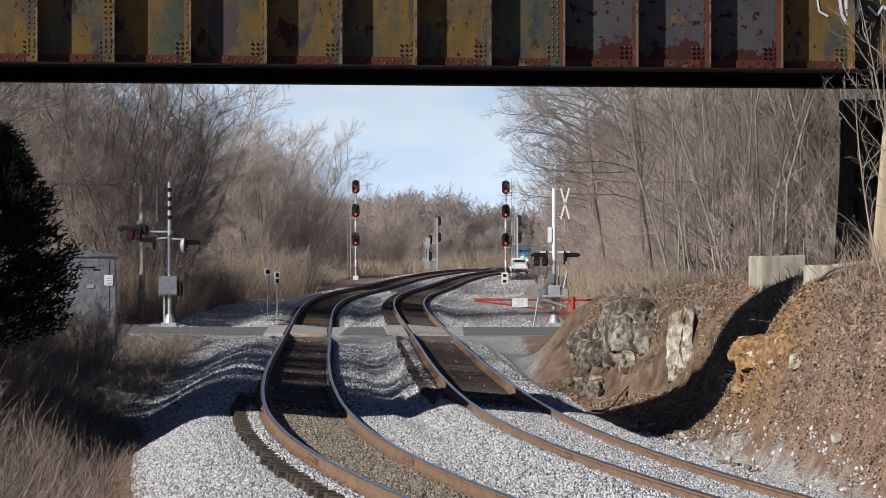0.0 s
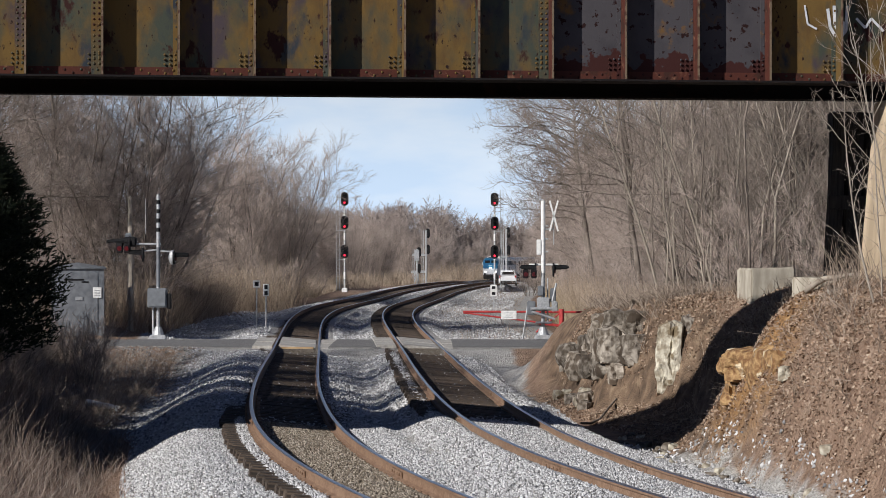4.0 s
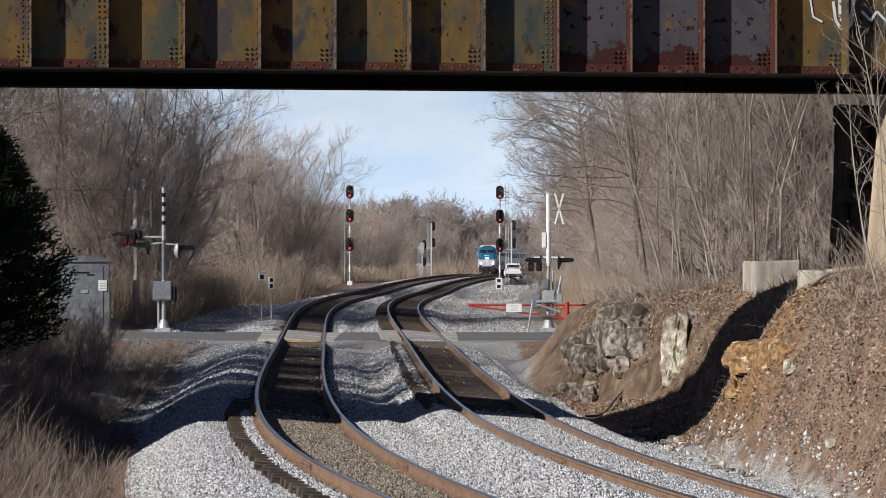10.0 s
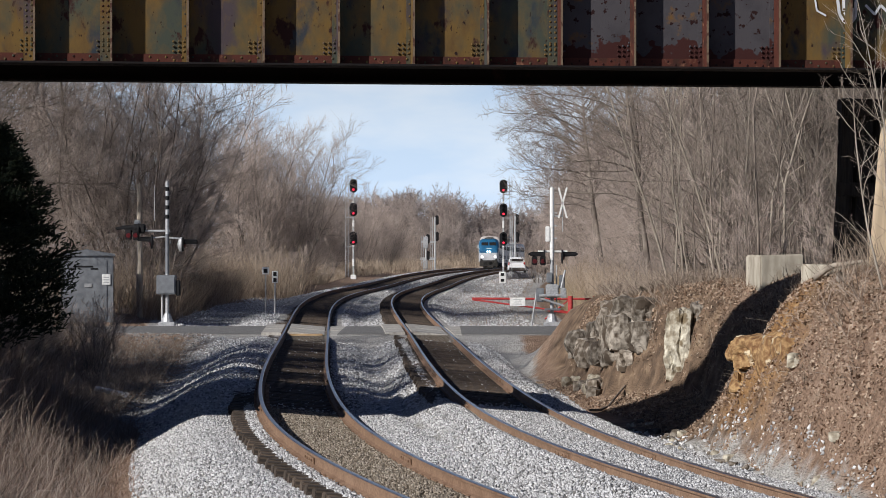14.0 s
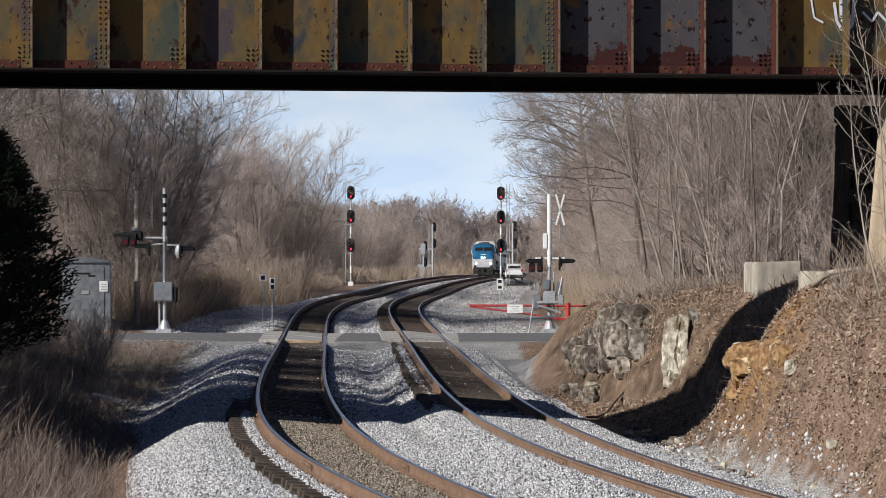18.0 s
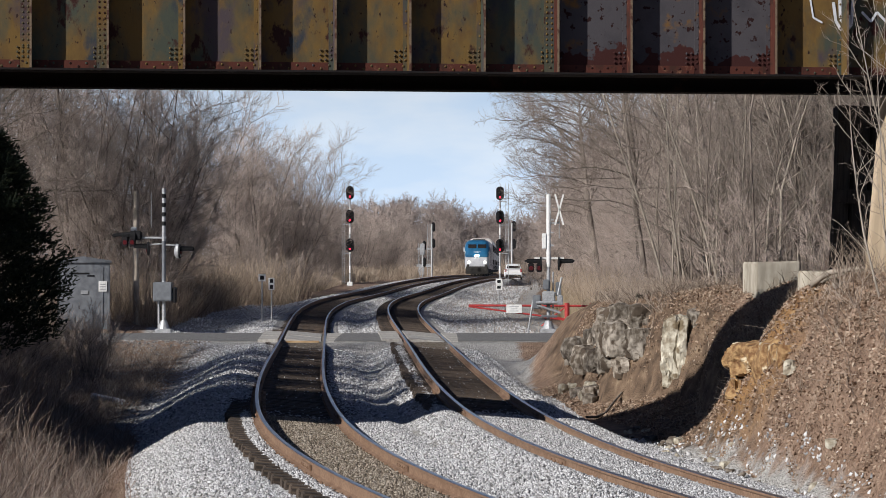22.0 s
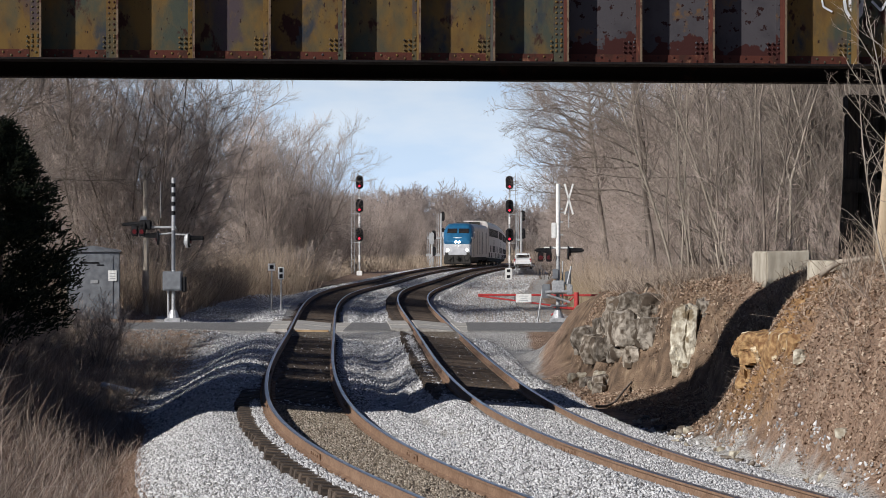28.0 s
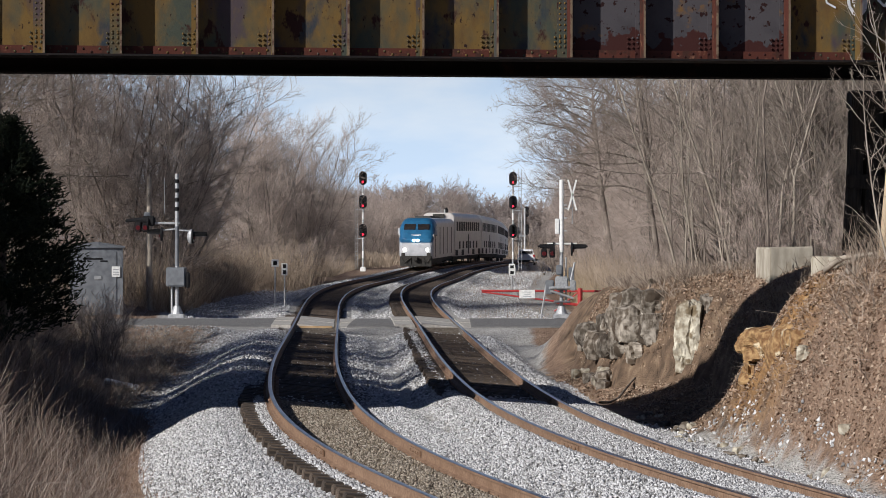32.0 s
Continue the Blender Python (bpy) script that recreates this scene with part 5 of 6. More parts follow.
def post_sign(x, y, z0, low, high, half, label, dots):
    t = thing("trackside_sign", pose(x, y, z0), label, "sign", "trackside signs")
    bm = bmesh.new()
    rod(bm, (0, 0, 0), (0, 0, high), 0.035, sides=8)
    part("post", bm, STEEL, t)
    bm = bmesh.new()
    box(bm, -half, half, -0.06, -0.036, low, high, bevel=0.006)
    p = part("plate", bm, WHITE, t, "white plate")
    for k in range(dots):
        bm = bmesh.new()
        c = low + (high - low) * (k + 0.5) / dots
        box(bm, -half * 0.55, half * 0.55, -0.068, -0.062, c - 0.09, c + 0.09)
        part("marking_bar", bm, BLACK, p)
    return t


post_sign(-7.75, 110, -0.2, 1.95, 2.27, 0.16, "small white square sign on a thin post", 1)
post_sign(-7.2, 108, -0.2, 1.6, 2.13, 0.13, "narrow white trackside sign with dark marks", 2)
post_sign(3.8, 153, -0.25, 0.95, 1.66, 0.2, "narrow white trackside sign with dark marks", 2)


# ---- block signals ----
def signal_head(parent, x, z, lit):
    bm = bmesh.new()
    n = 20
    front = [(x + 0.36 * math.cos(a), -0.12, z + (0.28 if math.sin(a) > 0 else -0.28) + 0.34 * math.sin(a)) for a in [2 * math.pi * i / n for i in range(n)]]
    back = [(p[0], -0.02, p[2]) for p in front]
    h = part("signal_head", loft([front, back]), BLACK, parent, "black oval signal head")
    bm.free()
    for dz, on in ((0.32, False), (-0.02, False), (-0.34, True)):
        bm = bmesh.new()
        rod(bm, (x, -0.18, z + dz), (x, -0.1, z + dz), 0.095 if on else 0.12, sides=14)
        part("lens", bm, LAMP_RED if on and lit else BLACK, h)
        bm = bmesh.new()
        ring = []
        m = 8
        for q in (-0.12, -0.38):
            ring.append([bm.verts.new((x + 0.16 * math.cos(a), q, z + dz + 0.16 * math.sin(a))) for a in [math.pi * i / (m - 1) for i in range(m)]])
        for i in range(m - 1):
            bm.faces.new((ring[0][i], ring[0][i + 1], ring[1][i + 1], ring[1][i]))
        bmesh.ops.solidify(bm, geom=bm.faces[:], thickness=0.015)
        part("hood", bm, BLACK, h)


def block_signal(x, y, z0, heights, ladder, label):
    t = thing("block_signal", pose(x, y, z0), label, "railway signal", "block signals")
    top = heights[0] + 0.6
    bm = bmesh.new()
    rod(bm, (0, 0.05, 0), (0, 0.05, top), 0.085, sides=10)
    part("mast", bm, STEEL, t, "silver-grey mast")
    bm = bmesh.new()
    for k in range(4):
        rod(bm, (0, 0.05, 1.2 + k * 1.75), (0, 0.05, 1.85 + k * 1.75), 0.093, sides=10)
    part("mast_sleeve", bm, WHITE, t, "white painted mast sleeves")
    bm = bmesh.new()
    box(bm, -0.26, 0.26, -0.22, 0.3, 0, 0.4, bevel=0.05)
    part("base", bm, WHITE, t)
    bm = bmesh.new()
    for q in (-0.2, 0.2):
        rod(bm, (ladder + q * 0.6, 0.3, 0.2), (ladder + q * 0.6, 0.3, top + 0.3), 0.025, sides=6)
    for k in range(int(top / 0.35)):
        rod(bm, (ladder - 0.12, 0.3, 0.4 + k * 0.35), (ladder + 0.12, 0.3, 0.4 + k * 0.35), 0.018, sides=5)
    part("ladder", bm, STEEL, t)
    for hz in heights:
        signal_head(t, 0, hz, True)
        bm = bmesh.new()
        box(bm, min(0, ladder), max(0, ladder), 0.0, 0.05, hz - 0.75, hz - 0.68)
        part("bracket", bm, STEEL, t)
        bm = bmesh.new()
        box(bm, min(0, ladder), max(0, ladder), 0.3, 0.34, hz + 0.1, hz + 0.15)
        part("handrail", bm, STEEL, t)
        bm = bmesh.new()
        box(bm, ladder - 0.03, ladder + 0.03, -0.3, 0.3, hz - 0.72, hz - 0.66)
        part("platform", bm, STEEL, t)
    return t


SIGL = "tall railway signal mast with three black heads showing red"
block_signal(-7.9, 225, -0.05, (8.45, 6.3, 3.7), -0.6, SIGL)
block_signal(5.68, 225, -0.1, (8.45, 6.3, 3.7), 0.65, SIGL)


def back_signal(x, y, z0, top, label):
    t = thing("distant_signal", pose(x, y, z0), label, "railway signal", "distant signals")
    bm = bmesh.new()
    rod(bm, (0, 0, 0), (0, 0, top), 0.11, sides=8)
    part("mast", bm, STEEL, t)
    for hz in (top - 0.3, top - 2.2):
        bm = bmesh.new()
        box(bm, -0.02, 0.42, -0.1, 0.2, hz - 0.6, hz + 0.5, bevel=0.1)
        part("signal_head", bm, BLACK, t)
    bm = bmesh.new()
    for q in (-0.5, -0.3):
        rod(bm, (q, 0.1, 0.3), (q, 0.1, top), 0.03, sides=5)
    for k in range(int(top / 0.5)):
        rod(bm, (-0.5, 0.1, 0.4 + k * 0.5), (-0.3, 0.1, 0.4 + k * 0.5), 0.025, sides=5)
    part("ladder", bm, STEEL, t)
    bm = bmesh.new()
    box(bm, -0.7, -0.1, -0.1, 0.1, 1.6, 1.9)
    part("case", bm, STEEL, t)
    bm = bmesh.new()
    box(bm, -0.6, 0.1, -0.1, 0.1, 3.6, 3.8)
    part("platform", bm, STEEL, t)
    return t


back_signal(-0.65, 290, -0.3, 6.6, "grey railway signal mast seen from behind")
bs = back_signal(-1.7, 288, -0.3, 4.4, "short grey railway signal mast with white boxes seen from behind")
bm = bmesh.new()
box(bm, -0.3, 0.25, -0.3, 0.1, 3.0, 4.3, bevel=0.05)
part("equipment_box", bm, STEEL, bs)
bm = bmesh.new()
box(bm, -0.4, 0.2, -0.3, 0.1, 0.6, 1.6, bevel=0.05)
part("lower_box", bm, STEEL, bs)
back_signal(7.86, 262, -0.5, 6.6, "grey railway signal mast seen from behind")

# ---- parked car ----
CAR_WHITE = mat("white_car_paint", (0.66, 0.67, 0.68), (0.74, 0.75, 0.76), 2, 0.3, 0)
TAIL = mat("tail_lamp_red", (0.3, 0.015, 0.015), (0.4, 0.03, 0.03), 5, 0.25, 0)
RUBBER = mat("tyre_rubber", (0.02, 0.02, 0.02), (0.04, 0.04, 0.04), 20, 0.9, 0.2)


def suv(m):
    t = thing("parked_car", m, "white estate car parked on the gravel beside the track", "car")
    secs = []
    for y, half, z0, z1 in ((-2.3, 0.86, 0.45, 0.95), (-2.2, 0.93, 0.35, 1.05), (-1.9, 0.95, 0.3, 1.08), (1.0, 0.95, 0.3, 1.05), (2.1, 0.9, 0.32, 0.92), (2.35, 0.8, 0.42, 0.8)):
        secs.append(shell(y, half, z0, z1, 0.12))
    body = part("body", loft(secs), CAR_WHITE, t)
    secs = [shell(y, half, 0.9, z1, 0.16) for y, half, z1 in ((-2.2, 0.84, 1.02), (-1.85, 0.78, 1.55), (-1.5, 0.72, 1.66), (0.2, 0.74, 1.66), (1.1, 0.8, 1.06))]
    part("cabin", loft(secs), CAR_WHITE, t)
    bm = bmesh.new()
    box(bm, -0.66, 0.66, -0.02, 0.02, -0.2, 0.2, bevel=0.015)
    g = part("rear_window", bm, DARK_GLASS, t)
    g.matrix_basis = pose(0, -2.04, 1.31, -33, 0, 0)
    for sx in (-1, 1):
        bm = bmesh.new()
        box(bm, sx * 0.77 - 0.02, sx * 0.77 + 0.02, -1.5, 0.5, 1.12, 1.5, bevel=0.015)
        part("side_window", bm, DARK_GLASS, t)
        bm = bmesh.new()
        box(bm, sx * 0.8 - 0.1, sx * 0.8 + 0.1, -2.3, -2.15, 0.78, 1.1, bevel=0.02)
        part("tail_lamp", bm, TAIL, t)
        for wy in (-1.4, 1.4):
            bm = bmesh.new()
            rod(bm, (sx * 0.72, wy, 0.34), (sx * 0.95, wy, 0.34), 0.34, sides=20)
            w = part("wheel", bm, RUBBER, t)
            bm = bmesh.new()
            rod(bm, (sx * 0.945, wy, 0.34), (sx * 0.965, wy, 0.34), 0.21, sides=16)
            part("rim", bm, STEEL, w)
    bm = bmesh.new()
    box(bm, -0.82, 0.82, -2.36, -2.2, 0.3, 0.55, bevel=0.04)
    part("bumper", bm, UNDER, t, "dark lower bumper")
    bm = bmesh.new()
    box(bm, -0.26, 0.26, -2.33, -2.28, 0.72, 0.85, bevel=0.008)
    part("plate", bm, WHITE, t)
    return t


suv(pose(8.02, 262, float(ground_height(8.02, 262)), 0, 0, -2))

# ---- small things lying about ----
pipe = thing("white_pipe", Matrix(), "short length of white pipe lying on the bank", "pipe")
bm = bmesh.new()
rod(bm, (-8.72, 63.0, float(ground_height(-8.72, 63.0)) + 0.2), (-7.72, 61.2, float(ground_height(-7.72, 61.2)) + 0.14), 0.075, sides=12)
part("barrel", bm, WHITE, pipe)


# ---- bare winter trees ----
def spawn(P, R, m, lo, angle, length, pull, crook, steps, thin, least, rng):
    """m children on each branch of P (branches, points, 3) with root radii R; length: least and most, as a share of the parent's."""
    n, K = P.shape[:2]
    t = np.clip(lo + (1 - lo) * (np.arange(m)[None, :] + rng.random((n, m))) / m, 0, 0.999)
    q = t * (K - 1)
    i = q.astype(int)
    rows = np.arange(n)[:, None]
    a, b = P[rows, i], P[rows, i + 1]
    at = (a + (b - a) * (q - i)[..., None]).reshape(-1, 3)
    tan = (b - a).reshape(-1, 3)
    tan /= np.linalg.norm(tan, axis=1)[:, None] + 1e-9
    side = rng.normal(0, 1, (n * m, 3))
    side -= tan * np.sum(side * tan, 1)[:, None]
    side /= np.linalg.norm(side, axis=1)[:, None] + 1e-9
    w = rng.uniform(*angle, n * m)[:, None]
    d = tan * np.cos(w) + side * np.sin(w)
    whole = np.linalg.norm(np.diff(P, axis=1), axis=2).sum(1)
    ln = (np.repeat(whole, m) * rng.uniform(*length, n * m) * (1.15 - 0.55 * t.ravel()))[:, None] / (steps - 1)
    pts = [at]
    for k in range(steps - 1):
        d = d + rng.normal(0, crook, d.shape) + np.array(pull) / (steps - 1)
        d /= np.linalg.norm(d, axis=1)[:, None]
        pts.append(pts[-1] + d * ln)
    r = np.maximum(np.repeat(R, m) * (1 - 0.75 * t.ravel()) * thin, least)
    return np.stack(pts, 1), r


def prisms(P, R, sides):
    """Tapering prisms along branches; the last span ends in a point."""
    n, K = P.shape[:2]
    ang = np.arange(sides) * 2 * math.pi / sides
    d = P[:, -1] - P[:, 0]
    a = np.cross(d, (0.31, 0.87, 0.39))
    a /= np.linalg.norm(a, axis=1)[:, None] + 1e-9
    b = np.cross(d, a)
    b /= np.linalg.norm(b, axis=1)[:, None] + 1e-9
    ring = np.cos(ang)[None, :, None] * a[:, None] + np.sin(ang)[None, :, None] * b[:, None]
    taper = 1 - 0.72 * np.arange(K - 1) / (K - 1)
    body = P[:, :K - 1, None] + ring[:, None] * (R[:, None] * taper)[..., None, None]
    V = np.concatenate([body.reshape(n, -1, 3), P[:, -1:]], 1)
    f = []
    for i in range(K - 2):
        for j in range(sides):
            k, o = (j + 1) % sides, i * sides
            f += [(o + j, o + k, o + sides + k), (o + j, o + sides + k, o + sides + j)]
    o = (K - 2) * sides
    f += [(o + j, o + (j + 1) % sides, o + sides) for j in range(sides)]
    F = (np.array(f)[None] + (np.arange(n) * V.shape[1])[:, None, None]).reshape(-1, 3)
    return V.reshape(-1, 3), F


def joined(pieces):
    V, F, base = [], [], 0
    for v, f in pieces:
        V.append(v)
        F.append(f + base)
        base += len(v)
    return np.concatenate(V), np.concatenate(F)


def stems(rng, count, height, fan, r, crook=0.05, lean=(0, 0)):
    """Trunks rising from one root."""
    a = rng.uniform(0, 2 * math.pi, count) + np.arange(count)
    f = fan * np.sqrt(rng.random(count)) if count > 1 else np.zeros(1)
    d = np.stack([np.cos(a) * f + lean[0], np.sin(a) * f + lean[1], np.ones(count)], 1)
    p = np.stack([np.cos(a) * 0.25 * (count > 1), np.sin(a) * 0.25 * (count > 1), np.full(count, -0.3)], 1)
    h = height * (rng.uniform(0.72, 1.0, count) if count > 1 else np.ones(1))
    pts = [p]
    for k in range(6):
        d = d / np.linalg.norm(d, axis=1)[:, None] + rng.normal(0, crook, d.shape) + np.array([0, 0, 0.08])
        pts.append(pts[-1] + d / np.linalg.norm(d, axis=1)[:, None] * (h / 6)[:, None])
    return np.stack(pts, 1), np.full(count, r) * (rng.uniform(0.6, 1.0, count) if count > 1 else 1)


def skeleton(seed, height, trunk, levels):
    """trunk: arguments of stems(); levels: arguments of spawn(), from limbs to twigs."""
    rng = np.random.default_rng(seed)
    P, R = stems(rng, trunk[0], height, *trunk[1:])
    out = [(P, R)]
    for lv in levels:
        out.append(spawn(*out[-1], *lv, rng))
    return out


def tree(seed, height, trunk, levels, bark, twigs, label, name="bare_tree"):
    sk = skeleton(seed, height, trunk, levels)
    t = thing(name, Matrix(), label, "tree", "bare trees by the line")
    for k in range(len(sk[0][1])):
        V, F = prisms(sk[0][0][k:k + 1], sk[0][1][k:k + 1], 7)
        fast("trunk" if len(sk[0][1]) == 1 else "stem", V, F, bark, t)
    V, F = prisms(*sk[1], 4)
    V2, F2 = joined([prisms(*s, 3) for s in sk[2:]])
    c = fast("crown", np.concatenate([V, V2]), np.concatenate([F, F2 + len(V)]), bark, t)
    c.data.materials.append(twigs)
    c.data.polygons.foreach_set("material_index", np.r_[np.zeros(len(F), np.int32), np.ones(len(F2), np.int32)])
    return t


def limbs(m, lo, angle, length, pull, crook=0.12, thin=0.45, least=0.03, steps=6):
    return (m, lo, angle, length, pull, crook, steps, thin, least)


def boughs(m, length=(0.3, 0.55), pull=(0, 0, 0.35), angle=(0.45, 1.0), least=0.014, crook=0.16):
    return (m, 0.12, angle, length, pull, crook, 4, 0.5, least)


def sprays(m, length=(0.35, 0.65), pull=(0, 0, 0.35), angle=(0.4, 0.95), least=0.009, crook=0.18):
    return (m, 0.1, angle, length, pull, crook, 3, 0.55, least)


def ends(m, length=(0.35, 0.7), pull=(0, 0, 0.2), least=0.006):
    return (m, 0.1, (0.35, 0.95), length, pull, 0.15, 2, 0.6, least)


GREYBROWN = "leafless grey-brown deciduous tree in the woods beside the line"
SLIM = "slender leafless sapling with pale bark on the bank"
DOME = "rounded leafless tree of many stems with dense pale twigs"
# many-stemmed round trees of the wood's edge
ROUND = [tree(11 + i, 10.5, (10, 0.45, 0.055, 0.1), [limbs(13, 0.08, (0.35, 1.05), (0.24, 0.42), (0, 0, 0.2), 0.17, 0.4, 0.014), sprays(8, (0.35, 0.65), (0, 0, 0.3), (0.4, 1.1), 0.0095, 0.2),
                                                   ends(8, (0.4, 0.9), (0, 0, 0.25), 0.0068)], BARK, TWIG, DOME) for i in range(5)]
WISPY = [tree(31 + i, 12.5, (2, 0.16, 0.12, 0.05), [limbs(17, 0.1, (0.4, 0.85), (0.26, 0.42), (0, 0, 0.5)), boughs(7, (0.32, 0.55), (0, 0, 0.6)), sprays(6), ends(3)],
              PALE_BARK, PALE_TWIG, "tall pale wispy leafless tree with fine upright twigs") for i in range(3)]
WOOD = [tree(41 + i, 12, (1 + i % 2, 0.2, 0.15, 0.05), [limbs(16, 0.1, (0.5, 1.05), (0.3, 0.48), (0, 0, 0.3)), boughs(7), sprays(6), ends(4)], BARK, TWIG, GREYBROWN) for i in range(4)]
# wide trees whose long limbs arch out and down over the line
SWEEP = [tree(81 + i, 12.5, (1, 0, 0.17, 0.06, (lean, -0.03)), [limbs(21, low, (0.6, 1.2), (0.42, 0.68), (pull, -0.08, -0.1), 0.12, 0.36, 0.04, 8),
                                                                (9, 0.2, (0.35, 0.95), (0.26, 0.48), (pull * 0.3, 0, 0.0), 0.17, 5, 0.5, 0.015),
                                                                sprays(7, (0.4, 0.75), (0, 0, 0.25), least=0.009), ends(4, (0.4, 0.85), (0, 0, 0.15), 0.006)],
              BARK, BARK if i < 2 else MID_TWIG, "wide spreading leafless tree with long arching limbs")
         for i, (lean, pull, low) in enumerate(((0.06, 0.6, 0.34), (0.1, 0.5, 0.34), (-0.06, -0.45, 0.44), (-0.03, -0.32, 0.42), (0.05, 0.55, 0.4)))]
SAPLING = [tree(51 + i, 9.5, (1, 0, 0.028 + 0.004 * i, 0.06 + 0.012 * i), [limbs(18, 0.16, (0.4, 1.0), (0.16, 0.34), (-0.12, 0, 0.3), 0.12, 0.4, 0.012),
                                                                        sprays(5, (0.35, 0.6), least=0.008), ends(4, (0.4, 0.7), least=0.005)],
                PALE_BARK if i % 3 else BARK, PALE_TWIG if i % 2 else MID_TWIG, SLIM, "sapling") for i in range(6)]
# hill trees with twigs dark as bark, the wood's deep shade put into colour
HILLWOOD = [tree(91 + i, 11, (2, 0.15, 0.09, 0.06), [limbs(15, 0.1, (0.4, 1.0), (0.28, 0.45), (-0.15, 0, 0.25)), boughs(7), sprays(6, least=0.007), ends(4, least=0.0045)],
                 BARK, BARK, "grey-brown leafless tree on the hill beside the bridge") for i in range(3)]
SLENDER = [tree(61 + i, 4.6, (3, 0.25, 0.02, 0.06), [limbs(8, 0.15, (0.35, 0.9), (0.2, 0.38), (-0.1, 0, 0.15), 0.1, 0.45, 0.007), boughs(4, least=0.004), sprays(3, least=0.003)],
                PALE_BARK, PALE_TWIG, "thin pale leafless sapling before the girder", "sapling") for i in range(2)]
SHRUB = [tree(71 + i, 3.6, (9, 0.5, 0.024, 0.1), [limbs(7, 0.1, (0.3, 0.9), (0.28, 0.5), (0, 0, 0.3), 0.15, 0.5, 0.012), sprays(6, least=0.009), ends(5, least=0.007)],
              BARK, TWIG, "tangled leafless shrub at the wood's edge", "shrub") for i in range(3)]
PLACED = []


def plant(kinds, x, y, size, rng, turn=None):
    k = kinds[int(rng.integers(len(kinds)))]
    k = next((q for q in kinds if q.name not in PLACED), k)
    m = pose(x, y, float(ground_height(x, y)), 0, 0, float(rng.uniform(0, 360)) if turn is None else turn + float(rng.uniform(-12, 12)))
    sc = size * float(rng.uniform(0.92, 1.08))
    if k.name not in PLACED:
        PLACED.append(k.name)
        k.scale = (sc, sc, sc)
        k.matrix_basis = m @ Matrix.Diagonal((sc, sc, sc, 1))
        return k
    c = copy_thing(k, m)
    c.scale = (sc, sc, sc)
    return c


rng = np.random.default_rng(5)
# west woods: a belt behind the crossing, a round clump farther on, low trees by the bend
for i in range(15):
    x = -13.4 - i * 1.15
    plant(WOOD if i % 4 == 3 else ROUND, x + rng.uniform(-0.4, 0.4), 109.5 + 1.05 * i + rng.uniform(0, 2.5), rng.uniform(1.0, 1.15), rng)
    plant(SHRUB, x + 0.8, 106.5 + 1.0 * i + rng.uniform(0, 2), rng.uniform(0.6, 0.95), rng)
for x, y, sc in ((-12.6, 165, 1.12), (-10.6, 171, 1.06), (-13.6, 173, 1.14), (-10.9, 180, 1.05), (-12.6, 184, 1.1), (-11.2, 192, 0.94), (-13.6, 197, 1.0), (-15.4, 167, 1.14), (-17.6, 173, 1.18)):
    plant(ROUND, x, y, sc, rng)
for x, y, sc in ((-14.6, 131, 1.18), (-17.0, 135, 1.2), (-19.6, 138, 1.22)):
    plant(ROUND, x, y, sc, rng)
for i in range(9):
    plant(SHRUB, -9.2 - rng.uniform(0, 6), 156 + rng.uniform(0, 7), rng.uniform(0.7, 1.1), rng)
for i in range(8):
    plant(ROUND, -10.6 - i * 1.3, 232 + rng.uniform(0, 18), rng.uniform(0.66, 0.8), rng)
    plant(SHRUB, -9.8 - i * 0.8, 205 + rng.uniform(0, 20), rng.uniform(0.7, 1.1), rng)
# wide trees reaching over the hut from the west
for k, x, y, sc in ((0, -21.6, 104, 1.25), (1, -20.6, 98, 1.0), (4, -20.0, 112, 1.15), (4, -22.5, 99, 1.1)):
    plant([SWEEP[k]], x, y, sc, rng, 0)
for i in range(11):
    plant(SHRUB, -12.4 + rng.uniform(0, 2.6), 58 + 1.9 * i, rng.uniform(0.45, 0.7), rng)
# trees on the west bank behind the abutment, whose shadows stripe the tracks
for x, y, sc in ((-13.4, 47, 0.75), (-14.5, 51, 0.9), (-16.5, 45, 1.0), (-15.2, 56, 0.85), (-18, 53, 1.05), (-17.2, 60, 0.95), (-20, 58, 1.1), (-15.9, 64, 0.8),
                 (-19.2, 66, 1.0), (-22, 62, 1.1), (-14.4, 60, 0.7)):
    plant(WOOD, x, y, sc, rng)
for i in range(26):
    y = rng.uniform(47, 73)
    plant(SAPLING if i % 3 else WOOD, -0.18 * y - rng.uniform(3.0, 7.5), y, rng.uniform(0.95, 1.25) if i % 3 else rng.uniform(0.6, 0.8), rng)
# east bank: saplings on the hill by the bridge, some in clumps
for i in range(26):
    y = rng.uniform(55, 78)
    x = float(WEST_X(y) + SPACING(y)) + rng.uniform(4.9, 12.5) + max(0, (y - 66)) * 0.25
    plant(SAPLING, x, y, rng.uniform(0.8, 1.05), rng, 0)
for cx, cy, count in ((6.2, 60.0, 2), (8.3, 60.0, 4), (9.2, 63.0, 3)):
    for k in range(count):
        plant(SAPLING, cx + rng.normal(0, 0.45), cy + rng.normal(0, 0.9), rng.uniform(0.85, 1.1), rng, 0)
for x, y, sc in ((6.85, 37.0, 1.0), (7.1, 36.2, 1.05)):
    plant(SLENDER, x, y, sc, rng)
for i in range(26):
    y = rng.uniform(58, 82)
    x = float(WEST_X(y) + SPACING(y)) + rng.uniform(8.0, 16)
    plant(HILLWOOD, x, y, rng.uniform(0.75, 0.95), rng, 0)
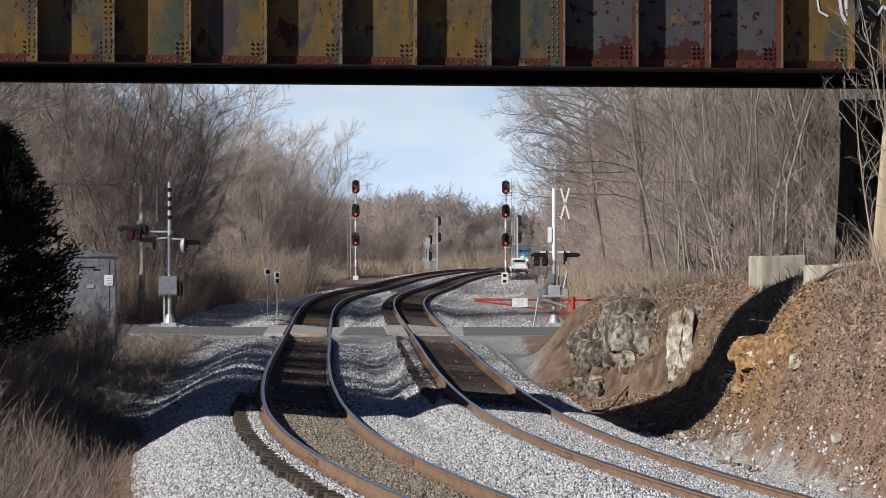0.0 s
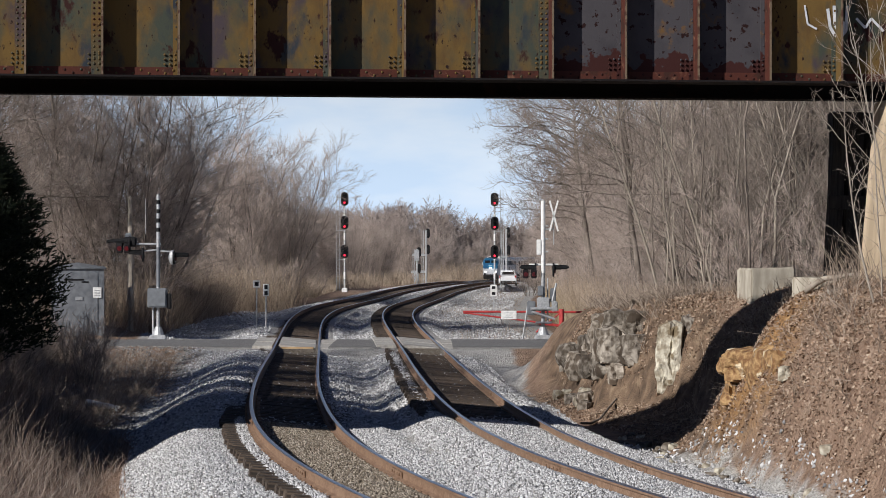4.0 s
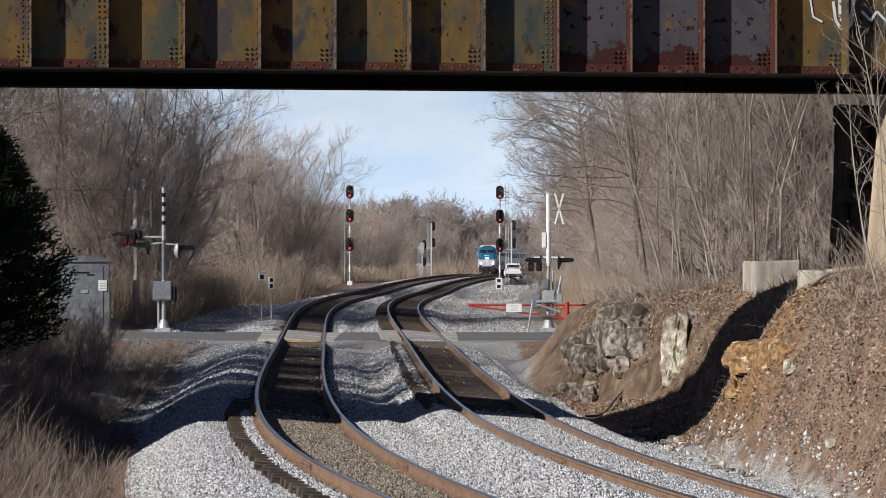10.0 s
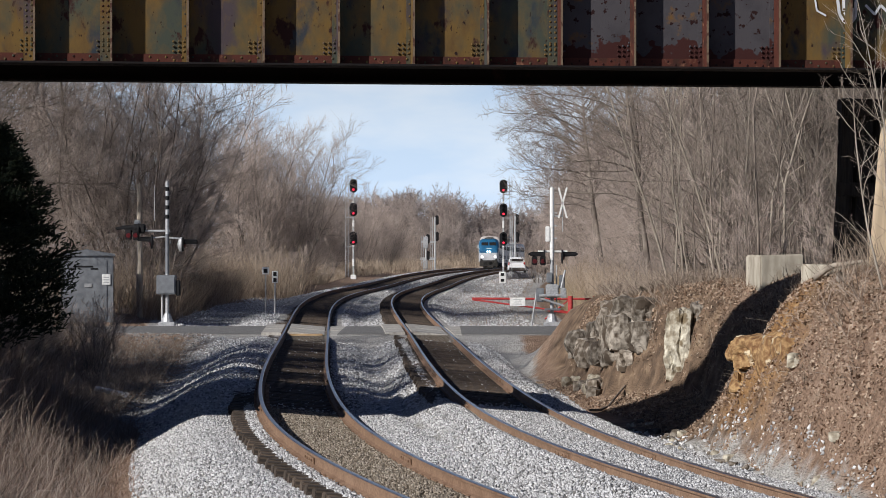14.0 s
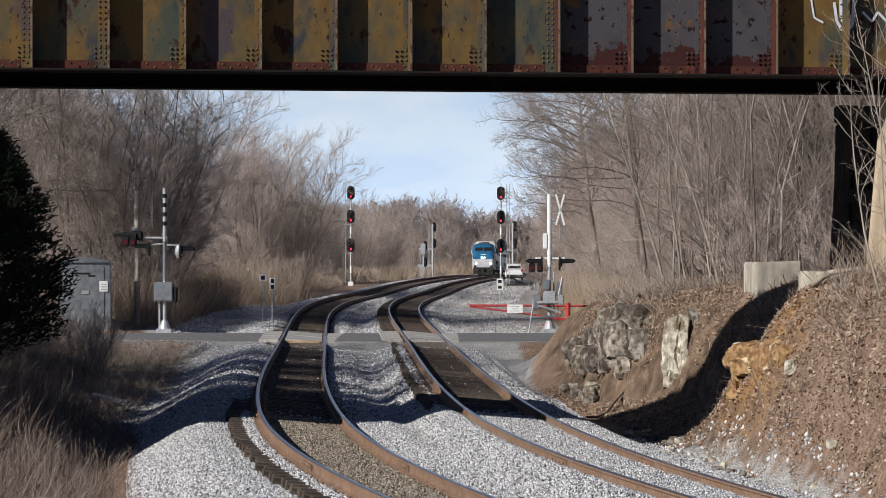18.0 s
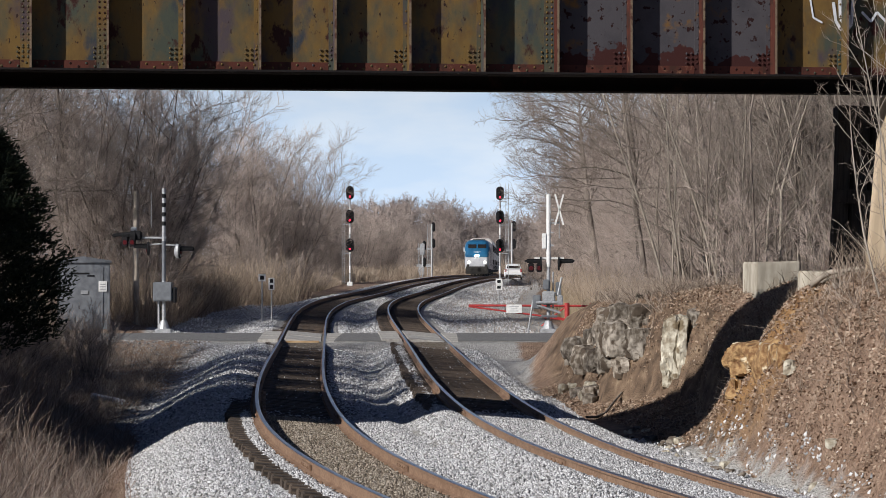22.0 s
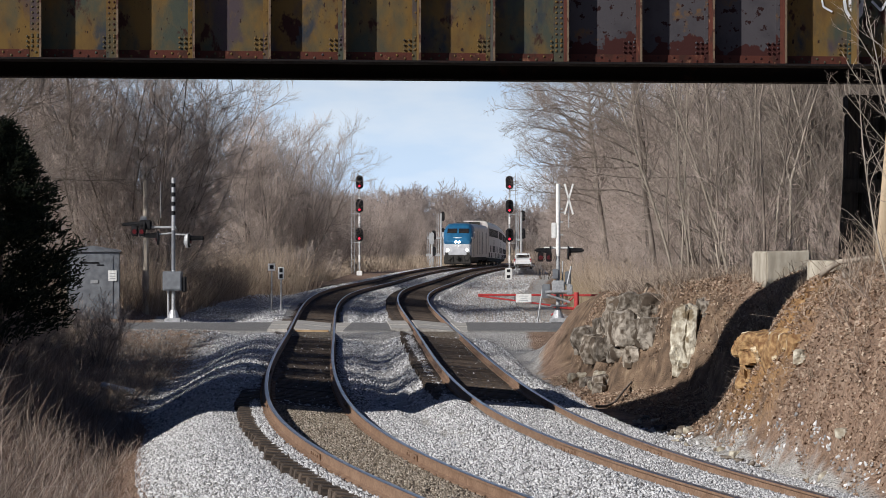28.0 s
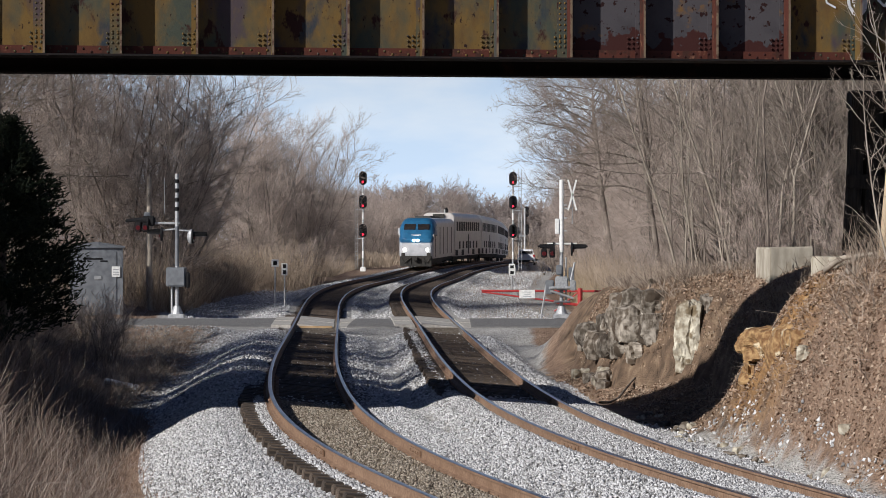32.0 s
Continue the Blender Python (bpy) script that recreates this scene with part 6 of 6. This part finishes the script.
for i in range(16):
    y = rng.uniform(56, 82)
    plant(SHRUB, float(WEST_X(y) + SPACING(y)) + rng.uniform(6.2, 13), y, rng.uniform(0.5, 0.8), rng)
# east woods beyond the road: wide trees leaning over the line, dense woods behind
for k, x, y, sc in ((2, 9.6, 112, 0.98), (3, 10.4, 126, 1.05), (2, 9.4, 142, 1.05), (3, 12.0, 104, 1.0), (2, 10.4, 160, 1.1)):
    plant([SWEEP[k]], x, y, sc, rng, 0)
for y in np.arange(106, 300, 5.0):
    edge = float(np.interp(y, [100, 120, 170, 230, 300], [11.0, 11.2, 11.6, 13.0, 17]))
    for k in range(3):
        x = edge + k * 3.8 + rng.uniform(0, 2.0)
        if x < 0.19 * y + 5:
            plant(ROUND if rng.random() < 0.5 else (WISPY if rng.random() < 0.5 else WOOD), x, y + rng.uniform(-2, 2), 1.08 + 0.08 * k, rng)
    if y < 240:
        plant(SHRUB, edge - 2.2 + rng.uniform(-0.6, 0.8), y, rng.uniform(0.7, 1.0), rng)


for i in range(16):
    y = rng.uniform(212, 250)
    plant(SHRUB, float(np.interp(y, [212, 250], [8.2, 11.0])) + rng.uniform(0, 4.5), y, rng.uniform(0.95, 1.3), rng)


# distant woods closing the view: many trees, none told apart
def far_woods(rng):
    kinds = []
    for q in range(6):
        sk = skeleton(190 + q, 13, (3, 0.4, 0.11, 0.08), [limbs(11, 0.04, (0.5, 1.25), (0.28, 0.5), (0, 0, 0.15), least=0.05, steps=4), (6, 0.1, (0.5, 1.2), (0.35, 0.65), (0, 0, 0.15), 0.2, 2, 0.5, 0.045),
                                                          (8, 0.1, (0.5, 1.2), (0.4, 0.8), (0, 0, 0.15), 0.2, 2, 0.6, 0.03)])
        kinds.append(joined([prisms(*s, 3) for s in sk]))

    def stand(name, places, label):
        pieces = []
        for x, y, z, sc in places:
            a = rng.uniform(0, 6.28)
            v, f = kinds[int(rng.integers(6))]
            c, s = math.cos(a) * sc, math.sin(a) * sc
            pieces.append((np.stack([v[:, 0] * c - v[:, 1] * s + x, v[:, 0] * s + v[:, 1] * c + y, v[:, 2] * sc + z], 1), f))
        tagged(fast(name, *joined(pieces), FAR_TWIG), label, "woods", kind="stuff")
    places = []
    for i in range(190):
        x, y = rng.uniform(-36, 42), rng.uniform(590, 690)
        if x > 8:
            y += 25 + 0.4 * x
        sc = rng.uniform(1.1, 1.35) + 0.3 * math.exp(-((x + 7) / 13) ** 2)
        if i % 3 == 0:
            y, sc = 578 + rng.uniform(0, 12) + max(0, x) * 0.5, rng.uniform(0.6, 0.85)
        places.append((x, y, -2.5, sc))
    stand("distant_woods", places, "distant leafless grey-brown woods closing the view")


far_woods(rng)
for i in range(34):
    y = rng.uniform(262, 480)
    plant(ROUND, float(WEST_X(y)) - rng.uniform(12.5, 30), y, rng.uniform(0.75, 1.0), rng)
for i in range(30):
    y = rng.uniform(300, 480)
    plant(WOOD, float(WEST_X(y)) + rng.uniform(13, 36), y, rng.uniform(0.9, 1.2), rng)


# ---- thickets, grass and brush ----
def spikes(P, D, L, R, mid=0.0, rng=None):
    """Thin three-sided stalks, bent once where mid is given."""
    n = len(P)
    D = D / np.linalg.norm(D, axis=1)[:, None]
    A = np.cross(D, np.array([0.3, 0.5, 0.81]))
    A /= np.linalg.norm(A, axis=1)[:, None] + 1e-9
    B = np.cross(D, A)
    ang = np.arange(3) * 2 * math.pi / 3
    ring = np.cos(ang)[None, :, None] * A[:, None, :] + np.sin(ang)[None, :, None] * B[:, None, :]
    base = P[:, None, :] + ring * R[:, None, None]
    M = P + D * (L * 0.55)[:, None]
    D2 = D + (rng.normal(0, mid, (n, 3)) if rng is not None else 0)
    D2 /= np.linalg.norm(D2, axis=1)[:, None]
    midr = M[:, None, :] + ring * (R * 0.65)[:, None, None]
    tip = (M + D2 * (L * 0.45)[:, None])[:, None, :]
    V = np.concatenate([base, midr, tip], 1)
    t = []
    for j in range(3):
        k = (j + 1) % 3
        t += [(j, k, 3 + k), (j, 3 + k, 3 + j), (3 + j, 3 + k, 6)]
    F = (np.array(t)[None] + (np.arange(n) * 7)[:, None, None]).reshape(-1, 3)
    return V.reshape(-1, 3), F


def stalks(name, x, y, length, radius, lean, material, label, category, rng, bend=0.3, up=1.0, along=(0, 0)):
    n = len(x)
    P = np.stack([x, y, ground_height(x, y) - 0.03], 1)
    D = np.stack([rng.normal(along[0], lean, n), rng.normal(along[1], lean, n), np.full(n, up)], 1)
    V, F = spikes(P, D, length * rng.uniform(0.45, 1.25, n), radius * rng.uniform(0.7, 1.3, n), bend, rng)
    return tagged(fast(name, V, F, material), label, category, kind="stuff")


def tufts(name, cx, cy, each, length, radius, lean, spread, material, label, category, rng, bend=0.35, up=1.0):
    """Stalks that fan out from common roots."""
    x, y = np.repeat(cx, each) + rng.normal(0, spread, len(cx) * each), np.repeat(cy, each) + rng.normal(0, spread, len(cx) * each)
    n = len(x)
    size = np.repeat(rng.uniform(0.6, 1.25, len(cx)), each)
    P = np.stack([x, y, ground_height(x, y) - 0.03], 1)
    D = np.stack([rng.normal(0, lean, n) + np.repeat(rng.normal(0, lean * 0.5, len(cx)), each), rng.normal(0, lean, n), np.full(n, up)], 1)
    V, F = spikes(P, D, length * size * rng.uniform(0.5, 1.2, n), radius * rng.uniform(0.6, 1.4, n), bend, rng)
    return tagged(fast(name, V, F, material), label, category, kind="stuff")


g = np.random.default_rng(21)
# foreground bank to the west: tall dry weeds
n = 8000
y = g.uniform(24, 72, n)
u = -2.95 - 0.5 * smooth_step(46, 54, y) - 5.8 * g.random(n) ** 1.2
stalks("dry_weeds", WEST_X(y) + u - 2.0 * smooth_step(50, 66, y), y, np.where(u < -4.2, 0.75, 0.4), 0.005, 0.8, WEEDS, "tangled dry brown weeds and grass on the west bank", "weeds", g)
n = 620
y = 26 + 24 * g.random(n)
u = -3.15 - 5.3 * g.random(n) ** 0.8
tufts("weed_tufts", WEST_X(y) + u, y, 15, np.interp(np.repeat(u, 15), [-5.2, -3.2], [1.4, 0.5]), 0.0058, 0.52, 0.06, PALE_WEEDS, "tall pale dry weeds fanning up from the west bank", "weeds", g, 0.6)
n = 260
y = g.uniform(48, 74, n)
u = -4.4 - 5.0 * g.random(n)
tufts("bramble", WEST_X(y) + u - 2.0 * smooth_step(50, 66, y), y, 12, 1.0, 0.0075, 0.6, 0.08, BRUSH, "thin bare bramble stems over the weeds", "brush", g, 0.6)
n = 7000
y = g.uniform(50, 82, n)
u = -3.9 - 5.0 * g.random(n)
stalks("ditch_brush", WEST_X(y) + u, y, 0.6, 0.008, 0.9, BRUSH, "low dark tangled brush in the ditch beside the ballast", "brush", g, 0.6)
# east cutting: thin grass and twigs on the slope
n = 520
y = g.uniform(27, 50, n)
e = 3.7 + 4.3 * g.random(n) ** 0.8
keep = ~((y > 42.5) & (e < 5.0))
y, e = y[keep], e[keep]
tufts("bank_grass", WEST_X(y) + SPACING(y) + e, y, 12, 0.28, 0.0042, 0.5, 0.07, DRY_GRASS, "short dry tan grass on the cutting slope", "grass", g)
n = 70
y = g.uniform(35, 47, n)
e = np.interp(y, [35, 40, 47], [3.5, 4.6, 6.0]) + 1.3 * g.random(n)
tufts("bank_twigs", WEST_X(y) + SPACING(y) + e, y, 7, 0.95, 0.0065, 0.55, 0.06, BRUSH, "thin bare stems standing on the cutting slope", "brush", g, 0.5)
n = 150
y = g.uniform(34, 49, n)
e = 3.3 + np.interp(y, [34, 49], [1.4, 4.2]) * g.random(n)
tufts("fallen_twigs", WEST_X(y) + SPACING(y) + e, y, 2, 0.45, 0.0045, 0.8, 0.1, BRUSH, "fallen dead twigs on the cutting slope", "twigs", g, 0.4, 0.15)
n = 9000
y = g.uniform(48, 80, n)
e = 4.4 + 9 * g.random(n)
stalks("hill_grass", WEST_X(y) + SPACING(y) + e, y, 0.4, 0.008, 0.55, DRY_GRASS, "dry grass and litter under the saplings", "grass", g)
n = 7000
y = g.uniform(60, 83, n)
x = WEST_X(y) - 7.2 - 7 * g.random(n)
stalks("bramble_patch", x, y, 1.5, 0.009, 0.65, BRUSH, "tangled bare brambles on the bank before the hut", "brush", g, 0.6)
# reeds east of the crossing and thicket stems along the woods
n = 9000
y = g.uniform(97, 170, n)
x = np.interp(y, [97, 130, 170], [5.6, 6.2, 7.5]) + 4.5 * g.random(n)
stalks("reeds", x, y, 1.5, 0.014, 0.16, STRAW, "tall tan dry reeds beside the road", "reeds", g, 0.15)
n = 5200
y = g.uniform(97, 165, n)
x = np.interp(y, [97, 130, 165], [6.3, 7.0, 8.0]) + 3.5 * g.random(n)
stalks("pale_thicket", x, y, 2.6, 0.013, 0.3, STEMS, "pale upright dry stems beside the road", "thicket", g, 0.25)
n = 3200
y = g.uniform(55, 68, n)
x = WEST_X(y) + SPACING(y) + 4.0 + 1.8 * g.random(n)
stalks("dark_brush", x, y, 0.6, 0.009, 0.8, BRUSH, "dark tangled brush on top of the outcrop", "brush", g, 0.7)
n = 9500
y = g.uniform(104, 215, n)
x = np.interp(y, [104, 140, 165, 215], [-11.3, -11.6, -11.6, -10.3]) - 5 * g.random(n) ** 1.5
stalks("thicket", x, y, 2.7, 0.012, 0.42, DRY_GRASS, "dense thicket of bare tangled stems at the wood's edge", "thicket", g, 0.6)
n = 190
y = g.uniform(103.5, 107.5, n)
tufts("golden_thicket", -11.8 - 10 * g.random(n), y, 9, 2.7, 0.012, 0.34, 0.25, STEMS, "tangled golden-brown stems standing at the wood's edge", "thicket", g, 0.6)
n = 170
y = g.uniform(148, 160, n)
tufts("golden_thicket", -8.6 - 8 * g.random(n), y, 10, 3.4, 0.016, 0.3, 0.35, STEMS, "tangled golden-brown stems below the round trees", "thicket", g, 0.6)
n = 260
y = g.uniform(556, 584, n)
tufts("far_brush", -34 + 70 * g.random(n), y, 12, 5.0, 0.05, 0.4, 1.0, STEMS, "brown brush before the distant woods", "brush", g, 0.6)
n = 3500
y = g.uniform(200, 260, n)
x = np.interp(y, [200, 220, 260], [-9.5, -9.2, -8.2]) - 3 * g.random(n)
n2 = 5000
y2 = g.uniform(240, 470, n2)
x2 = WEST_X(y2) - 5.5 - 9 * g.random(n2)
tufts("roadside_brush", x2[::12], y2[::12], 12, 1.7, 0.035, 0.3, 0.5, STEMS, "dry brown brush along the distant line", "brush", g)
n2 = 1500
y2 = g.uniform(100, 260, n2)
x2 = WEST_X(y2) + SPACING(y2) + 2.0 + 4.5 * g.random(n2)
stalks("gravel_weeds", x2, y2, 0.35, 0.01, 0.6, DRY_GRASS, "sparse dry weeds on the gravel beside the track", "weeds", g)
stalks("straw_grass", x, y, 1.1, 0.018, 0.4, STEMS, "tall straw-coloured grass behind the signal", "grass", g)
# fallen leaves over the east cutting
n = 95000
y = 31 + 35 * g.random(n) ** 1.1
e = 2.2 + 0.9 * (1 - smooth_step(51, 57, y)) + (0.5 + np.interp(y, [31, 40, 50, 66], [1.6, 3.2, 4.2, 3.4])) * g.random(n)
x = WEST_X(y) + SPACING(y) + e
P = np.stack([x, y, ground_height(x, y) + 0.016], 1)
A = g.normal(0, 1, (n, 3)) * np.array([1, 1, 0.7])
B = g.normal(0, 1, (n, 3)) * np.array([1, 1, 0.7])
for q in (A, B):
    q /= np.linalg.norm(q, axis=1)[:, None]
r = g.uniform(0.014, 0.045, n)[:, None]
V = np.stack([P - A * r, P + B * r * 0.7, P + A * r, P - B * r * 0.7], 1).reshape(-1, 3)
F = (np.array([(0, 1, 2), (0, 2, 3)])[None] + (np.arange(n) * 4)[:, None, None]).reshape(-1, 3)
tagged(fast("leaf_litter", V, F, LEAF), "brown fallen leaves over the cutting slope", "leaves", kind="stuff")


# ---- dark cedar by the bridge ----
def cedar(x, y, height, seed, label, clumps=260):
    rng = np.random.default_rng(seed)
    t = thing("cedar", pose(x, y, float(ground_height(x, y)) - 0.1), label, "tree")
    bm = bmesh.new()
    rod(bm, (0, 0, 0), (0, 0, height * 0.95), 0.12, 0.02, sides=8)
    part("trunk", bm, BARK, t)
    P, D = [], []
    for k in range(clumps):
        z = height * (0.12 + 0.87 * rng.random() ** 0.9)
        f = z / height
        reach = 2.25 * (1 - f) ** 0.8 * (0.35 + 0.65 * min(1, f * 2.4)) * rng.uniform(0.75, 1.15) + 0.12
        a = rng.uniform(0, 2 * math.pi)
        m = int(20 + 62 * reach)
        q = rng.random(m) ** 0.6 * reach
        c = np.stack([np.cos(a) * q, np.sin(a) * q, z + 0.25 * q * q / max(reach, 0.1) - 0.1 * q], 1) + rng.normal(0, 0.07, (m, 3))
        P.append(c)
        D.append(np.stack([np.cos(a) + rng.normal(0, 0.7, m), np.sin(a) + rng.normal(0, 0.7, m), 0.5 + rng.normal(0, 0.5, m)], 1))
    P, D = np.concatenate(P), np.concatenate(D)
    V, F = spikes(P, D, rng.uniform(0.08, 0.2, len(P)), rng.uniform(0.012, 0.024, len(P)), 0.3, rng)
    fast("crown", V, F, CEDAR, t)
    return t


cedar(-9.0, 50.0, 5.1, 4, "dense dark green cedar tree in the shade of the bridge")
# cedars out of view, added to throw shade on the ditch and ballast
cedar(-12.6, 46.5, 6.2, 5, "dense dark green cedar tree, unseen, shading the ditch by the abutment", 130)
cedar(-13.4, 53.0, 6.0, 6, "dense dark green cedar tree, unseen, shading the west bank", 130)
cedar(-17.0, 59.0, 9.0, 7, "tall dark green cedar tree, unseen, shading the west bank", 130)
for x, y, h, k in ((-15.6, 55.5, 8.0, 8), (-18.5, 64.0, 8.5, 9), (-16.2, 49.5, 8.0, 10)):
    cedar(x, y, h, k, "tall dark green cedar tree, unseen, shading the west bank", 110)


# ---- dead wood ----
def fallen_branch(x0, y0, x1, y1, r, material, label):
    t = thing("fallen_branch", Matrix(), label, "branch", "fallen branches")
    rr = random.Random(int(x0 * 100))
    pts = []
    for k in range(8):
        f = k / 7
        x, y = x0 + (x1 - x0) * f, y0 + (y1 - y0) * f
        pts.append((x + rr.uniform(-0.05, 0.05), y, float(ground_height(x, y)) + r + rr.uniform(0.0, 0.12)))
    V, F = prisms(np.array(pts)[None], np.array([r]), 7)
    fast("stem", V, F, material, t)
    return t


DEAD = "dead fallen branch lying on the bank"
fallen_branch(4.6, 57.5, 5.6, 59.5, 0.06, PALE_BARK, DEAD)
fallen_branch(4.3, 60.5, 5.9, 62.0, 0.05, PALE_BARK, DEAD)
fallen_branch(3.2, 53.0, 4.9, 57.8, 0.035, BARK, DEAD)
fallen_branch(5.0, 43.5, 5.6, 41.5, 0.03, BARK, DEAD)
fallen_branch(6.2, 41.1, 7.4, 40.9, 0.06, PALE_BARK, DEAD)
fallen_branch(-8.2, 57.0, -6.8, 54.0, 0.03, BARK, DEAD)


motions()
